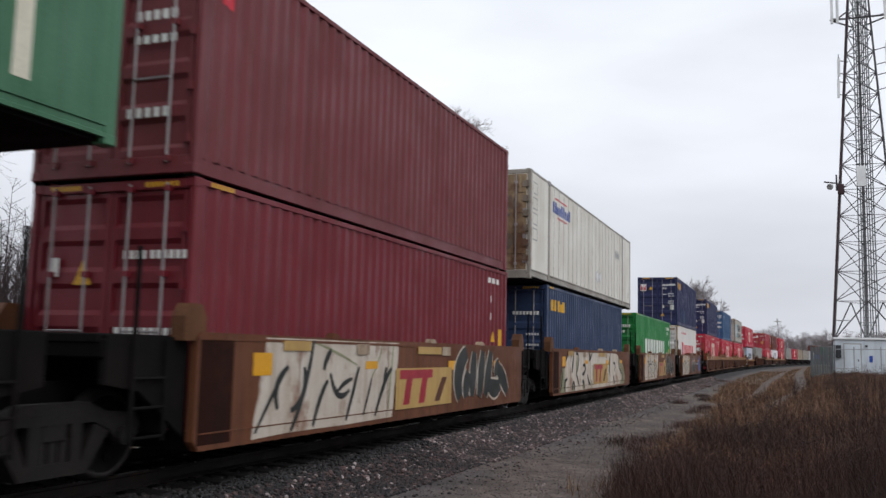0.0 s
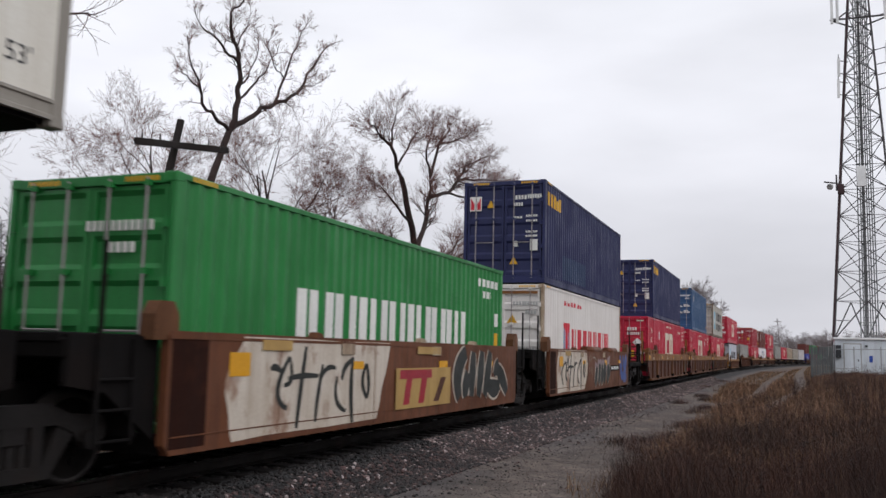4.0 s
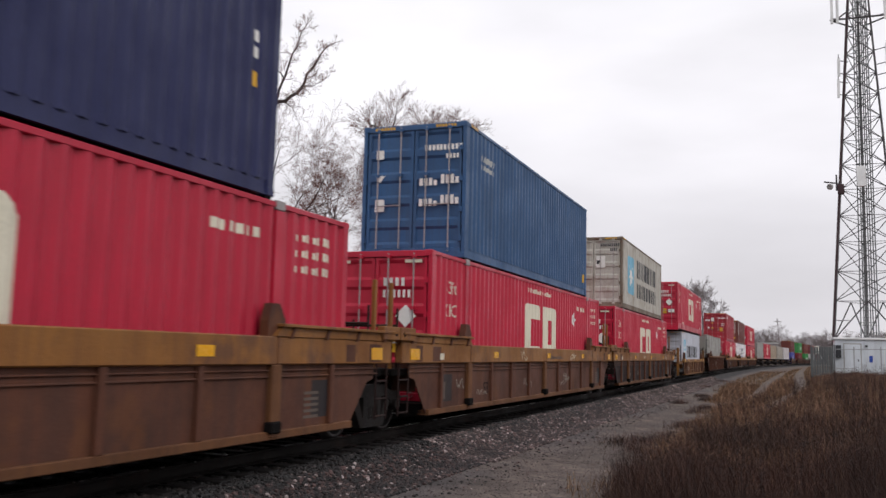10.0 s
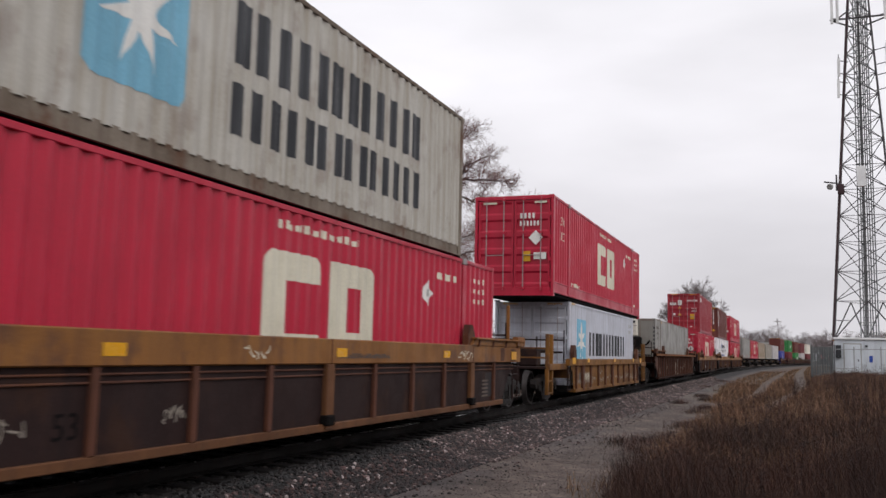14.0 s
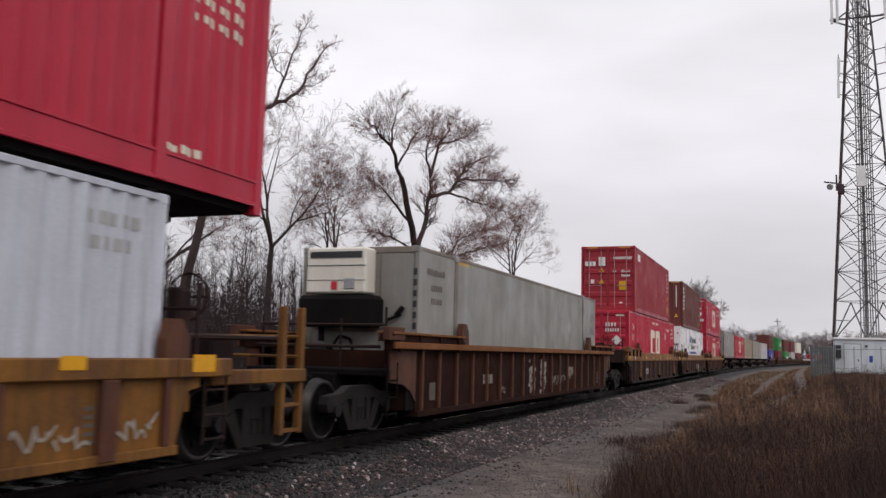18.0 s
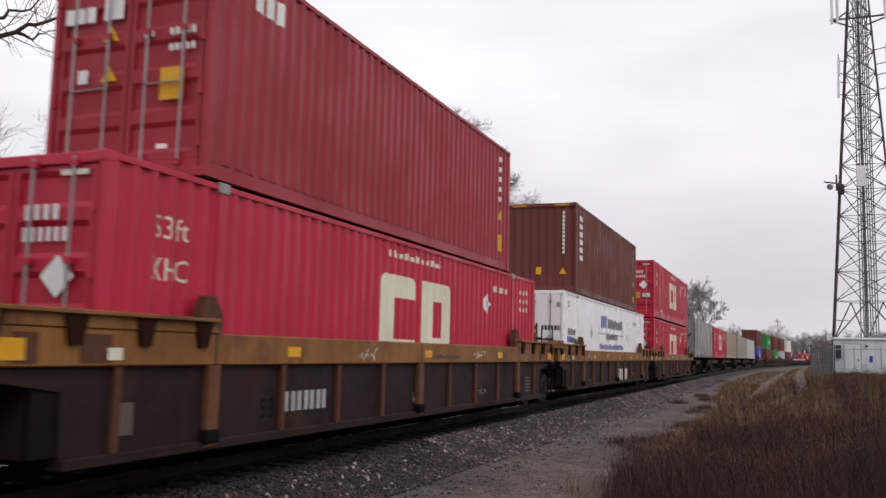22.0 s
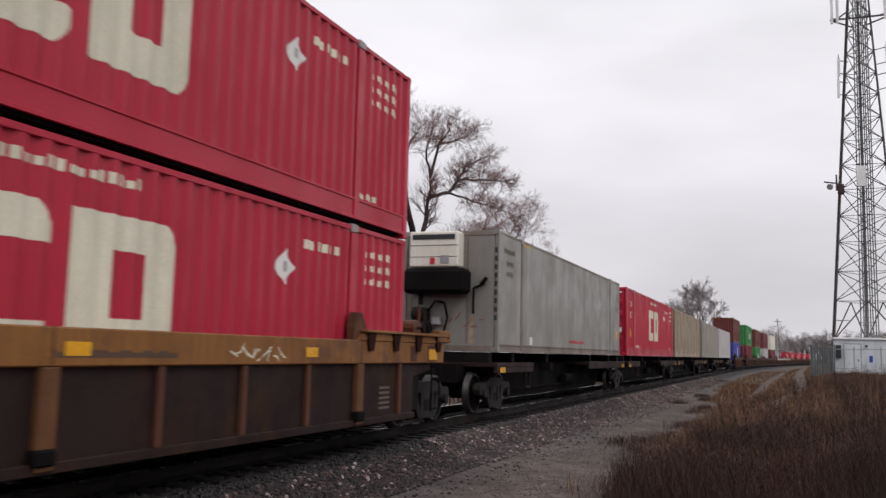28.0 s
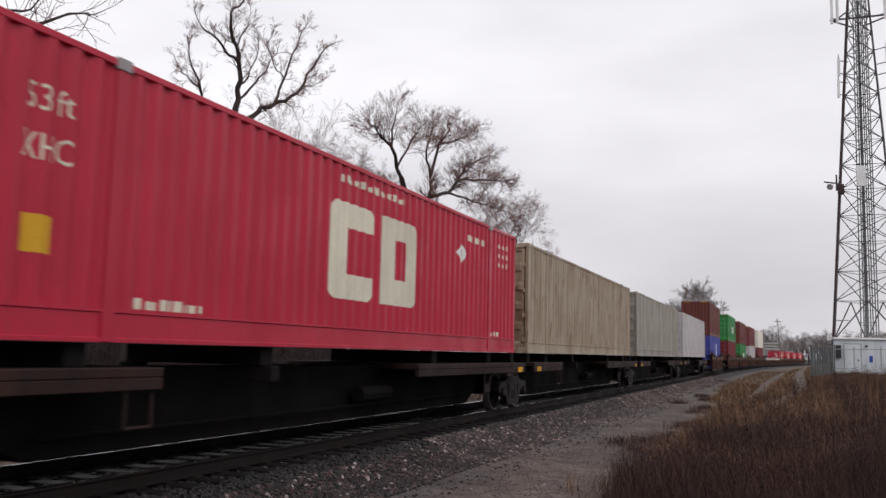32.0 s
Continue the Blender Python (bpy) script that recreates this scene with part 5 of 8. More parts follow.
    end_marks(c, L40, bars(-0.8, 2.1, 3, 0.14, 0.2, 0.03, 2) + [rect(-0.42, 2.0, -0.12, 2.4)] + bars(0.42, 2.35, 4, 0.06, 0.12, 0.03, 2) + bars(0.85, 2.35, 6, 0.05, 0.12, 0.03, 2) + bars(0.8, 1.75, 5, 0.05, 0.09, 0.03, 2)
              + bars(0.8, 1.55, 5, 0.05, 0.09, 0.03, 2) + bars(0.3, 1.75, 2, 0.06, 0.07, 0.03, 2) + [rect(0.5, 0.3, 0.66, 0.36), rect(-0.78, 1.2, -0.62, 1.38)], "mark_white")
    end_marks(c, L40, [rect(0.5, 0.9, 0.85, 1.3), [(-0.42, 1.72), (-0.16, 1.72), (-0.29, 1.92)], [(-0.42, 1.2), (-0.16, 1.2), (-0.29, 1.4)]], "mark_yellow")
    on_train(c, 61.8, UP_Z)

    c, p = container("domestic_container", "glossy white 53 ft container with blue and grey lettering bars", L53, HC, "gloss_white", front="flat", pitch=1.3, depth=0.003, posts=True, sill=0.12)
    flat_doors(c, "gloss_white", "smooth white door")
    for k in range(3):
        part("top_groove", boxes((WIDE - 0.001, WIDE + 0.002, -L53 / 2 + 0.12, L53 / 2 - 0.12, HC - 0.105 + k * 0.032, HC - 0.096 + k * 0.032)), "mark_grey", c)
    marks(c, p, text_polys("53'", 0.3, -7.35, 2.49), "mark_dark")
    marks(c, p, bars(-1.7, 2.17, 3, 0.32, 0.44, 0.07, 2, 0.05, 0.0), "mark_blue", "blue lettering bar", each=True)
    marks(c, p, bars(0.62, 2.14, 9, 0.27, 0.36, 0.085, 2, 0.05, 0.2), "mark_dark", "dark grey lettering bar", each=True)
    marks(c, p, bars(0.0, 1.66, 10, 0.17, 0.25, 0.065, 3, 0, 0.2), "mark_dark")
    marks(c, p, bars(0.0, 1.27, 22, 0.16, 0.2, 0.065, 3, 0, 0.25), "mark_blue")
    marks(c, p, [rect(-2.54, 1.72, -1.25, 1.75), rect(1.25, 1.72, 2.48, 1.75), rect(-2.57, 1.72, -2.54, 2.17), rect(2.45, 1.72, 2.48, 2.17)], "mark_dark")
    marks(c, p, diamond(-3.9, 1.7, 0.22), "mark_grey", "grey diamond placard")
    marks(c, p, bars(-6.95, 1.66, 5, 0.16, 0.2, 0.06, 2, 0, 0.2), "mark_dark")
    marks(c, p, bars(-7.25, 1.42, 3, 0.16, 0.2, 0.05, 2), "mark_blue")
    marks(c, p, bars(-6.65, 1.4, 4, 0.12, 0.18, 0.04, 2, 0, 0.2) + bars(-6.95, 1.16, 6, 0.12, 0.16, 0.05, 2, 0, 0.2), "mark_dark")
    marks(c, p, bars(5.4, 2.35, 8, 0.09, 0.14, 0.05, 2) + text_polys("53'", 0.3, 7.3, 2.3), "mark_grey")
    end_marks(c, L53, bars(-0.75, 1.95, 8, 0.07, 0.1, 0.02, 2, 0, .3) + bars(0.2, 1.75, 4, 0.07, 0.14, 0.03, 2) + bars(0.82, 1.75, 6, 0.07, 0.14, 0.03, 2), "mark_dark", "", -0.012)
    end_marks(c, L53, diamond(0.78, 1.25, 0.3), "mark_grey", "grey diamond placard", -0.036)
    on_train(c, 81.7, LOW_Z)
    c, p = container("shipping_container", "oxide brown corrugated 40 ft container with vertical white lettering bars", L40, HC, "brown", lock=0.094, front="plain")
    marks(c, p, [rect(-5.45, 2.36 - k * 0.26, -5.12, 2.53 - k * 0.26) for k in range(6)], "mark_white", "vertical white lettering bars")
    marks(c, p, [rect(5.2, 2.55 - k * 0.2, 5.32, 2.66 - k * 0.2) for k in range(7)] + [rect(5.45, 2.4 - k * 0.28, 5.6, 2.55 - k * 0.28) for k in range(5)], "mark_white")
    marks(c, p, [rect(5.35, 0.3, 5.6, 0.55), [(5.3, 1.0), (5.55, 1.0), (5.42, 1.25)]], "mark_yellow")
    end_marks(c, L40, [rect(0.76, 2.52 - k * 0.13, 0.84, 2.61 - k * 0.13) for k in range(11)], "mark_white", "", 0.0)
    end_marks(c, L40, [rect(-0.12, 0.55, 0.06, 0.78), [(0.66, 0.55), (0.9, 0.55), (0.78, 0.78)]], "mark_yellow")
    on_train(c, 81.4, UP_Z)

    another(101.35, LOW_Z)
    on_train(red_domestic(lock=0.094), 101.4, UP_Z)

    on_train(red_domestic(4.2, True), 140.95, SPINE_Z)
    for s, paint, lab in ((158.3, "tan", "dirty tan corrugated 53 ft container with rust streaks"), (176.4, "grey_tan", "grimy grey-tan corrugated 53 ft container"), (195.5, "pale_grey", "pale grey 53 ft container")):
        c, p = container("domestic_container", lab, L53, HC, paint, pitch=0.3, depth=0.03, posts=True, sill=0.3)
        on_train(c, s, SPINE_Z)

    far = [(215.3, "brown", "bright_blue", L40), (239.5, "green", "low_red", L40), (259.4, "brown", "green", L40), (279.2, "dark_red", "pale_grey", L40), (299.0, "cream", "dark_red", L40)]
    names = {"brown": "oxide brown", "bright_blue": "bright blue", "green": "bright green", "low_red": "deep red", "dark_red": "faded dark red", "pale_grey": "pale grey", "cream": "cream"}
    for s, up, low, ln in far:
        for paint, z in ((up, UP_Z), (low, LOW_Z)):
            c, p = container("shipping_container", names[paint] + " corrugated 40 ft container", ln, HC, paint, front="plain" if paint == "brown" else "door", lock=0.094 if z > 2 else 0.0)
            if paint in ("green", "bright_blue"):
                marks(c, p, bars(1.2, 1.3, 4, 0.6, 0.8, 0.2, 2) if paint == "green" else [rect(0.6, 0.4, 1.3, 2.3)], "mark_white", "white block marking")
            on_train(c, s, z)
    for s in (357.0, 376.0, 395.0, 414.0):
        another(s, LOW_Z)


placed_train()


# ---- wagons ----
def lathe(bm, prof, n=24, mat_of=None):
    """A profile of (radius, x) spun about the x axis."""
    rings = [[bm.verts.new((x, r * math.cos(a), r * math.sin(a))) for a in (2 * math.pi * i / n for i in range(n))] for r, x in prof]
    for k, (a, b) in enumerate(zip(rings, rings[1:])):
        for i in range(n):
            f = bm.faces.new((a[i], a[(i + 1) % n], b[(i + 1) % n], b[i]))
            f.smooth = True
            if mat_of:
                f.material_index = mat_of[k]
    return rings


def wheelset_mesh():
    if "wheelset" not in CACHE:
        bm = bmesh.new()
        for s in (1, -1):
            prof = [(0.02, 0.70), (0.13, 0.695), (0.15, 0.735), (0.35, 0.765), (0.385, 0.72), (0.49, 0.715), (0.487, 0.74), (0.462, 0.752), (0.457, 0.845), (0.40, 0.85), (0.37, 0.80), (0.16, 0.785), (0.14, 0.86), (0.02, 0.865)]
            tags = [0, 0, 0, 0, 1, 1, 1, 1, 1, 0, 0, 0, 0]
            lathe(bm, [(r, x * s) for r, x in prof], 28, tags)
            for k in range(5):
                a = 2 * math.pi * k / 5
                tube(bm, (0.815 * s, 0.26 * math.cos(a), 0.26 * math.sin(a)), (0.77 * s, 0.26 * math.cos(a), 0.26 * math.sin(a)), 0.045, None, 8)
        tube(bm, (-0.98, 0, 0), (0.98, 0, 0), 0.08, None, 10)
        bmesh.ops.recalc_face_normals(bm, faces=bm.faces[:])
        me = bpy.data.meshes.new("wheelset")
        bm.to_mesh(me)
        bm.free()
        me.materials.append(M["dark_steel"])
        me.materials.append(M["wheel_rim"])
        CACHE["wheelset"] = me
    return CACHE["wheelset"]


AXLE_Z = RAIL_Z + 0.46


def truck_frame():
    bm = bmesh.new()
    box(bm, -1.05, 1.05, -0.17, 0.17, AXLE_Z - 0.02, AXLE_Z + 0.24, bevel=0.03)
    for s in (1, -1):
        x0, x1 = sorted((0.90 * s, 1.06 * s))
        A = AXLE_Z
        prism(bm, [(-1.16, A + 0.10), (-1.10, A + 0.22), (-0.66, A + 0.26), (-0.40, A + 0.36), (0.40, A + 0.36), (0.66, A + 0.26), (1.10, A + 0.22), (1.16, A + 0.10), (1.12, A - 0.02), (0.78, A - 0.02), (0.70, A + 0.08), (0.48, A + 0.16), (-0.48, A + 0.16), (-0.70, A + 0.08), (-0.78, A - 0.02), (-1.12, A - 0.02)], x0, x1)
        prism(bm, [(-0.70, A + 0.06), (-0.50, A + 0.14), (-0.34, A - 0.20), (0.34, A - 0.20), (0.50, A + 0.14), (0.70, A + 0.06), (0.42, A - 0.33), (-0.42, A - 0.33)], x0, x1)
        for yb in (-0.26, 0.26):
            box(bm, x0, x1, yb - 0.07, yb + 0.07, A - 0.22, A + 0.18)
        for k in (-0.14, 0.0, 0.14):
            tube(bm, (0.98 * s, k, A - 0.2), (0.98 * s, k, A + 0.02), 0.065, None, 8)
    return bm


def add_truck(car, y, spin=True):
    me = shared(("truck",), truck_frame, "truck_cast")
    tr = part_of("truck", me, None, car, "greasy cast-steel truck", (0, y, 0))
    for a in (-0.89, 0.89):
        w = part_of("wheelset", wheelset_mesh(), None, tr, "steel wheels with worn bright rims", (0, a, AXLE_Z))
        for sx in (1, -1):
            part_of("bearing_cap", shared(("bearing_cap", sx), lambda: tubes(((0.98 * sx, 0, 0), (1.12 * sx, 0, 0), 0.1), n=10), "truck_cast"), None, tr, "", (0, a, AXLE_Z))
        WHEELS.append((w, a, AXLE_Z))
    return tr


def coupler(car, y, sgn):
    part("coupler", boxes((-0.12, 0.12, min(y, y + 0.75 * sgn), max(y, y + 0.75 * sgn), 1.22, 1.46), (-0.2, 0.2, min(y + 0.6 * sgn, y + 0.85 * sgn), max(y + 0.6 * sgn, y + 0.85 * sgn), 1.18, 1.5), bevel=0.03), "dark_steel", car, "cast-steel coupler")
    part("air_hose", tubes(((0.35, y + 0.3 * sgn, 1.25), (0.38, y + 0.5 * sgn, 0.95), 0.025), ((0.38, y + 0.5 * sgn, 0.95), (0.3, y + 0.8 * sgn, 0.98), 0.025)), "black", car)


def long_end(car, y0, y1, sgn, paint, wheel=False, z=1.5):
    """The working platform beyond the last well: deck, side sills, posts, pipes and steps."""
    a, b = sorted((sgn * y0, sgn * y1))
    part("end_deck", boxes((-1.25, 1.25, a, b, z - 0.04, z + 0.03), (-0.45, 0.45, a, b, z - 0.45, z - 0.04), bevel=0.012), "rust_dark", car, "grimy end deck")
    for x in (1.22, -1.34):
        part("side_sill", boxes((x, x + 0.12, a, b, z - 0.06, z + 0.12), bevel=0.015), paint, car)
    for y in (sgn * (y1 - 0.52), sgn * (y1 - 0.05)):
        part("grab_post", boxes((1.2, 1.3, y - 0.05, y + 0.05, z - 0.75, z + 0.95), bevel=0.012), paint, car)
    y = sgn * (y1 - 0.1)
    part("step", boxes((1.18, 1.3, *sorted((y, sgn * (y1 - 0.5))), z - 0.72, z - 0.68)), paint, car)
    part("step", boxes((1.18, 1.3, *sorted((y, sgn * (y1 - 0.5))), z - 0.38, z - 0.34)), paint, car)
    part("cross_pipe", tubes(((-1.25, y, z + 0.55), (1.25, y, z + 0.55), 0.025)), paint, car)
    part("cross_pipe", tubes(((-1.25, y, z + 0.28), (1.25, y, z + 0.28), 0.025)), paint, car)
    part("train_pipe", tubes(((0.9, a, z + 0.5), (0.9, b, z + 0.52), 0.035)), "rust_dark", car, "long steel pipe")
    part("reservoir", tubes(((-0.6, (a + b) / 2 - 0.45, z + 0.3), (-0.6, (a + b) / 2 + 0.45, z + 0.3), 0.24), n=12), "rust_brown", car, "rusty air reservoir")
    part("valve_box", boxes((0.2, 0.75, (a + b) / 2 - 0.3, (a + b) / 2 + 0.2, z + 0.03, z + 0.55), bevel=0.04), "rust_dark", car, "brake valve box")
    if wheel:
        yw = sgn * (y0 + 0.5)
        part("brake_wheel", tubes(*[((0.55 + 0.3 * math.cos(t), yw, z + 1.0 + 0.3 * math.sin(t)), (0.55 + 0.3 * math.cos(t + 0.53), yw, z + 1.0 + 0.3 * math.sin(t + 0.53)), 0.016) for t in np.arange(0, 6.28, 0.5236)], ((0.25, yw, z + 1.0), (0.85, yw, z + 1.0), 0.014), ((0.55, yw, z + 0.7), (0.55, yw, z + 1.3), 0.014)), "rust_dark", car, "hand-brake wheel")
        part("brake_stand", boxes((0.45, 0.65, yw - 0.3, yw - 0.02, z, z + 1.1), bevel=0.04), "rust_dark", car, "hand-brake stand")


def ribbed_well(s, paint="rust_brown", chord="ochre", truck_near=True, truck_far=False, brake=False, half=9.6, name="well_car", label="", low=8.3, fig="", step=1.53, end_y=9.85, coupled=False, long_far=0.0, long_near=0.0, chalk=2, plates=(), square=False, b0=0.77, t0=1.68, lip=2.04, lips=True):
    car = thing(name, label or "rust-brown ribbed well car with worn ochre top sill", "railway car", "well cars of the train")
    key = (half, low, square, b0, t0, lip)
    old = chord == "rusted"
    for sg in (1, -1):
        def plate():
            bm = bmesh.new()
            x0, x1 = sorted((sg * 1.37, sg * 1.39))
            if square:
                return prism(bm, [(-low, b0), (low, b0), (low + 0.03, 1.45), (half - 0.5, 1.56), (half - 0.5, t0), (-half + 0.5, t0), (-half + 0.5, 1.56), (-low - 0.03, 1.45)], x0, x1)
            prism(bm, [(-low, b0), (low, b0), (half - 0.72, 1.40), (half - 0.5, 1.44), (half - 0.5, t0), (-half + 0.5, t0), (-half + 0.5, 1.44), (-half + 0.72, 1.40)], x0, x1)
            return bm
        part_of("side_plate", shared(("side_plate", sg) + key, plate, paint), None, car)
        xs = sorted((sg * 1.33, sg * 1.47))
        part_of("top_sill", shared(("top_sill", sg) + key, lambda: boxes((*xs, -half, half, t0, lip), bevel=0.015), chord), None, car, "worn top sill")
        if old:
            part_of("sill_flange", shared(("sill_flange", sg) + key, lambda: boxes((*sorted((sg * 1.475, sg * 1.535)), -half + 0.05, half - 0.05, lip - 0.115, lip - 0.004), bevel=0.008), "rust_orange"), None, car, "orange rusty flange along the sill")
        part_of("bottom_sill", shared(("bottom_sill", sg) + key, lambda: boxes((*sorted((sg * 1.22, sg * 1.45)), -low, low, b0 - 0.03, b0 + 0.075), bevel=0.01), "rib_rust" if chord == "ochre" and not square else paint), None, car)
        for zp in (t0 - 0.075, t0 - 0.155) if not old and not square and lips else ():
            part_of("pipe", shared(("pipe", sg, zp) + key, lambda: tubes(((sg * 1.405, -half + 0.4, zp), (sg * 1.405, half - 0.4, zp), 0.014)), "rust_brown"), None, car)
        for k, yj in enumerate((-4 * 1.53, 0.0, 4 * 1.53)):
            part_of("sill_joint", shared(("sill_joint", sg, k) + key, lambda: boxes((*sorted((sg * 1.46, sg * 1.476)), yj - 0.012, yj + 0.012, t0, lip)), "rust_brown"), None, car)
        reach = int((low - 0.55) / step)
        spots = [k * step for k in range(-reach, reach + 1)]
        if low - spots[-1] > 1.0:
            spots = [-low + 0.2] + spots + [low - 0.2]
        for k, y in enumerate(spots):
            wide = step > 1.2 and (abs(y) < 0.1 or abs(abs(y) - 4 * step) < 0.1)
            w = 0.11 if wide else 0.035 if old else 0.05
            # on dark plates the lighter rib brown stands in for edge highlights
            part_of("rib", shared(("rib", sg, wide, chord) + key, lambda: boxes((*sorted((sg * 1.385, sg * (1.475 if wide else 1.455))), -w, w, b0 + (0 if wide else 0.07), t0), bevel=0.012), "rib_rust" if wide and lips and not old else "rust_brown"), None, car, "", (0, y, 0))
            if wide and lips:
                part_of("rib_foot", shared(("rib_foot", sg, chord) + key, lambda: boxes((*sorted((sg * 1.39, sg * 1.52)), -0.15, 0.09, b0 + 0.05, b0 + 0.2), bevel=0.02), "dark_steel"), None, car, "greasy rib foot", (0, y, 0))
        for en in (-1, 1):
            ya, yb = sorted((en * (half + 0.12), en * (half - 3.9)))
            if lips:
                part_of("end_sill_lip", shared(("end_sill_lip", sg, en) + key, lambda: prism(bmesh.new(), [(ya + (0.0 if en < 0 else 0.35), lip + 0.003), (yb - (0.35 if en < 0 else 0.0), lip + 0.003), (yb - (0.5 if en < 0 else 0.05), lip + 0.12), (ya + (0.05 if en < 0 else 0.5), lip + 0.12)], *sorted((sg * 1.28, sg * 1.485))), "rusted" if old else chord), None, car, "raised end lip")
                part_of("lip_flange", shared(("lip_flange", sg, en) + key, lambda: boxes((*sorted((sg * 1.24, sg * 1.545)), ya + (0.04 if en < 0 else 0.45), yb - (0.45 if en < 0 else 0.04), lip + 0.12, lip + 0.165), bevel=0.008), "rust_orange" if old else chord), None, car, "bright worn flange on the lip")
                for k in range(4):
                    yg = en * (half - 0.35 - k * 0.95)
                    part_of("lip_gusset", shared(("lip_gusset", sg, en, k) + key, lambda: prism(bmesh.new(), [(yg - 0.07, lip - 0.16), (yg + 0.07, lip - 0.16), (yg + 0.15, lip + 0.118), (yg - 0.15, lip + 0.118)] if square else [(yg - 0.03, lip - 0.02), (yg + 0.02, lip - 0.02), (yg + 0.09, lip + 0.118), (yg + 0.03, lip + 0.118)], *sorted((sg * 1.47, sg * 1.515))), "rusted" if square else "rust_brown"), None, car)
                part_of("end_plate", shared(("end_plate", sg, en) + key, lambda: boxes((*sorted((sg * 1.40, sg * 1.53)), *sorted((en * (half - 0.42), en * (half + 0.2))), lip + 0.02, lip + 0.24), bevel=0.012), "rust_brown" if old else chord), None, car, "end plate with a lashing hole")
                part_of("lashing_hole", shared(("lashing_hole", sg, en) + key, lambda: tubes(((sg * 1.50, en * (half + 0.05), lip + 0.13), (sg * 1.536, en * (half + 0.05), lip + 0.13), 0.045), n=12), "under"), None, car)
            if old:
                part_of("end_apron", shared(("end_apron", sg, en) + key, lambda: prism(bmesh.new(), [(en * (low + 0.012), 1.0), (en * (low + 0.25), 1.2), (en * (low + 0.55), 1.32), (en * (half - 0.15), 1.36), (en * (half - 0.15), t0), (en * (low + 0.012), t0)], *sorted((sg * 1.37, sg * 1.40))), "rust_brown"), None, car, "brown end apron over the wheel")
            part_of("container_guide", shared(("container_guide", sg, en) + key, lambda: prism(bmesh.new(), [(en * 6.15 - 0.2, lip), (en * 6.15 + 0.2, lip), (en * 6.15 + 0.2, lip + 0.22), (en * 6.15 + 0.05, lip + 0.42), (en * 6.15 - 0.12, lip + 0.42), (en * 6.15 - 0.2, lip + 0.2)], *sorted((sg * 1.29, sg * 1.42))), "rust_brown"), None, car, "rusty container guide")
            if old:
                continue
            part_of("reflector", shared(("reflector", sg, en) + key, lambda: boxes((*sorted((sg * 1.47, sg * 1.477)), en * (half - 0.55) - 0.2, en * (half - 0.55) + 0.2, t0 + 0.06, t0 + 0.25)), "amber"), None, car, "amber reflector")
        if not old:
            part_of("reflector", shared(("reflector", sg, 0) + key, lambda: boxes((*sorted((sg * 1.47, sg * 1.476)), -0.16, 0.16, t0 + 0.1, t0 + 0.23)), "amber"), None, car, "amber reflector", (0, -4.4, 0))
            for yr in (0.3, 4.6):
                part_of("reflector", shared(("reflector", sg, 0) + key, None, "amber"), None, car, "amber reflector", (0, yr, 0))
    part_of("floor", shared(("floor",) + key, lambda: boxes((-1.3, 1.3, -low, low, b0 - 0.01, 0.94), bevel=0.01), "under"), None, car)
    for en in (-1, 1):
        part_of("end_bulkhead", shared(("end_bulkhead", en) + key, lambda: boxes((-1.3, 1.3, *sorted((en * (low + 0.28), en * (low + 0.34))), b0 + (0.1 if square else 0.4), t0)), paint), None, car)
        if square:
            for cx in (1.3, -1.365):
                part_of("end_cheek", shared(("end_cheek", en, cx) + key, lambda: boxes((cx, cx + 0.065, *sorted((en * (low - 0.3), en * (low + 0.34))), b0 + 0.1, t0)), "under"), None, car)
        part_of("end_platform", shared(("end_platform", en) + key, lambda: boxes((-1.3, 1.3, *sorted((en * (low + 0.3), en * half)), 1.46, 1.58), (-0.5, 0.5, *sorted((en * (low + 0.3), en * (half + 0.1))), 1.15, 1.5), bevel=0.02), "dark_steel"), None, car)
        y = en * (half - 0.35)
        if chord == "ochre" and not square:
            for k, px in enumerate((1.18, -0.55)):
                part_of("grab_post", shared(("grab_post", en, k) + key, lambda: boxes((px - 0.035, px + 0.035, y + en * 0.25 - 0.035, y + en * 0.25 + 0.035, 1.58, 3.05), bevel=0.008), "ochre"), None, car, "worn ochre grab post")
        if chord == "ochre" and square and en < 0:
            part_of("end_block", shared(("end_block",) + key, lambda: boxes((-1.36, 1.36, -half - 0.42, -half - 0.02, 1.6, lip + 0.1), bevel=0.02), "rust_dark"), None, car, "dark steel end block")
        if chord == "ochre" and square and en > 0:
            part_of("reservoir", shared(("reservoir",) + key, lambda: tubes(((-0.1, y, 2.3), (1.05, y, 2.3), 0.17), ((0.2, y, 1.58), (0.2, y, 2.2), 0.05), ((1.0, y + 0.2, 1.58), (1.0, y + 0.2, 2.75), 0.03), n=14), "rust_brown"), None, car, "rusty brown air reservoir on its stand")
        part_of("handrail", shared(("handrail", en) + key, lambda: tubes(((1.2, y, 1.55), (1.2, y, 2.62), 0.022), ((0.35, y, 1.55), (0.35, y, 2.42), 0.022), ((-1.2, y, 1.55), (-1.2, y, 2.5), 0.022), ((-1.2, y, 2.32), (1.2, y, 2.32), 0.024), ((-1.2, y - 0.2, 1.95), (1.2, y - 0.2, 1.95), 0.03)), "rust_dark"), None, car)
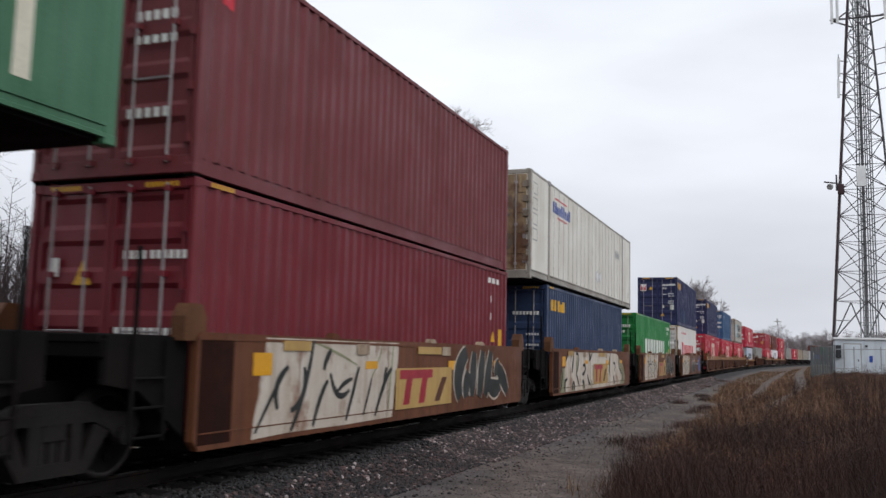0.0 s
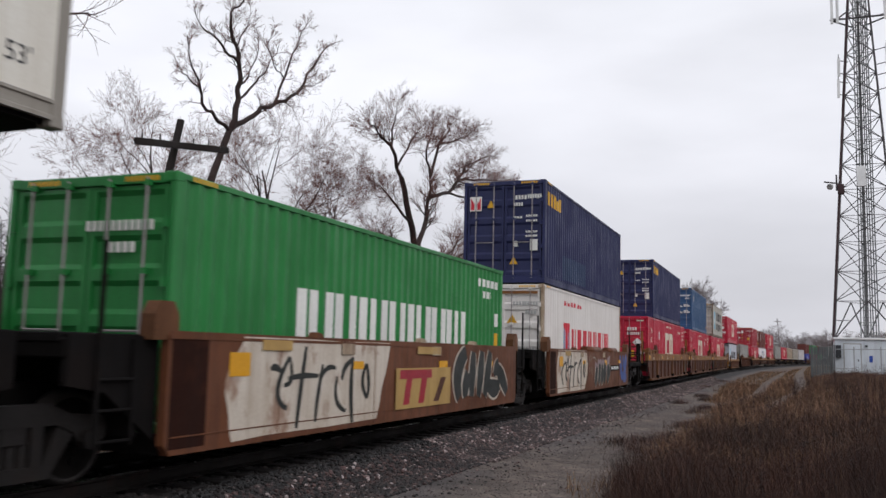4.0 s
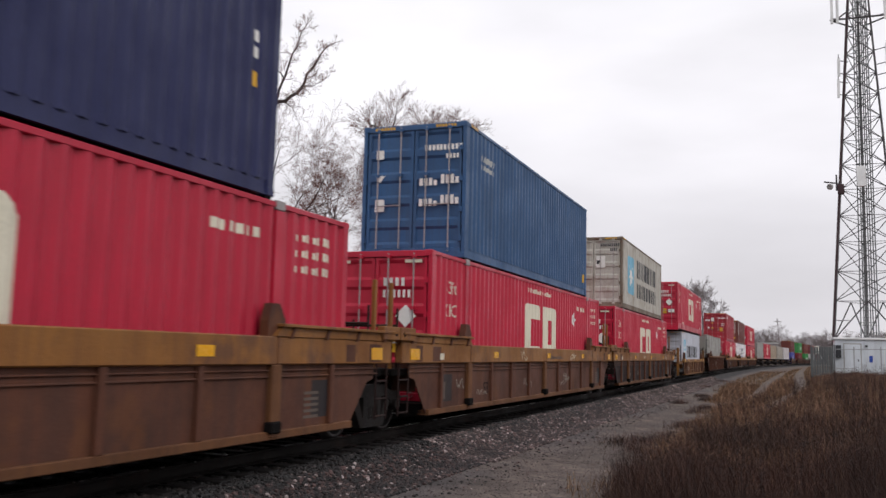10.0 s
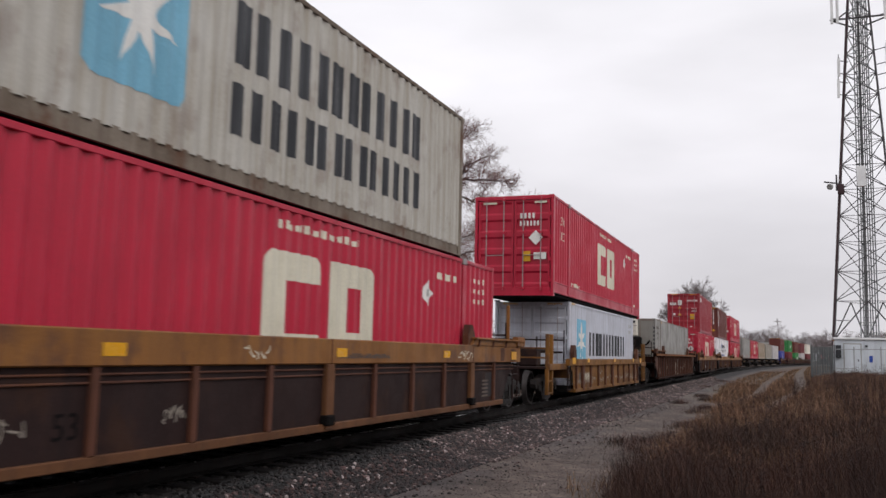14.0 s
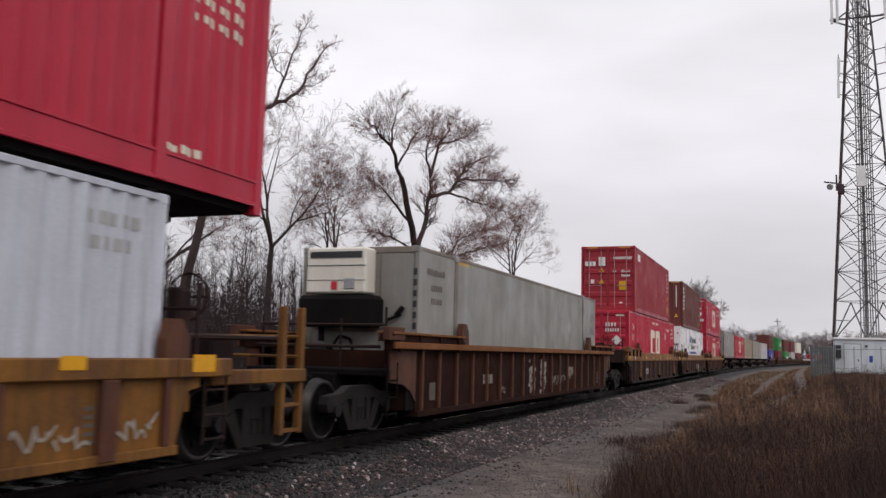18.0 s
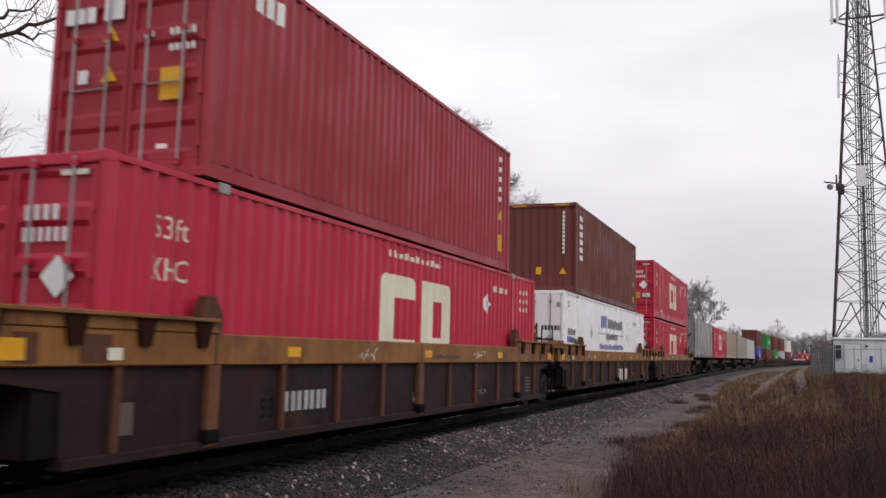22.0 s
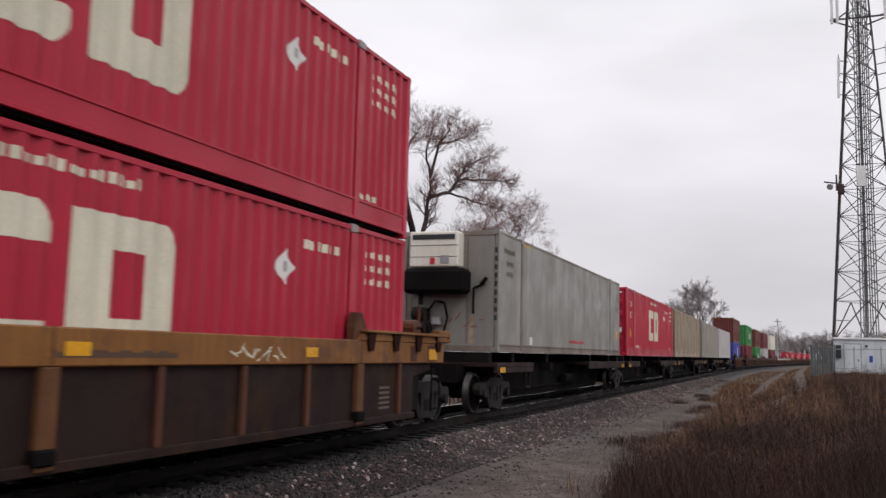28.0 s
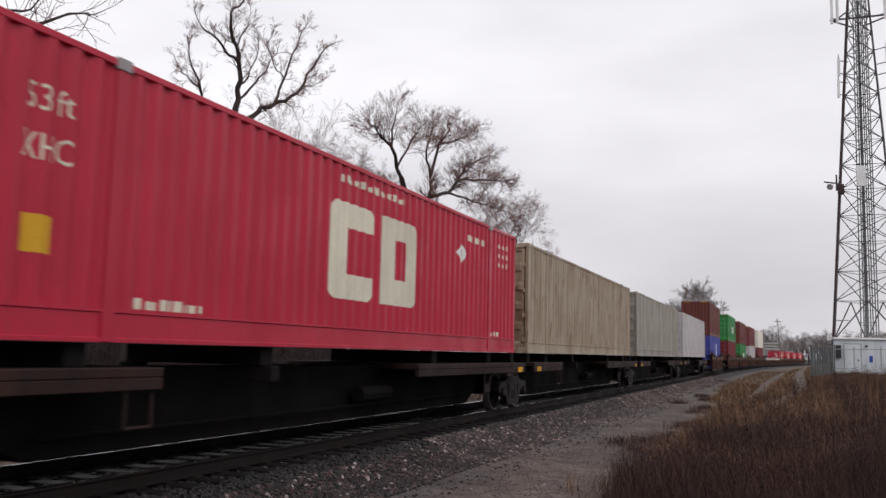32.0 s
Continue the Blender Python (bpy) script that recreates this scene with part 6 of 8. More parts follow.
        part_of("ladder", shared(("ladder", en) + key, lambda: tubes(*[((1.4, en * (half - 0.42), z), (1.4, en * (half - 0.02), z), 0.016) for z in (0.85, 1.12, 1.4)], ((1.4, en * (half - 0.42), 0.8), (1.4, en * (half - 0.42), 1.7), 0.018), ((1.4, en * (half - 0.02), 0.8), (1.4, en * (half - 0.02), 1.7), 0.018)), "dark_steel" if square else "rust_dark"), None, car, "steel end ladder")
    if brake:
        yb = -half + 0.1
        part("brake_wheel", tubes(*[((0.62 + 0.28 * math.cos(a), yb, 2.5 + 0.28 * math.sin(a)), (0.62 + 0.28 * math.cos(a + 0.6), yb, 2.5 + 0.28 * math.sin(a + 0.6)), 0.014) for a in np.arange(0, 6.28, 0.5236)], ((0.34, yb, 2.5), (0.9, yb, 2.5), 0.012), ((0.62, yb, 2.2), (0.62, yb, 2.8), 0.012), ((0.62, yb + 0.15, 1.55), (0.62, yb + 0.05, 2.5), 0.04)), "rust_brown", car, "rusty hand-brake wheel")
    bm = strips(FLAT, [rect(-low + 0.65, 1.0, -low + 0.95, 1.32)] + [rect(low - 1.35, 0.95 + k * 0.08, low - 0.95, 0.99 + k * 0.08) for k in range(5)], 1.39)
    tagged(part("stencil", bm, "mark_dim", car, "faded stencilled panel"), kind="stuff")
    rnd = random.Random(int(s * 10))
    scr = []

    def tag(y, z, w, h, n, thick):
        p = (y, z + h * rnd.random())
        for j in range(n):
            q = (y + w * (j + rnd.uniform(0.2, 1.4)) / n, z + h * rnd.random())
            scr.extend(curved(p, ((p[0] + q[0]) / 2 + rnd.uniform(-0.1, 0.1), z + h * rnd.uniform(-0.2, 1.2)), q, thick, 5))
            p = q if rnd.random() < 0.75 else (q[0], z + h * rnd.random())

    for k in range(0 if lips else 11):
        q = -low + 0.5 + (2 * low - 1.6) * k / 10
        tag(q, rnd.uniform(0.84, 1.0), rnd.uniform(0.6, 1.1), rnd.uniform(0.12, 0.3), 8, 0.02)
    for k in range(chalk):
        tag(rnd.uniform(-low + 1, low - 1.6), rnd.uniform(0.92, 1.2), rnd.uniform(0.3, 0.8), rnd.uniform(0.15, 0.35), 9, 0.011)
    if paint == "rusted":
        for y in (-1.3, -0.2):
            for j in range(4):
                tag(y, 0.86 + 0.2 * j, 0.6, 0.3, 9, 0.032)
    if chord == "ochre":
        y = rnd.uniform(0.6, 1.2)
        part_of("stencil", shared(("stencil", "row"), lambda: strips(FLAT, bars(0, 1.8, 22, 0.05, 0.075, 0.03, 4, tail=0.3), 1.47, 1, 0.003), "mark_dark"), None, car, "dark lettering bars", (0, y, 0))["kind"] = "stuff"
        top = []
        for k in range(3):
            q = rnd.choice((-5.2, -2.6, 2.9, 5.4)) + rnd.uniform(-0.4, 0.4)
            for j in range(5):
                top += curved((q, rnd.uniform(1.72, 1.95)), (q + rnd.uniform(0.0, 0.15), rnd.uniform(1.7, 1.96)), (q + rnd.uniform(0.05, 0.2), rnd.uniform(1.72, 1.95)), 0.012, 4)
                q += 0.12
        tagged(part("chalk_scribble", strips(FLAT, top, 1.47, 1, 0.004), "mark_cream", car, "pale scribbles on the sill"), kind="stuff")
        for q, ww in () if square else ((-7.7, 0.72), (low - 1.15, 0.55)):
            part("painted_panel", strips(FLAT, [rect(q, 0.95, q + ww, 1.46)], 1.39, 1, 0.003), "panel_slate", car, "dark slate repainted panel")
        for q in (-half + 1.1, half - 1.1):
            for d, ww in ((-0.5, 0.3), (0.28, 0.42)):
                part("worn_patch", strips(FLAT, [rect(q + d, t0 + 0.03, q + d + ww, lip - 0.03 - 0.05 * rnd.random())], 1.47, 1, 0.002), "rust_brown", car, "bare rusty patch on the sill")
        part("notice", strips(FLAT, [rect(-half + 1.75, 1.74, -half + 1.95, 1.86)], 1.47, 1, 0.005), "mark_cream", car, "small pale notice")
    if scr:
        tagged(part("chalk_scribble", layered([scr[k:k + 5] for k in range(0, len(scr), 5)], 0.00012, -0.0652), "chalk", car, "pale scribbles"), kind="stuff")
    for y0, n, w, h, z, mt, lab in plates:
        for q in stems(y0, z, n, w, h, w * 0.3):
            part("stencil", strips(FLAT, [q], 1.39, 1, 0.006), mt, car, lab)
    if fig:
        part("stencil", strips(FLAT, text_polys(fig, 0.36, -4.88, 1.12), 1.39), "under", car, "dark stencilled figures")
    if truck_near:
        add_truck(car, -end_y)
    if truck_far:
        add_truck(car, end_y)
    if long_far:
        long_end(car, half - 0.2, half + long_far, 1, chord, True)
    if long_near:
        long_end(car, half - 0.2, half + long_near, -1, chord)
    if coupled:
        coupler(car, half + 0.1, 1)
        coupler(car, -half - 0.1, -1)
    return on_train(car, s)


def curved(p0, p1, p2, w, n=7):
    """A brush stroke in (y, z): quads along a bent line."""
    pts = []
    for i in range(n + 1):
        t = i / n
        y = (1 - t) ** 2 * p0[0] + 2 * t * (1 - t) * p1[0] + t * t * p2[0]
        z = (1 - t) ** 2 * p0[1] + 2 * t * (1 - t) * p1[1] + t * t * p2[1]
        pts.append((y, z))
    edge = []
    for i, (y, z) in enumerate(pts):
        (ay, az), (by, bz) = pts[max(i - 1, 0)], pts[min(i + 1, n)]
        d = math.hypot(by - ay, bz - az) or 1
        k = w * (0.62 + 0.38 * math.sin(math.pi * i / n))
        edge.append(((y - (bz - az) / d * k, z + (by - ay) / d * k), (y + (bz - az) / d * k, z - (by - ay) / d * k)))
    return [[p[0], q[0], q[1], p[1]] for p, q in zip(edge, edge[1:])]


def layered(strokes, step=0.0004, base=0.004):
    """Brush strokes in (y, z), each a hair above the one before."""
    bm = bmesh.new()
    for k, polys in enumerate(strokes):
        x = 1.46 + base + step * k
        for p in polys:
            bm.faces.new([bm.verts.new((x, y, min(2.02, max(0.77, z)))) for y, z in p])
    return bm


def spray_field(car, pts, material, label, base):
    """A convex patch of sprayed paint with a slightly wavy edge."""
    rnd = random.Random(len(car.children) + 7)
    edge = []
    for (ay, az), (by, bz) in zip(pts, pts[1:] + pts[:1]):
        for k in range(5):
            f = k / 5
            edge.append((ay + (by - ay) * f + rnd.uniform(-0.025, 0.025), az + (bz - az) * f + rnd.uniform(-0.015, 0.015)))
    cy, cz = sum(p[0] for p in edge) / len(edge), sum(p[1] for p in edge) / len(edge)
    fan = [[(cy, cz), edge[i], edge[(i + 1) % len(edge)]] for i in range(len(edge))]
    part("sprayed_fill", layered([fan], 0.0, base), material, car, label)


def brush(car, strokes, material, label, base, grow_by=0.0):
    """Strokes as (start y, z, bend y, z, end y, z, half width)."""
    for k, (a, b, c, d, e, f, w) in enumerate(strokes):
        part("sprayed_stroke", layered([curved((a, b), (c, d), (e, f), w + grow_by, 12)], 0.0, base + 0.0002 * k), material, car, label)


def dark_letters(car, y0, strokes, rim, haze=None):
    """Fat dark strokes with a pale rim, from y0 on."""
    at = [(y0 + a, b, y0 + c, d, y0 + e, f, w) for a, b, c, d, e, f, w in strokes]
    if haze:
        brush(car, [(a, b + 0.12, c, d + 0.2, e, f + 0.5, w) for a, b, c, d, e, f, w in at], haze, "sprayed dull mauve haze", 0.006, 0.14)
    brush(car, at, rim, "sprayed pale rim", 0.010, 0.05)
    brush(car, at, "spray_black", "sprayed thick black strokes", 0.014)


SLASHES = [(-4.49, 1.66, -4.76, 1.45, -5.22, 0.85, 0.035), (-4.5, 1.65, -4.9, 1.45, -4.72, 1.12, 0.055), (-4.08, 1.65, -3.95, 1.2, -4.4, 1.08, 0.055), (-3.85, 2.01, -4.0, 1.3, -4.38, 0.82, 0.05),
           (-3.41, 1.45, -3.62, 1.3, -3.8, 0.84, 0.05), (-3.34, 1.88, -3.5, 1.76, -3.54, 1.6, 0.055), (-3.34, 1.55, -3.15, 1.06, -2.74, 1.3, 0.045), (-2.66, 1.46, -2.95, 1.42, -3.12, 1.28, 0.04),
           (-2.45, 1.64, -2.6, 1.3, -2.83, 0.86, 0.045), (-2.0, 1.46, -2.1, 1.2, -2.27, 0.9, 0.03), (-1.24, 1.6, -1.5, 1.5, -1.84, 0.87, 0.05), (-1.47, 1.62, -1.5, 1.5, -1.54, 1.28, 0.05)]
FAT_DARK = [(0.75, 1.9, 0.0, 1.5, 0.4, 1.0, 0.24), (0.85, 1.5, 0.7, 1.2, 0.75, 1.0, 0.2), (1.2, 1.9, 1.15, 1.5, 1.1, 1.0, 0.2), (1.75, 1.92, 1.7, 1.5, 1.55, 0.98, 0.2), (2.3, 1.92, 2.15, 1.4, 1.95, 0.98, 0.2), (2.1, 1.25, 2.6, 1.0, 3.0, 1.2, 0.2), (2.75, 1.55, 3.2, 1.4, 3.55, 1.0, 0.2), (2.9, 1.7, 2.75, 1.6, 2.6, 1.4, 0.14)]
LOOPS = [(-4.72, 1.62, -5.3, 1.38, -4.85, 1.02, 0.05), (-4.72, 1.62, -4.6, 1.7, -4.5, 1.58, 0.045), (-4.28, 1.78, -4.75, 1.25, -4.35, 1.12, 0.05), (-4.28, 1.78, -4.05, 1.4, -4.45, 1.42, 0.04), (-3.86, 1.92, -3.92, 1.4, -4.1, 0.85, 0.055), (-4.3, 1.5, -3.9, 1.55, -3.55, 1.52, 0.04),
         (-3.38, 1.68, -3.48, 1.2, -3.6, 0.9, 0.05), (-3.45, 1.45, -3.25, 1.7, -3.05, 1.62, 0.04), (-2.95, 1.5, -3.05, 1.1, -2.7, 1.0, 0.045), (-2.47, 1.78, -2.5, 1.3, -2.48, 0.82, 0.06), (-2.47, 1.75, -2.75, 1.65, -2.85, 1.45, 0.05), (-2.0, 1.68, -2.22, 1.4, -2.0, 1.16, 0.05), (-2.0, 1.68, -1.8, 1.4, -2.0, 1.16, 0.05)]
OUTLINES = [(-3.85, 1.96, -3.95, 1.62, -4.1, 1.34, 0.07), (-3.57, 1.9, -3.3, 1.97, -3.15, 1.83, 0.04), (-3.15, 1.83, -3.2, 1.5, -3.52, 1.31, 0.05), (-3.52, 1.31, -3.3, 1.2, -3.13, 0.92, 0.05), (-3.87, 1.08, -4.0, 1.0, -4.05, 0.82, 0.06), (-3.87, 1.08, -3.7, 1.0, -3.74, 0.79, 0.06),
            (-2.55, 1.56, -2.1, 1.62, -2.18, 1.42, 0.06), (-2.18, 1.42, -2.4, 1.26, -2.66, 1.29, 0.06), (-2.64, 1.04, -2.38, 1.12, -2.31, 0.81, 0.07), (-1.87, 1.26, -1.72, 1.0, -1.41, 0.94, 0.06), (-1.7, 1.98, -1.42, 1.86, -1.6, 1.7, 0.05)]
MORE_OUTLINES = [(-1.11, 1.98, -1.3, 1.8, -1.6, 1.7, 0.05), (2.1, 1.99, 2.0, 1.6, 1.89, 1.19, 0.06), (2.7, 1.62, 3.3, 1.64, 2.95, 1.32, 0.05), (2.7, 1.1, 2.9, 1.06, 2.95, 0.85, 0.06), (3.8, 1.89, 3.6, 1.45, 4.6, 1.2, 0.04), (4.6, 1.2, 4.75, 1.05, 4.6, 0.86, 0.04),
                 (-4.98, 1.15, -5.02, 1.0, -4.99, 0.8, 0.06), (-5.5, 1.52, -5.2, 1.3, -5.52, 0.85, 0.06), (-5.05, 1.13, -4.8, 1.15, -4.7, 1.18, 0.05), (-4.36, 1.99, -4.7, 1.86, -4.92, 1.68, 0.03)]


def sprayed(car, piece):
    """The sprayed piece of each smooth-sided car."""
    if piece == "slashes":
        spray_field(car, [(-5.28, 0.79), (-1.2, 0.81), (-0.95, 2.02), (-5.02, 2.02)], "spray_white", "white sprayed field", 0.003)
        brush(car, SLASHES, "spray_black", "dark sprayed line work", 0.008)
        brush(car, [(-3.86, 1.98, -3.3, 1.9, -2.5, 1.66, 0.02), (-1.6, 2.0, -1.75, 1.7, -2.0, 1.46, 0.02), (-1.2, 1.98, -1.3, 1.4, -1.35, 0.95, 0.035)], "spray_green", "pale green sprayed shading", 0.007)
        dark_letters(car, 1.65, FAT_DARK, "spray_white")
    elif piece == "blocks":
        spray_field(car, [(3.6, 0.79), (5.15, 0.8), (5.28, 1.1), (4.9, 1.5), (3.9, 1.8)], "spray_green", "pale green sprayed shadow", 0.002)
        spray_field(car, [(-5.6, 0.8), (-4.9, 0.8), (-4.9, 1.5), (-5.4, 1.5)], "spray_green", "pale green sprayed shadow", 0.002)
        spray_field(car, [(-5.05, 0.79), (4.2, 0.8), (4.55, 1.1), (3.75, 1.88), (2.9, 1.99), (-4.35, 1.99), (-4.95, 1.65)], "spray_white", "white sprayed block letters", 0.003)
        brush(car, [(-3.36, 1.8, -3.5, 1.6, -3.42, 1.38, 0.09), (-1.5, 1.95, -1.5, 1.85, -1.52, 1.78, 0.09), (-3.88, 0.98, -3.92, 0.9, -3.88, 0.8, 0.11), (-2.48, 0.98, -2.5, 0.9, -2.46, 0.8, 0.1), (2.0, 1.85, 1.92, 1.5, 1.84, 1.3, 0.09), (-1.25, 1.05, -1.15, 0.95, -1.2, 0.82, 0.08)], "spray_green", "pale green sprayed gap", 0.006)
        brush(car, OUTLINES + MORE_OUTLINES, "spray_black", "dark sprayed outline", 0.009)
    elif piece == "looped":
        spray_field(car, [(-5.2, 0.8), (-1.3, 0.82), (-0.8, 2.0), (-5.0, 2.02), (-5.4, 1.5)], "spray_white", "white sprayed field", 0.003)
        brush(car, [(a + 0.3, b, c + 0.25, d, e + 0.35, f, w) for a, b, c, d, e, f, w in LOOPS[1:]], "spray_black", "dark sprayed line work", 0.008)
        dark_letters(car, 2.1, FAT_DARK, "spray_white")
    elif piece == "round":
        spray_field(car, [(-5.5, 0.8), (-2.0, 0.8), (-1.6, 1.1), (-1.42, 1.5), (-1.6, 1.95), (-2.0, 2.03), (-5.4, 2.02), (-5.65, 1.5)], "spray_white", "white sprayed field with a round end", 0.003)
        brush(car, LOOPS, "spray_black", "dark sprayed line work", 0.008)
        brush(car, [(-1.95, 0.82, -1.2, 1.45, -1.95, 2.02, 0.025)], "spray_green", "pale green sprayed edge", 0.006)
        brush(car, [(-1.3, 1.9, -1.2, 1.75, -1.28, 1.6, 0.02), (-1.05, 1.9, -0.9, 1.8, -1.0, 1.62, 0.02), (-1.3, 1.48, -1.1, 1.4, -1.28, 1.26, 0.02), (-1.0, 1.48, -0.85, 1.35, -1.0, 1.24, 0.02), (-0.72, 1.48, -0.7, 1.35, -0.72, 1.24, 0.02), (-0.6, 1.8, -0.3, 1.85, -0.1, 1.7, 0.03)], "chalk", "faint sprayed scribble", 0.006)
        dark_letters(car, -0.45, [(0.45, 1.5, 0.4, 1.2, 0.15, 0.9, 0.19), (0.9, 1.6, 1.0, 1.2, 0.7, 0.96, 0.22), (1.35, 1.58, 1.5, 1.2, 1.2, 0.93, 0.22), (1.85, 1.62, 1.9, 1.3, 1.7, 0.95, 0.22), (2.3, 1.5, 2.6, 1.3, 2.3, 0.95, 0.2), (2.55, 1.55, 2.75, 1.4, 2.75, 1.1, 0.14)], "spray_white", "spray_mauve")
        brush(car, [(4.55, 1.9, 4.7, 1.4, 4.95, 0.98, 0.22), (5.9, 1.9, 5.7, 1.5, 5.25, 1.0, 0.26), (4.9, 1.15, 5.4, 1.0, 5.95, 1.05, 0.2), (5.15, 1.9, 5.25, 1.6, 5.2, 1.4, 0.16)], "spray_bright_blue", "blue sprayed strokes", 0.006)


def smooth_well(s, piece, panel=None, truck_near=True, truck_far=False, brake=False, caps=(), number=None):
    car = thing("well_car", "chestnut-brown smooth-sided well car covered in sprayed paint", "railway car", "well cars of the train")
    half = 6.42
    key = ("smooth", half)
    for sg in (1, -1):
        part_of("side_plate", shared(("side_plate", sg) + key, lambda: prism(bmesh.new(), [(-half + 0.1, 0.74), (half - 0.1, 0.74), (half, 0.85), (half, 2.0), (half - 0.06, 2.05), (-half + 0.06, 2.05), (-half, 2.0), (-half, 0.85)], *sorted((sg * 1.36, sg * 1.46))), "graffiti_brown"), None, car)
        part_of("seam_strip", shared(("seam_strip", sg) + key, lambda: boxes((*sorted((sg * 1.44, sg * 1.468)), -half + 0.1, half - 0.1, 0.92, 0.935), (*sorted((sg * 1.44, sg * 1.468)), -half, half, 1.965, 2.0), *[(*sorted((sg * 1.44, sg * 1.464)), y, y + 0.012, 0.76, 2.03) for y in (-4.2, -1.4, 1.4, 4.2)]), "graffiti_brown"), None, car)
        for k, y in enumerate((-3.2, 0.6, 3.4)):
            part_of("lid_clip", shared(("lid_clip", sg, k) + key, lambda: prism(bmesh.new(), [(y - 0.12, 2.04), (y + 0.12, 2.04), (y + 0.07, 2.10), (y - 0.04, 2.12)], *sorted((sg * 1.33, sg * 1.47))), "rusty_cream" if k else "graffiti_brown"), None, car)
        for en in (-1, 1):
            part_of("container_guide", shared(("container_guide", sg, en) + key, lambda: prism(bmesh.new(), [(en * (half + 0.02) - 0.2, 1.95), (en * (half + 0.02) + 0.2, 1.95), (en * (half + 0.02) + 0.19, 2.22), (en * (half + 0.02) + 0.1, 2.36), (en * (half + 0.02) - 0.1, 2.36), (en * (half + 0.02) - 0.19, 2.22)], *sorted((sg * 1.25, sg * 1.44))), "rib_rust"), None, car, "rusty container guide")
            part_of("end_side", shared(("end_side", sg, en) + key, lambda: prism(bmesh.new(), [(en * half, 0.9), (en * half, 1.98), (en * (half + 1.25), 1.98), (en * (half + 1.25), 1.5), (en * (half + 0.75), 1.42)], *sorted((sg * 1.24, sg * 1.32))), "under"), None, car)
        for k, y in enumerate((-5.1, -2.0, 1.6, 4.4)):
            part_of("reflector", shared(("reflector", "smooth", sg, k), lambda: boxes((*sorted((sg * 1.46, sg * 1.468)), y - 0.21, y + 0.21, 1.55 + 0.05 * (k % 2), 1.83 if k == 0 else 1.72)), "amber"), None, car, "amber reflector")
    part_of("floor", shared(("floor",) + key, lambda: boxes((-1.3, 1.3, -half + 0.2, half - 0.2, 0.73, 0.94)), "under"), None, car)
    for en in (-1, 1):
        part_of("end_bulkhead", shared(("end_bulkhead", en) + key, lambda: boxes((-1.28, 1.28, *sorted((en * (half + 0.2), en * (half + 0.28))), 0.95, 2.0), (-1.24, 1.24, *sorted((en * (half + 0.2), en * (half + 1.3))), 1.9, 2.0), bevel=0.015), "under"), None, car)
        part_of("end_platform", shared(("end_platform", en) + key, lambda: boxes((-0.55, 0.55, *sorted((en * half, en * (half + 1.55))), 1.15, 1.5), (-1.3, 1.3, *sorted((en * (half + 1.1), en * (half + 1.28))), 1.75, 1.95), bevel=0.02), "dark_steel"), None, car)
        part_of("ladder", shared(("ladder", en) + key, lambda: tubes(*[((1.36, en * (half + 0.4), z), (1.36, en * (half + 0.9), z), 0.018) for z in (0.95, 1.25, 1.55)], ((1.36, en * (half + 0.4), 0.9), (1.36, en * (half + 0.4), 1.95), 0.02), ((1.36, en * (half + 0.9), 0.9), (1.36, en * (half + 0.9), 2.9), 0.025)), "under"), None, car, "end ladder and grab post")
    part("worn_end", strips(FLAT, [rect(-half + 0.06, 0.8, -5.72, 2.0)], 1.46, 1, 0.0015), "rusted", car, "dark brown end of the side")
    sprayed(car, piece)
    if panel:
        y0, y1 = panel
        part("painted_panel", strips(FLAT, [rect(y0, 0.92, y1, 1.6)], 1.46, 1, 0.021), "yellow_panel", car, "ochre repainted panel")
        q = y1 - y0
        part("stencil", strips(FLAT, [rect(y0 + q * 0.06, 1.42, y0 + q * 0.62, 1.57)], 1.46, 1, 0.025), "crimson_red", car, "dark red block lettering band")
        for k, (o, lean, mt) in enumerate(((0.12, 0.05, "crimson_red"), (0.38, 0.05, "crimson_red"), (0.66, 0.14, "rust_brown"))):
            o = y0 + q * o
            part("stencil", strips(FLAT, [[(o, 0.99), (o + q * 0.1, 0.99), (o + q * (0.1 + lean), 1.42), (o + q * lean, 1.42)]], 1.46, 1, 0.025), mt, car, "slanted block lettering bar")
        part("number_panel", strips(FLAT, [rect(y0 + q * 0.35, 1.84, y0 + q * 0.78, 1.97)], 1.46, 1, 0.025), "yellow_panel", car, "small pale number panel")
    for yp in (-2.55, 1.0):
        part("notice", strips(FLAT, [rect(yp, 1.82, yp + 0.42, 1.98)], 1.46, 1, 0.025), "rusty_cream", car, "small weathered notice plate")
    part("painted_panel", strips(FLAT, [rect(-4.65, 1.86, -3.95, 1.99)], 1.46, 1, 0.023), "yellow_panel", car)
    if number:
        y0, y1 = number
        part("number_panel", strips(FLAT, [rect(y0, 1.34, y1, 1.53)], 1.46, 1, 0.021), "under", car, "black number panel")
        tagged(part("stencil", strips(FLAT, bars((y0 + y1) / 2, 1.435, 10, 0.1, 0.11, 0.05, 3), 1.46, 1, 0.025), "mark_white", car, "white number bars"), kind="stuff")
    for y0, y1 in caps:
        cap = tubes(((1.36, y0, 2.06), (1.36, y1, 2.06), 0.115), n=14)
        for f in cap.faces:
            f.smooth = len(f.verts) == 4
        part("rolled_cap", cap, "graffiti_brown", car, "rounded brown cap along the top edge")
    if truck_near:
        add_truck(car, -half - 1.55)
    if truck_far:
        add_truck(car, half + 2.6)
        long_end(car, half + 1.2, half + 4.3, 1, "under", True)
        coupler(car, half + 4.2, 1)
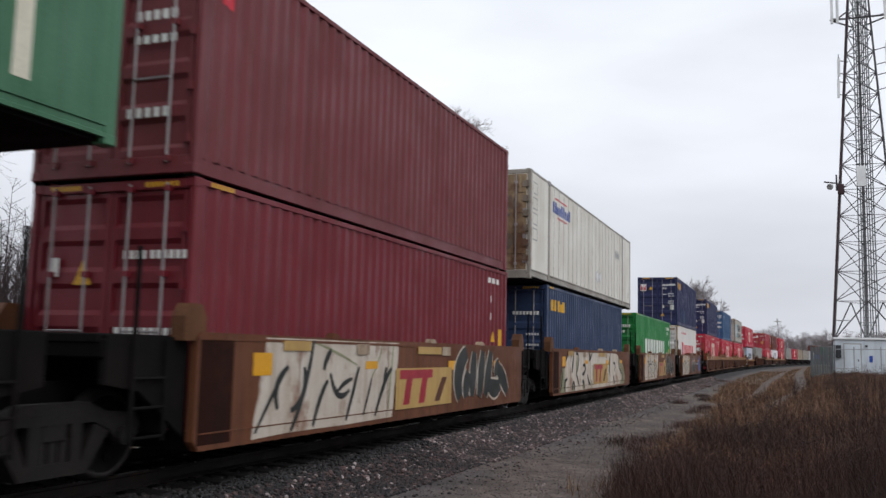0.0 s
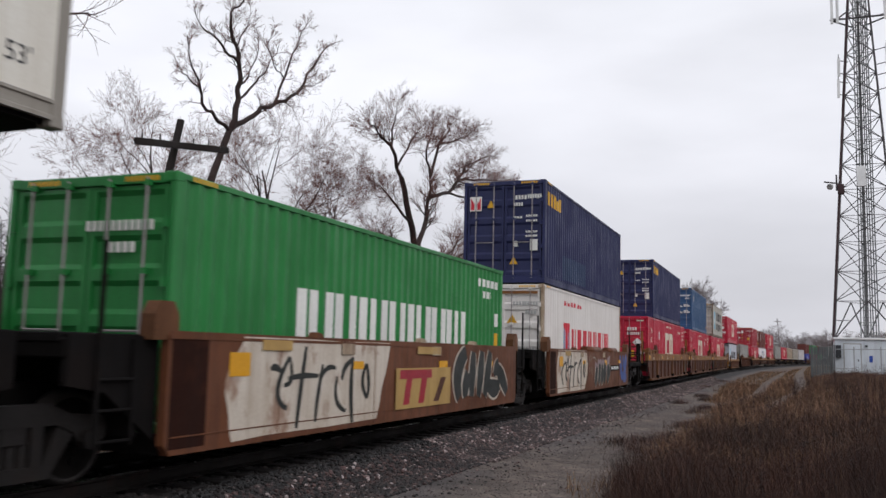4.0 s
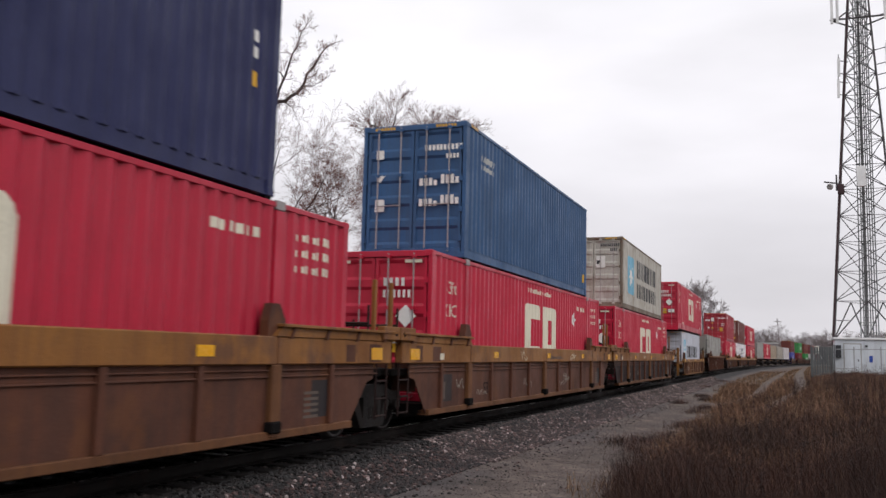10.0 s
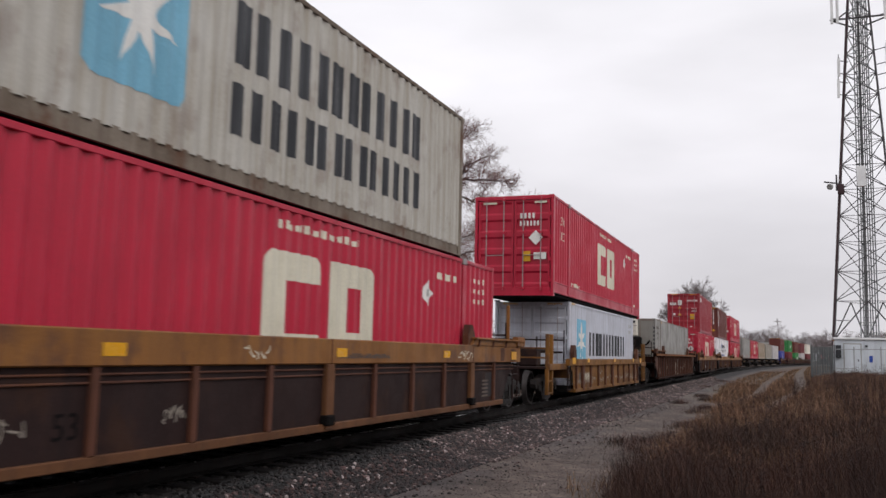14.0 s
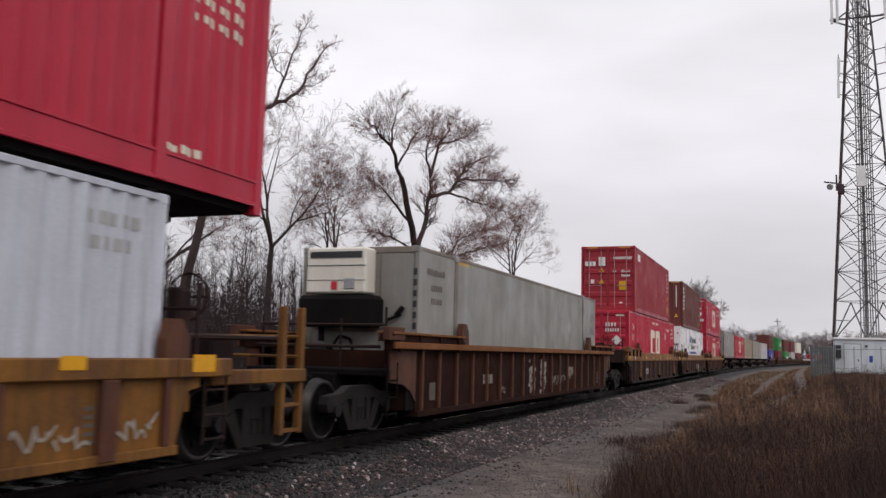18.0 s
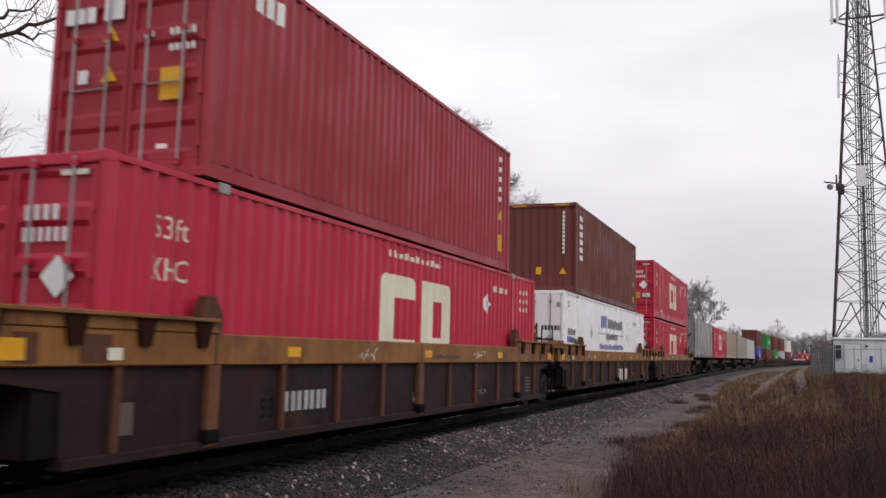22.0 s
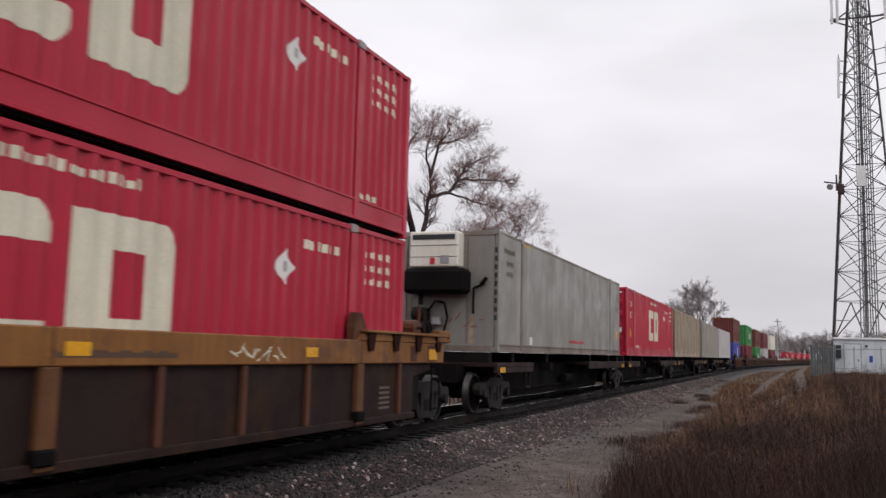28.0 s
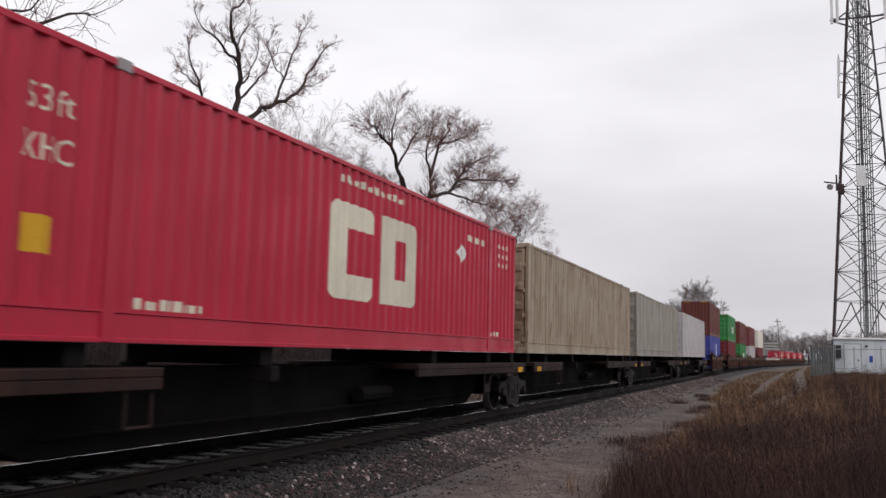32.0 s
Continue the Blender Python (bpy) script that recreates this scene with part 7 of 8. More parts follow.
    if brake:
        yb = -half - 1.0
        part("brake_wheel", tubes(*[((0.7 + 0.28 * math.cos(a), yb, 2.35 + 0.28 * math.sin(a)), (0.7 + 0.28 * math.cos(a + 0.6), yb, 2.35 + 0.28 * math.sin(a + 0.6)), 0.014) for a in np.arange(0, 6.28, 0.5236)], ((0.42, yb, 2.35), (0.98, yb, 2.35), 0.012), ((0.7, yb, 2.07), (0.7, yb, 2.63), 0.012)), "rust_brown", car, "rusty hand-brake wheel")
    return on_train(car, s)


def spine_car(s, truck_near=True, truck_far=False, half=9.0, near_y=9.0):
    car = thing("spine_car", "grimy dark spine car with low side brackets", "railway car", "spine cars of the train")
    key = ("spine", half)
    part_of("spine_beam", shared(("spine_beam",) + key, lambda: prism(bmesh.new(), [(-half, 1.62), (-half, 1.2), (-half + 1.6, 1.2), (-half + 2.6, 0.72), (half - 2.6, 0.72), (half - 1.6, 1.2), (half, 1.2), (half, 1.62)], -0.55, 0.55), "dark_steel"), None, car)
    for en in (-1, 1):
        ya, yb = sorted((en * (half - 0.45), en * (half - (7.4 if en > 0 else 3.6))))
        part_of("end_deck", shared(("end_deck", en) + key, lambda: boxes((-1.36, 1.36, ya, yb, 1.56, 1.66), bevel=0.01), "rust_dark"), None, car, "brown end deck")
        for sx in (1.28, -1.36):
            part_of("deck_sill", shared(("deck_sill", en, sx) + key, lambda: boxes((sx, sx + 0.078, ya + 0.003, yb - 0.003, 1.43, 1.557), bevel=0.008), "rust_dark"), None, car)
        part_of("reflector", shared(("reflector", en) + key, lambda: boxes((1.36, 1.368, *sorted((en * (half - 0.7), en * (half - 1.1))), 1.44, 1.56)), "amber"), None, car, "amber reflector")
        for k in (0.75, 2.6, 6.0):
            y = en * (half - k)
            part_of("saddle", shared(("saddle", en, k) + key, lambda: boxes((-1.1, 1.1, y - 0.14, y + 0.14, 1.66, 1.90), (-1.24, -0.9, y - 0.1, y + 0.1, 1.45, 1.66), (0.9, 1.24, y - 0.1, y + 0.1, 1.45, 1.66), bevel=0.01), "under"), None, car, "container saddle")
        part_of("side_step", shared(("side_step", en) + key, lambda: tubes(((1.3, en * (half - 3.5), 1.5), (1.3, en * (half - 3.5), 1.05), 0.02), ((1.3, en * (half - 3.1), 1.5), (1.3, en * (half - 3.1), 1.05), 0.02), ((1.3, en * (half - 3.5), 1.05), (1.3, en * (half - 3.1), 1.05), 0.02)), "rust_dark"), None, car)
    part_of("brake_gear", shared(("brake_gear",) + key, lambda: tubes(((-0.75, -2.0, 1.1), (-0.75, 1.2, 1.1), 0.16), ((0.75, 0.4, 1.15), (0.75, 1.6, 1.15), 0.13), ((0.66, -half + 2.6, 0.95), (0.66, half - 2.6, 0.95), 0.025), n=8), "dark_steel"), None, car, "air tank and brake rods")
    if truck_near:
        add_truck(car, -near_y)
    if truck_far:
        add_truck(car, half)
    return on_train(car, s)


def placed_cars():
    smooth_well(-129.4, "looped")
    smooth_well(-113.3, "slashes", (-1.1, 1.52))
    smooth_well(-97.35, "blocks", (-0.95, 1.55))
    smooth_well(-81.4, "looped", (-0.6, 1.95))
    smooth_well(-65.3, "round", truck_far=True, caps=((-1.6, 0.85), (2.0, 3.9)), number=(2.45, 4.15))
    ribbed_well(-43.75, "rust_brown", "ochre", brake=True)
    ribbed_well(-24.1, "rust_brown", "ochre", fig="53", chalk=7)
    ribbed_well(-4.5, "rust_dark", "ochre", truck_far=True, fig="53", coupled=True)
    ribbed_well(17.5, "yellow_car", "yellow_car", truck_far=True, half=7.1, low=6.2, step=1.28, end_y=8.3, coupled=True, long_far=1.95, long_near=1.9, t0=1.55, lip=1.76, lips=False, label="yellow ribbed well car with worn paint", chalk=3, plates=((-4.4, 3, 0.24, 0.22, 1.2, "mark_cream", "pale number bar"), (0.1, 2, 0.2, 0.42, 1.3, "mark_dark", "dark stencil bar")))
    ribbed_well(38.95, "rusted", "rusted", truck_far=True, half=9.9, low=8.65, step=0.95, end_y=10.1, coupled=True, square=True, label="heavily rusted brown ribbed well car", t0=1.89, chalk=7, plates=((-4.6, 3, 0.18, 0.2, 1.32, "chalk", "pale stencil bar"), (3.5, 3, 0.3, 0.26, 1.4, "chalk", "pale stencil bar")))
    ribbed_well(61.9, "rust_dark", "ochre", brake=True, fig="53", square=True, plates=((-4.0, 4, 0.26, 0.26, 1.2, "mark_grey", "grey number bar"),))
    ribbed_well(81.6, "rust_dark", "ochre", fig="53", b0=0.86, square=True, plates=((1.42, 3, 0.55, 0.42, 1.17, "mark_white", "white block lettering bar"),))
    ribbed_well(101.2, "rust_dark", "ochre", truck_far=True, fig="53", square=True)
    for k, s in enumerate((123.0, 141.0, 159.0, 177.0, 195.3)):
        spine_car(s, truck_far=k == 4, near_y=7.7 if k == 0 else 9.5)
    ribbed_well(215.3, "rust_dark", "rust_dark", half=6.9, low=6.2, end_y=8.0, truck_far=True, label="dark brown well car")
    for s in (239.5, 259.4, 279.2, 299.0):
        ribbed_well(s, "rust_dark", "rust_dark", label="dark brown well car", truck_far=s > 298)
    for s in (318.8, 338.5):
        ribbed_well(s, "rust_dark", "pale_grey", label="empty well car with pale top sill", truck_far=True)
    for s in (357.0, 376.0, 395.0, 414.0):
        ribbed_well(s, "rust_dark", "rust_dark", label="dark brown well car")


placed_cars()


# ---- trees ----
FINE = [0.006]


def grow(bm, tw, rnd, p, d, r, length, level, depth, spread_a, up, leaf=None, sides=6, gnarl=0.18):
    """A limb of bent segments that splits into thinner ones."""
    segs = 5 if level < 2 else 3
    q, dd, rr = Vector(p), Vector(d).normalized(), r
    pts = [(q.copy(), rr)]
    for i in range(segs):
        dd = (dd + Vector((rnd.uniform(-1, 1), rnd.uniform(-1, 1), rnd.uniform(-0.7, 0.9) + up)) * gnarl).normalized()
        q = q + dd * length / segs
        rr = max(r * (1 - 0.62 * (i + 1) / segs), FINE[0])
        pts.append((q.copy(), rr))
    target = bm if r > 0.035 else tw
    for (a, ra), (b, rb) in zip(pts, pts[1:]):
        tube(target, a, b, ra, rb, sides if r > 0.06 else 3, False)
    if level >= depth:
        if leaf is not None:
            for _ in range(leaf[1]):
                a, _r = rnd.choice(pts[1:])
                o = a + Vector((rnd.uniform(-1, 1), rnd.uniform(-1, 1), rnd.uniform(-1, 1))) * 0.07
                s = rnd.uniform(0.012, 0.027)
                u = Vector((rnd.uniform(-1, 1), rnd.uniform(-1, 1), rnd.uniform(-1, 1))).normalized()
                v = u.orthogonal()
                leaf[0].faces.new([leaf[0].verts.new(o + u * s), leaf[0].verts.new(o + v * s), leaf[0].verts.new(o - u * s), leaf[0].verts.new(o - v * s)])
        return
    kids = rnd.randint(4, 5) if level < 1 else rnd.randint(3, 5)
    for k in range(kids):
        f = 0.35 + 0.62 * (k + rnd.random()) / kids
        idx = min(segs - 1, int(f * segs))
        a = pts[idx][0].lerp(pts[idx + 1][0], f * segs - idx)
        ra = pts[idx][1]
        ax = dd.orthogonal().normalized()
        ax.rotate(Matrix.Rotation(rnd.uniform(0, 6.283), 3, dd))
        nd = dd.copy()
        nd.rotate(Matrix.Rotation(radians(rnd.uniform(0.6, 1.2) * spread_a), 3, ax))
        grow(bm, tw, rnd, a, nd, ra * rnd.uniform(0.45, 0.68), length * rnd.uniform(0.5, 0.72), level + 1, depth, spread_a, up, leaf, sides, gnarl)


def bare_tree(label, x, y, limbs, seed, trunk_r, trunk_top, spread_a=38, depth=4, up=0.12, leaves=0, gnarl=0.18, far=False):
    """limbs: (sideways, along, up) direction, length, thickness for each main limb from the fork at trunk_top."""
    rnd = random.Random(seed)
    t = thing("tree", label, "tree", "bare trees beyond the line")
    t.location = (x, y, ground_z(x, y) - 0.1)
    tr, tw = bmesh.new(), bmesh.new()
    lv = (bmesh.new(), leaves) if leaves else None
    top = Vector(trunk_top)
    prev, n = Vector((0, 0, 0)), 6
    for i in range(1, n + 1):
        f = i / n
        q = top * f + Vector((rnd.uniform(-1, 1), rnd.uniform(-1, 1), 0)) * 0.08 * top.length / 6 * (i < n)
        tube(tr, prev, q, trunk_r * (1.25 - 0.5 * (i - 1) / n), trunk_r * (1.25 - 0.5 * f), 9, False)
        prev = q
    for d, ln, r in limbs:
        grow(tr, tw, rnd, prev, d, r, ln, 0, depth, spread_a, up, lv, 6, gnarl)
    for f in tr.faces:
        f.smooth = True
    # far trees get the paler wood colour that stands in for haze
    part("trunk", tr, "hazed_wood" if far else "bark", t, "grey-brown trunk and limbs")
    part("crown", tw, "hazed_wood" if far else "twig", t, "fine bare twigs")
    if lv:
        part("dry_leaves", lv[0], "dead_leaf", t, "few dry leaves left")
    return t


def limbed_tree(label, x, y, limbs, seed, twig_len, gap, depth, leaves=0, spread_a=42, tall=1.0, slim=1.0):
    """limbs: thickness and a bent guide in (along, up) for each main limb; the twigs grow by chance."""
    rnd = random.Random(seed)
    t = thing("tree", label, "tree", "bare trees beyond the line")
    t.location = (x, y, ground_z(x, y) - 0.1)
    tr, tw = bmesh.new(), bmesh.new()
    lv = (bmesh.new(), leaves) if leaves else None
    joints = []
    for n, (thick, guide) in enumerate((w * slim, [(a, b * tall) for a, b in g]) for w, g in limbs):
        away, pts = rnd.uniform(-0.12, 0.12) if n else 0.0, []
        # a limb springs from the nearest point of those before it
        start = Vector((0, *guide[0]))
        near = min(joints, key=lambda j: (j.y - start.y) ** 2 + (j.z - start.z) ** 2) if joints else start
        base_x = near.x
        for k, (a, b) in enumerate(guide):
            pts.append(Vector((base_x + away * k * 0.9, a, b)))
        fine = []
        for p, q in zip(pts, pts[1:]):
            for i in range(3):
                fine.append(p.lerp(q, i / 3) + Vector((rnd.uniform(-1, 1), rnd.uniform(-1, 1), rnd.uniform(-1, 1))) * (0.10 if n else 0.05) * (i > 0))
        fine.append(pts[-1])
        if joints:
            fine[0] = near.lerp(start + Vector((base_x, 0, 0)), 0.3)
        joints += [p.lerp(q, g / 4) for p, q in zip(fine, fine[1:]) for g in range(4)] + [fine[-1]]
        m = len(fine) - 1
        for i in range(m):
            tap = (1.0, 0.62) if n == 0 else (1.0, 0.16)
            r0 = thick * (tap[0] + (tap[1] - tap[0]) * i / m)
            r1 = thick * (tap[0] + (tap[1] - tap[0]) * (i + 1) / m)
            tube(tr, fine[i], fine[i + 1], r0, r1, 8, False)
        if n == 0:
            continue
        total = sum((q - p).length for p, q in zip(fine, fine[1:]))
        for k in range(max(3, int(total / gap))):
            f = 0.22 + 0.78 * (k + rnd.random()) / max(3, int(total / gap))
            i = min(m - 1, int(f * m))
            p = fine[i].lerp(fine[i + 1], f * m - i)
            d = (fine[i + 1] - fine[i]).normalized()
            ax = d.orthogonal().normalized()
            ax.rotate(Matrix.Rotation(rnd.uniform(0, 6.283), 3, d))
            d.rotate(Matrix.Rotation(radians(rnd.uniform(0.6, 1.3) * spread_a), 3, ax))
            grow(tr, tw, rnd, p, d, max(0.016, thick * 0.34 * (1.15 - f)), twig_len * rnd.uniform(0.6, 1.25) * (1.15 - 0.4 * f), 1, depth, 36, 0.16, lv, 5, 0.15)
    for f in tr.faces:
        f.smooth = True
    part("trunk", tr, "bark", t, "grey-brown trunk and limbs")
    part("crown", tw, "twig", t, "fine bare twigs")
    if lv:
        part("dry_leaves", lv[0], "dead_leaf", t, "few dry leaves left")
    return t


limbed_tree("tall bare forked tree with a leaning trunk", -26.0, 33.5, [
    (0.30, [(-0.6, 0.0), (0.0, 3.2), (1.0, 6.4), (2.0, 9.9), (3.2, 12.5)]),
    (0.19, [(3.2, 12.5), (4.9, 13.6), (6.1, 14.5), (8.7, 15.6), (10.5, 16.9), (11.7, 18.4), (12.8, 19.7), (14.7, 21.1)]),
    (0.05, [(10.5, 16.9), (12.3, 17.7), (13.9, 18.7)]),
    (0.10, [(7.5, 15.1), (8.3, 16.6), (9.1, 18.1), (10.1, 19.8), (11.1, 21.3)]),
    (0.05, [(8.4, 16.9), (7.2, 17.2), (6.4, 17.9), (6.6, 18.9)]),
    (0.20, [(3.3, 12.7), (3.8, 14.3), (3.7, 15.8), (3.3, 16.9), (2.6, 17.8), (2.7, 18.7), (3.8, 19.8)]),
    (0.08, [(3.8, 14.8), (4.7, 15.8), (5.4, 17.0), (5.6, 18.5)]),
    (0.10, [(3.5, 16.1), (2.2, 16.3), (1.2, 16.7), (0.1, 16.8), (-0.6, 17.5)]),
    (0.09, [(4.0, 14.4), (5.3, 15.7), (6.2, 16.7), (7.2, 18.4)]),
    (0.06, [(3.3, 16.9), (4.0, 18.0), (4.8, 19.4)]),
    (0.13, [(3.2, 12.5), (2.0, 12.9), (0.9, 13.3), (0.6, 14.3), (-0.1, 15.0), (-0.5, 16.2)]),
    (0.06, [(0.6, 14.0), (-0.4, 14.3), (-1.4, 14.5)])], 21, 0.75, 0.34, 3, 1, 30, 1.0, 0.82)
limbed_tree("broad bare tree with a dense twiggy crown", -24.0, 58.9, [
    (0.36, [(0.8, 0.0), (-1.2, 5.8), (-2.4, 8.8), (-3.8, 11.2), (-5.3, 13.7)]),
    (0.16, [(-5.3, 13.7), (-7.0, 15.6), (-8.4, 15.9), (-9.2, 16.4), (-10.0, 16.5)]),
    (0.09, [(-7.0, 15.6), (-6.6, 17.3), (-6.4, 18.8)]),
    (0.10, [(-6.0, 14.2), (-3.6, 16.8), (-1.7, 18.5)]),
    (0.26, [(-2.4, 8.8), (-0.5, 11.5), (0.2, 13.4), (0.7, 15.1)]),
    (0.15, [(0.7, 15.1), (2.3, 17.8), (4.2, 19.2), (5.4, 20.6)]),
    (0.12, [(0.6, 15.0), (-0.2, 16.8), (0.8, 18.4), (1.6, 19.8)]),
    (0.10, [(2.4, 18.0), (6.0, 19.1), (8.6, 20.2), (10.0, 20.9)]),
    (0.19, [(0.2, 13.4), (4.3, 14.4), (6.6, 15.9), (7.9, 17.2), (11.8, 18.8), (15.6, 19.9)]),
    (0.13, [(6.6, 15.9), (12.2, 17.0), (17.6, 18.0), (21.5, 18.4)]),
    (0.12, [(4.3, 14.4), (9.5, 14.6), (14.6, 14.9), (18.5, 15.2)]),
    (0.15, [(-1.6, 6.6), (2.4, 8.5), (7.4, 9.9), (13.4, 11.2), (18.5, 12.3)]),
    (0.11, [(2.4, 8.5), (5.6, 10.6), (10.0, 12.0), (15.4, 13.3)]),
    (0.12, [(-3.7, 10.8), (-6.7, 11.8), (-8.6, 12.4), (-10.0, 12.4)]),
    (0.10, [(-2.7, 8.8), (-5.7, 9.3), (-8.2, 9.5), (-9.6, 9.3)])], 22, 1.3, 0.16, 3, 2, 38, 0.97, 0.85)
bare_tree("bare tree with a hazy crown of fine twigs", -34.0, 42.0, [((0.1, -0.6, 0.8), 5.4, 0.15), ((-0.2, 0.1, 1.0), 6.2, 0.15), ((0.2, 0.7, 0.7), 4.8, 0.13)], 23, 0.2, (0.2, -1.0, 5.8), 42, 5, 0.08, 3)
bare_tree("bare tree with a hazy crown of fine twigs", -33.0, 52.0, [((0.1, -0.8, 0.8), 5.4, 0.14), ((-0.2, 0.2, 1.0), 6.2, 0.14), ((0.2, 0.7, 0.8), 5.6, 0.12)], 24, 0.22, (0.0, 0.2, 8.6), 42, 5, 0.08, 3)
bare_tree("bare tree with a hazy crown of fine twigs", -32.0, 59.0, [((0.1, -0.5, 0.9), 5.2, 0.13), ((-0.2, 0.5, 0.9), 5.0, 0.13), ((0.2, 0.0, 1.0), 5.4, 0.12)], 30, 0.2, (0.0, 0.2, 7.2), 42, 5, 0.08, 3)
bare_tree("bare tree with a hazy crown of fine twigs", -29.0, 96.5, [((0.1, -0.6, 0.8), 6.0, 0.15), ((-0.2, 0.5, 0.9), 6.0, 0.15), ((0.2, 0.0, 1.0), 6.4, 0.14)], 25, 0.24, (0.0, 0.2, 8.8), 42, 5, 0.08, 4)
limbed_tree("dark bare tree reaching over from the side", -19.0, 14.3, [(0.26, [(0.0, 0.0), (0.3, 5.0), (0.6, 8.4)]), (0.085, [(0.6, 8.4), (1.6, 9.4), (2.6, 10.1), (3.5, 10.7), (4.5, 11.3), (5.1, 11.5)]), (0.07, [(1.0, 8.9), (1.9, 10.2), (2.9, 10.8), (3.8, 11.6)]), (0.055, [(2.6, 10.1), (3.2, 10.1), (3.8, 10.6)])], 26, 1.1, 0.4, 2)
bare_tree("pale bare tree behind the thicket", -40.0, 27.0, [((0.1, 0.6, 1.0), 5.6, 0.11), ((0.0, -0.2, 1.0), 5.4, 0.11), ((0.3, 0.8, 0.5), 5.0, 0.09)], 27, 0.16, (0.0, 0.5, 6.4), 40, 4, 0.1, 2)
FINE[0] = 0.013
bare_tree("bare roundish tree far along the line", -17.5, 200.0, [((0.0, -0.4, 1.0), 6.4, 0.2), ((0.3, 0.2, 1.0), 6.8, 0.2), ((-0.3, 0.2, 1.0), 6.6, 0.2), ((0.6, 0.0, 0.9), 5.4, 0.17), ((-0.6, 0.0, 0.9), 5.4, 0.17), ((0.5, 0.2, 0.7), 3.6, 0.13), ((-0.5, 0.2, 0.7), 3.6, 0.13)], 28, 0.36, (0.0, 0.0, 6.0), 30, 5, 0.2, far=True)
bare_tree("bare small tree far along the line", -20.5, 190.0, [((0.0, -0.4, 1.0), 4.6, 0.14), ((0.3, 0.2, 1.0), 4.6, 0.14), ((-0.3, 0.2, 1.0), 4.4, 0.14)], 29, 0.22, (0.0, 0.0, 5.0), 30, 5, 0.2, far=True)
FINE[0] = 0.016


def thicket(name, label, n, place, h0, h1, seed, twigs=22, width=1.0):
    """Many slim bare saplings as crossed ribbons of three sides."""
    rs = np.random.RandomState(seed)
    V, F = [], []

    def stick(a, b, r0, r1):
        k = len(V)
        d = b - a
        u = np.cross(d, (0.3, 0.5, 0.81))
        u /= np.linalg.norm(u) + 1e-9
        v = np.cross(d, u)
        v /= np.linalg.norm(v) + 1e-9
        for c, r in ((a, r0), (b, r1)):
            for an in (0, 2.094, 4.189):
                V.append(c + (u * math.cos(an) + v * math.sin(an)) * r)
        for i in range(3):
            j = (i + 1) % 3
            F.append((k + i, k + j, k + 3 + j, k + 3 + i))

    for _ in range(n):
        x, y = place(rs)
        z = ground_z(x, min(y, 329))
        h = h0 + (h1 - h0) * rs.rand() ** 1.3
        a = np.array((x, y, z))
        lean = np.array((rs.randn() * 0.09, rs.randn() * 0.09, 1.0)) * h
        stick(a, a + lean * 0.55, 0.035 * width * h / 6, 0.022 * width * h / 6)
        stick(a + lean * 0.55, a + lean, 0.022 * width * h / 6, 0.008 * width)
        for k in range(twigs):
            f = 0.22 + 0.78 * rs.rand()
            p = a + lean * f
            d = np.array((rs.randn(), rs.randn(), 0.5 + rs.rand() * 1.3))
            d *= h * (0.10 + 0.16 * rs.rand()) * (1.25 - 0.7 * f) / np.linalg.norm(d)
            stick(p, p + d, 0.011 * width, 0.006 * width)
            if k % 2:
                e = np.array((rs.randn(), rs.randn(), 0.5 + rs.rand()))
                stick(p + d * 0.6, p + d * 0.6 + e * h * 0.045, 0.008 * width, 0.005 * width)
    loose(name, np.array(V), np.array(F), "brush", label, "thicket")


thicket("thicket", "dense grey leafless scrub beyond the line", 2100, lambda r: (-22 - 24 * r.rand() ** 0.9, 7 + 46 * r.rand()), 2.4, 7.4, 5, 30, 1.0)
thicket("thicket", "low tangled leafless brush beyond the line", 2300, lambda r: (-19 - 18 * r.rand() ** 0.9, 6 + 44 * r.rand()), 0.9, 3.6, 15, 26, 1.0)
thicket("thicket", "dense grey leafless scrub farther along the line", 260, lambda r: (-22 - 22 * r.rand(), 80 + 130 * r.rand()), 3.0, 7.0, 6, 22, 1.5)


def distant_woods():
    rnd = random.Random(31)
    seeds = []
    for k in range(4):
        sp = rnd.uniform(0.5, 0.9)
        seeds.append(bare_tree("bare tree in the distant woods, paled for haze", 0.0, 400.0, [((sp, 0.3, 1.0), 6.0, 0.2), ((-sp, -0.2, 1.0), 6.0, 0.2), ((0.1, -sp, 1.1), 6.5, 0.2), ((0.2, sp, 0.9), 5.5, 0.18)], 40 + k, 0.3, (0.1, 0.1, 4.5), 36, 4, 0.2, far=True))
        tagged(seeds[-1], group="distant woods")
    spots = []
    for k in range(110):
        y = rnd.uniform(345, 470)
        x = -48 + 150 * (k + rnd.random()) / 110
        spots.append((x, y, rnd.uniform(0.55, 1.0)))
    for k, (x, y, sc) in enumerate(spots):
        t = seeds[k] if k < 4 else copy_thing(seeds[k % 4], pose(0, 0, 0))
        t.matrix_basis = pose(x, y, -0.1, 0, 0, rnd.uniform(0, 360)) @ Matrix.Diagonal((sc * 1.15, sc * 1.15, sc, 1))


distant_woods()
FINE[0] = 0.006
thicket("distant_scrub", "low grey scrub at the foot of the distant woods", 900, lambda r: (-40 + 110 * r.rand(), 335 + 70 * r.rand()), 1.5, 6.0, 8, 34, 2.6)


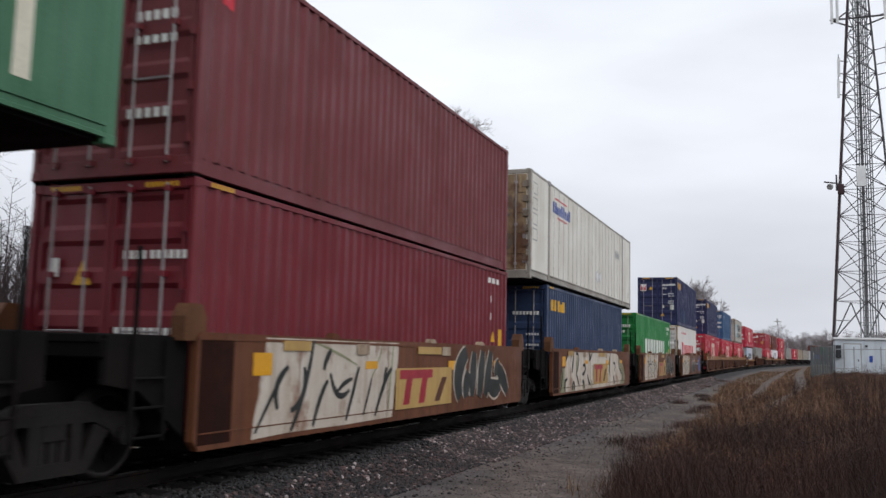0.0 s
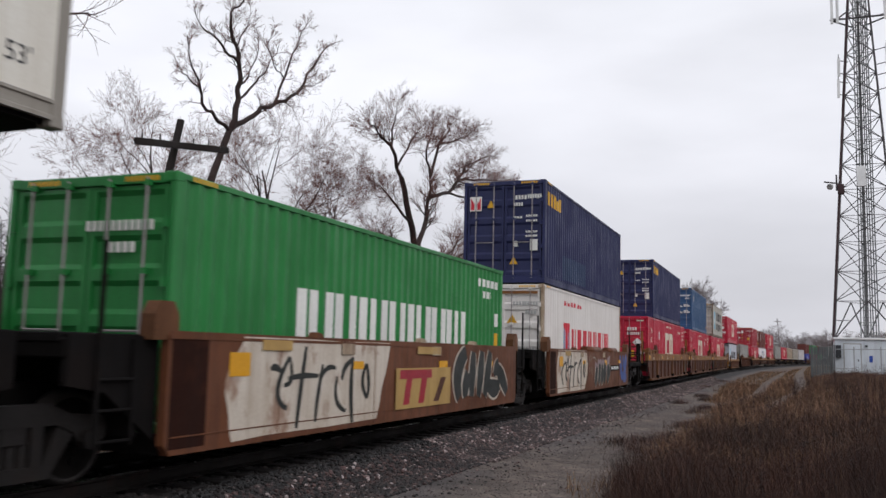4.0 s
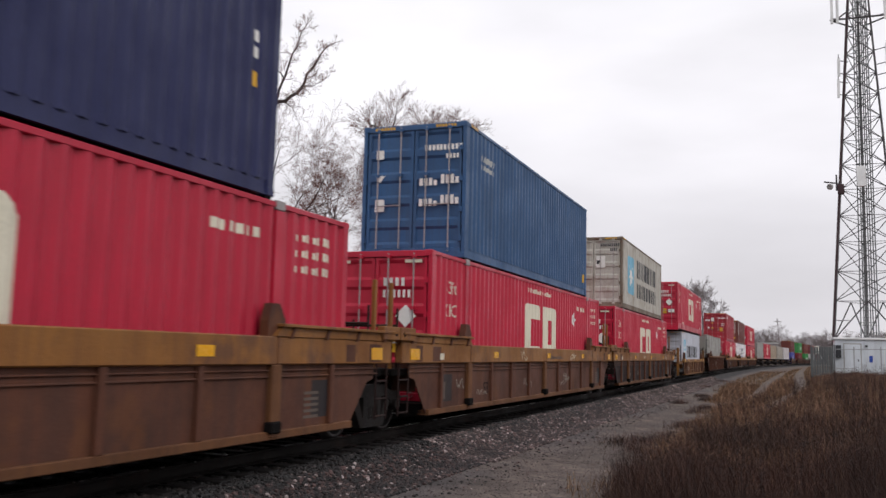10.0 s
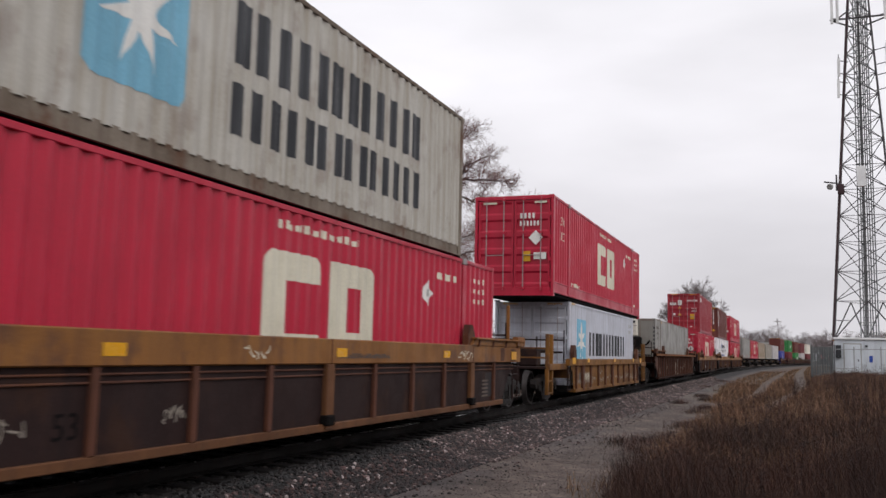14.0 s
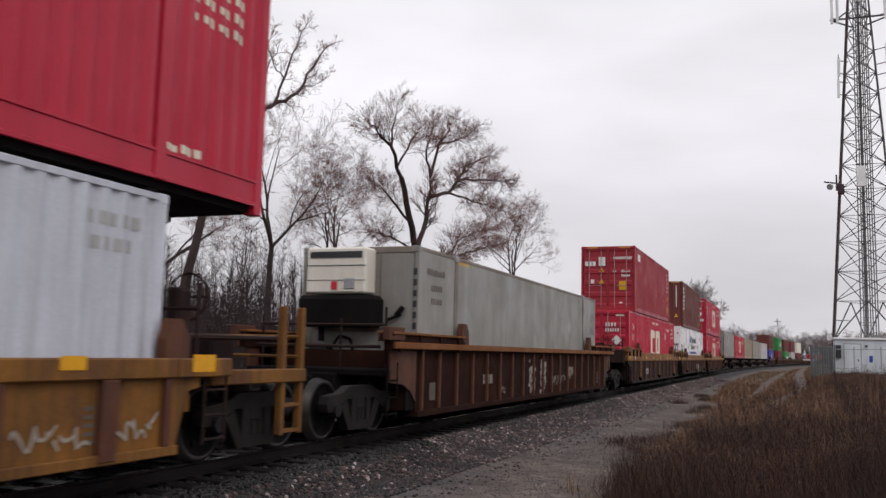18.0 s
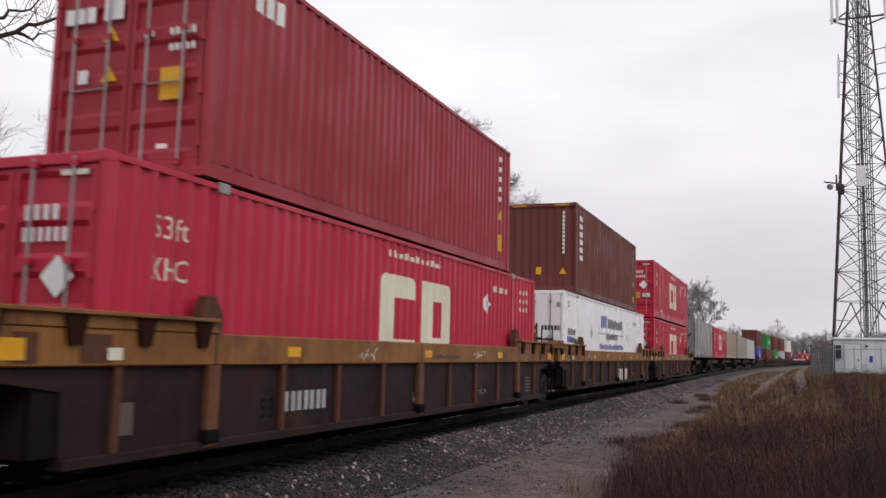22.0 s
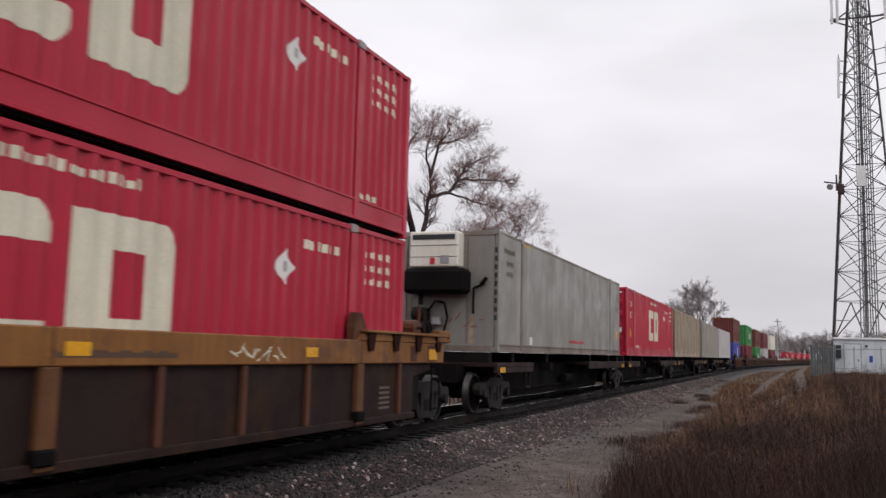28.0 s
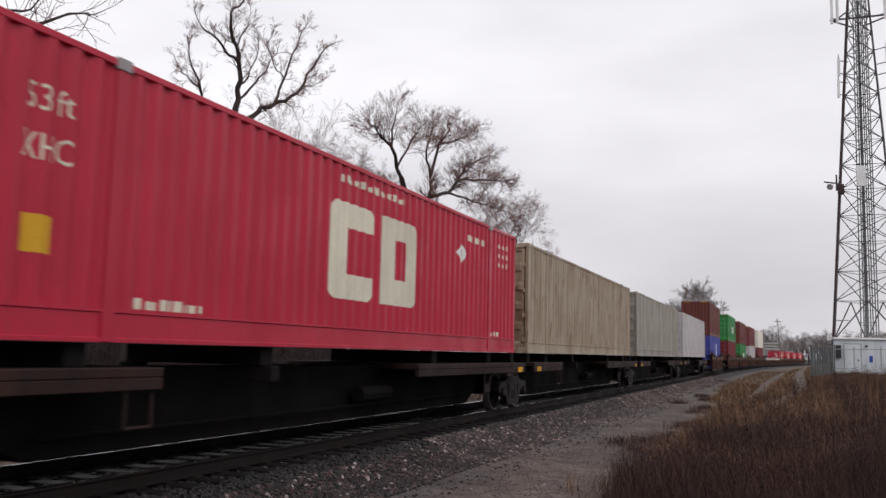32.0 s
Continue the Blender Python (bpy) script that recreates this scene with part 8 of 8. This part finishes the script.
# ---- old line pole ----
def line_pole(name, label, x, y, foot, top, r, arms, wood="pole_wood"):
    p = thing(name, label, "utility pole")
    p.location = (x, y, 0)
    f, t = Vector(foot), Vector(top)
    bm = bmesh.new()
    for i in range(4):
        tube(bm, f.lerp(t, i / 4), f.lerp(t, (i + 1) / 4), r * (1.2 - 0.1 * i), r * (1.1 - 0.1 * i), 10, i in (0, 3))
    part("post", bm, wood, p, "leaning weathered wooden post")
    for k, (f0, a, b, w) in enumerate(arms):
        c = f.lerp(t, f0) + Vector((0.14, 0, 0))
        a, b = c + Vector(a), c + Vector(b)
        d = (b - a).normalized()
        bm = bmesh.new()
        m = Matrix.Translation((a + b) / 2) @ d.to_track_quat("Y", "Z").to_matrix().to_4x4()
        box(bm, -0.045, 0.045, -(b - a).length / 2, (b - a).length / 2, -w, w, bevel=0.01)
        bmesh.ops.transform(bm, matrix=m, verts=bm.verts[:])
        arm = part("crossarm", bm, wood, p, "cracked timber crossarm")
        if k == 0:
            for i in range(6):
                q = a.lerp(b, 0.06 + 0.88 * i / 5)
                part("pin", tubes(((q.x, q.y, q.z + w), (q.x, q.y, q.z + w + 0.13), 0.018), n=5), wood, arm)
    return p


line_pole("utility_pole", "old leaning wooden line pole with broken crossarms", -13.0, 15.0, (0, -0.3, -0.1), (0, 1.46, 7.07), 0.105, [(0.925, (0.05, -1.56, -0.35), (0.05, 1.74, 0.17), 0.075), (0.655, (0.3, -1.25, -0.45), (-0.1, 0.35, 0.12), 0.06)])
# the far pole takes the same haze-paled colour
line_pole("utility_pole", "distant leaning wooden pole, paled for haze", -1.9, 330.0, (0, 0, 0), (-1.2, 0, 16.0), 0.16, [(0.93, (-1.2, 0, 0), (1.2, 0, 0), 0.1)], "hazed_wood")


# ---- radio tower, shed and fence ----
def tower():
    t = thing("radio_tower", "tall three-legged grey lattice radio tower with panel antennas", "radio tower")
    cx, cy, base, H = 5.1, 66.0, ground_z(5.1, 66.0), 40.0
    t.location = (cx, cy, base)

    def leg(i, z):
        r = max(0.5, 2.64 - 0.0735 * z)
        a = radians(208 + 120 * i)
        return Vector((r * math.cos(a), r * math.sin(a), z))

    for i in range(3):
        bm = bmesh.new()
        zs = list(np.arange(0, H + 0.1, 4.0))
        tube(bm, leg(i, 0), leg(i, 29.1), 0.09, 0.06, 8)
        tube(bm, leg(i, 29.1), leg(i, H), 0.06, 0.05, 8)
        part("leg", bm, "tower_grey", t, "tubular leg")
    levels = [0.0, 2.4, 5.0, 7.0, 9.0, 10.8, 12.6, 14.3, 16.0, 17.6, 19.2, 20.7, 22.2, 23.6, 25.0, 26.4, 27.8, 29.2, 30.6, 32.0, 33.4, 34.8, 36.2, 37.6, 39, 40]
    for i in range(3):
        j = (i + 1) % 3
        for k, (a, b) in enumerate(zip(levels, levels[1:])):
            bm = bmesh.new()
            tube(bm, leg(i, b), leg(j, b), 0.022, None, 5)
            if a < 5:
                m = (leg(i, b) + leg(j, b)) / 2
                tube(bm, leg(i, a), m, 0.045, None, 5)
                tube(bm, leg(j, a), m, 0.045, None, 5)
                tube(bm, leg(i, (a + b) / 2), leg(i, a).lerp(m, 0.5), 0.025, None, 4)
                tube(bm, leg(j, (a + b) / 2), leg(j, a).lerp(m, 0.5), 0.025, None, 4)
            else:
                tube(bm, leg(i, a), leg(j, b), 0.03, None, 5)
                tube(bm, leg(j, a), leg(i, b), 0.03, None, 5)
            part("bracing", bm, "tower_grey", t)
    # feed-line ladder up the middle of one face
    for off in (-0.5, -0.32, -0.2, -0.07, 0.07, 0.2, 0.36, 0.5):
        part("feed_line", tubes(((0.05 + off * 1.1, -0.75, 0), (0.05 + off * 0.7, -0.15, 39.5), 0.038), n=6), "feed_grey", t, "pale grey feed line")
    bm = bmesh.new()
    for z in np.arange(0.4, 39, 0.5):
        tube(bm, (-0.45, -0.8 + 0.6 * z / H, z), (0.5, -0.8 + 0.6 * z / H, z), 0.018, None, 4)
    part("ladder_rungs", bm, "tower_grey", t)
    bm = tubes((leg(0, 0) * 1.02, leg(0, 28) * 1.02, 0.085), n=6)
    part("cable_run", bm, "tower_red", t, "bundle of dark cables along one leg")

    def antenna(x, z, h, y=-0.9, both=True):
        a = part("panel_antenna", boxes((x - 0.09, x + 0.09, y - 0.12, y, z, z + h), bevel=0.02), "antenna", t, "slim off-white panel antenna")
        part("bracket", tubes(((x, y + 0.05, z + 0.1), (x, y + 0.05, z + h + 0.3), 0.03), ((x, y + 0.05, z + h * 0.2), (x * 0.55, y * 0.4, z + h * 0.2), 0.03), ((x, y + 0.05, z + h * 0.9), (x * 0.55, y * 0.4, z + h * 0.9), 0.03)), "tower_grey", a)

    antenna(-1.45, 19.0, 1.3)
    antenna(-1.4, 20.5, 1.3)
    antenna(1.62, 19.2, 1.5)
    antenna(1.62, 21.0, 1.5)
    for x in (-1.75, -1.4, 1.6, 1.95):
        antenna(x, 24.3, 2.2)
    part("mount_ring", tubes(((-1.85, -0.9, 24.6), (2.05, -0.9, 24.6), 0.06), ((-1.85, -0.9, 24.6), (-0.4, 0.9, 24.6), 0.06), ((2.05, -0.9, 24.6), (0.4, 0.9, 24.6), 0.06), ((-1.75, -0.9, 24.4), (-0.6, -0.4, 25.4), 0.05), n=6), "tower_grey", t, "antenna mount")
    part("remote_unit", boxes((-0.5, 0.05, -1.35, -1.1, 12.7, 14.1), bevel=0.03), "antenna", t, "pale equipment box")
    side = part("side_arm", tubes(((-1.5, -0.9, 13.0), (-2.55, -1.3, 13.1), 0.05), ((-1.75, -1.1, 12.5), (-1.75, -1.1, 13.6), 0.06), n=6), "tower_grey", t)
    part("dish", tubes(((-2.2, -1.45, 12.7), (-2.1, -1.3, 12.8), 0.22, 0.16), n=12), "mark_grey", side, "small dish")
    part("radio_boxes", boxes((-1.7, -1.3, -1.4, -1.1, 12.2, 12.9), bevel=0.03), "tower_red", side, "dark radio box")


tower()


def shed():
    x0, x1, y0, y1 = 2.85, 9.5, 62.0, 66.5
    z = ground_z(4, 62) - 0.05
    s = thing("equipment_shed", "pale blue-white metal equipment shed with a flat roof", "shed")
    s.location = (x0, y0, z)
    w, d, h = x1 - x0, y1 - y0, 2.36
    part("wall", boxes((0, w, 0, 0.1, 0, h), (0, 0.1, 0.1, d, 0, h), (w - 0.1, w, 0.1, d, 0, h), (0.1, w - 0.1, d - 0.1, d, 0, h)), "shed", s, "pale ribbed cladding")
    part("roof", boxes((-0.1, w + 0.1, -0.12, d + 0.1, h, h + 0.13), bevel=0.02), "antenna", s, "white flat roof edge")
    door = part("door", boxes((0.55, 1.45, -0.035, -0.002, 0.1, 2.05), bevel=0.008), "shed", s, "pale metal door")
    part("door_handle", boxes((1.3, 1.36, -0.08, -0.03, 0.98, 1.12)), "mark_dark", door)
    part("frame", boxes((0.47, 0.54, -0.03, -0.002, 0.05, 2.12), (1.46, 1.53, -0.03, -0.002, 0.05, 2.12), (0.47, 1.53, -0.03, -0.002, 2.06, 2.13)), "mark_grey", s)
    part("wall_unit", boxes((0.02, 0.34, -0.28, -0.01, 1.2, 2.0), bevel=0.02), "mark_dark", s, "dark cooling unit")
    part("notice", boxes((1.95, 2.15, -0.02, -0.003, 0.95, 1.35)), "mark_blue", s, "small blue notice")
    part("lamp", boxes((1.72, 1.88, -0.12, -0.004, 1.9, 2.02), bevel=0.02), "mark_dark", s)
    for k in range(9):
        part("panel_seam", boxes((0.7 * k + 0.3, 0.7 * k + 0.325, -0.012, -0.002, 0.02, h - 0.02)), "shed", s)
    part("plinth", boxes((-0.05, w + 0.05, -0.06, d, -0.3, 0.06)), "mark_grey", s, "concrete plinth")
    f = thing("security_fence", "galvanised fence rail and posts before the shed", "fence")
    f.location = (0, 0, z)
    for x in (3.85, 5.35, 6.85):
        part("post", tubes(((x, 60.6, -0.1), (x, 60.6, 1.9), 0.035), n=8), "steel", f)
    part("rail", tubes(((2.8, 60.6, 1.72), (8.4, 60.6, 1.78), 0.025), n=6), "steel", f)
    part("rail", tubes(((2.8, 60.6, 0.55), (3.85, 60.6, 0.55), 0.025), n=6), "steel", f)
    g = thing("slatted_fence", "grey-green slatted metal fence beside the shed", "fence")
    g.location = (0, 0, z)
    for k in range(9):
        x = 1.42 + k * 0.145
        part("slat", boxes((x, x + 0.12, 61.0 + 0.03 * (k % 2), 61.03 + 0.03 * (k % 2), -0.2, 1.86), bevel=0.006), "fence_slat", g)
    part("post", boxes((1.36, 1.42, 60.98, 61.1, -0.2, 2.0), (2.72, 2.79, 60.98, 61.1, -0.2, 2.0)), "fence_slat", g)
    part("rail", boxes((1.36, 2.79, 61.08, 61.12, 0.3, 0.38), (1.36, 2.79, 61.08, 61.12, 1.5, 1.58)), "fence_slat", g)


shed()


def far_screen():
    s = thing("slatted_screen", "grey slatted screen by the far curve", "screen")
    y, x0, x1 = 340.0, -8.5, -3.0
    s.location = (0, y, 0)
    for k in range(5):
        part("slat", boxes((x0, x1, 0, 0.1, 3.2 + k * 1.0, 3.75 + k * 1.0)), "mark_grey", s)
    for x in (x0, (x0 + x1) / 2, x1 - 0.2):
        part("post", boxes((x, x + 0.2, 0.1, 0.3, 0, 8.0)), "tower_grey", s)


far_screen()

motions()
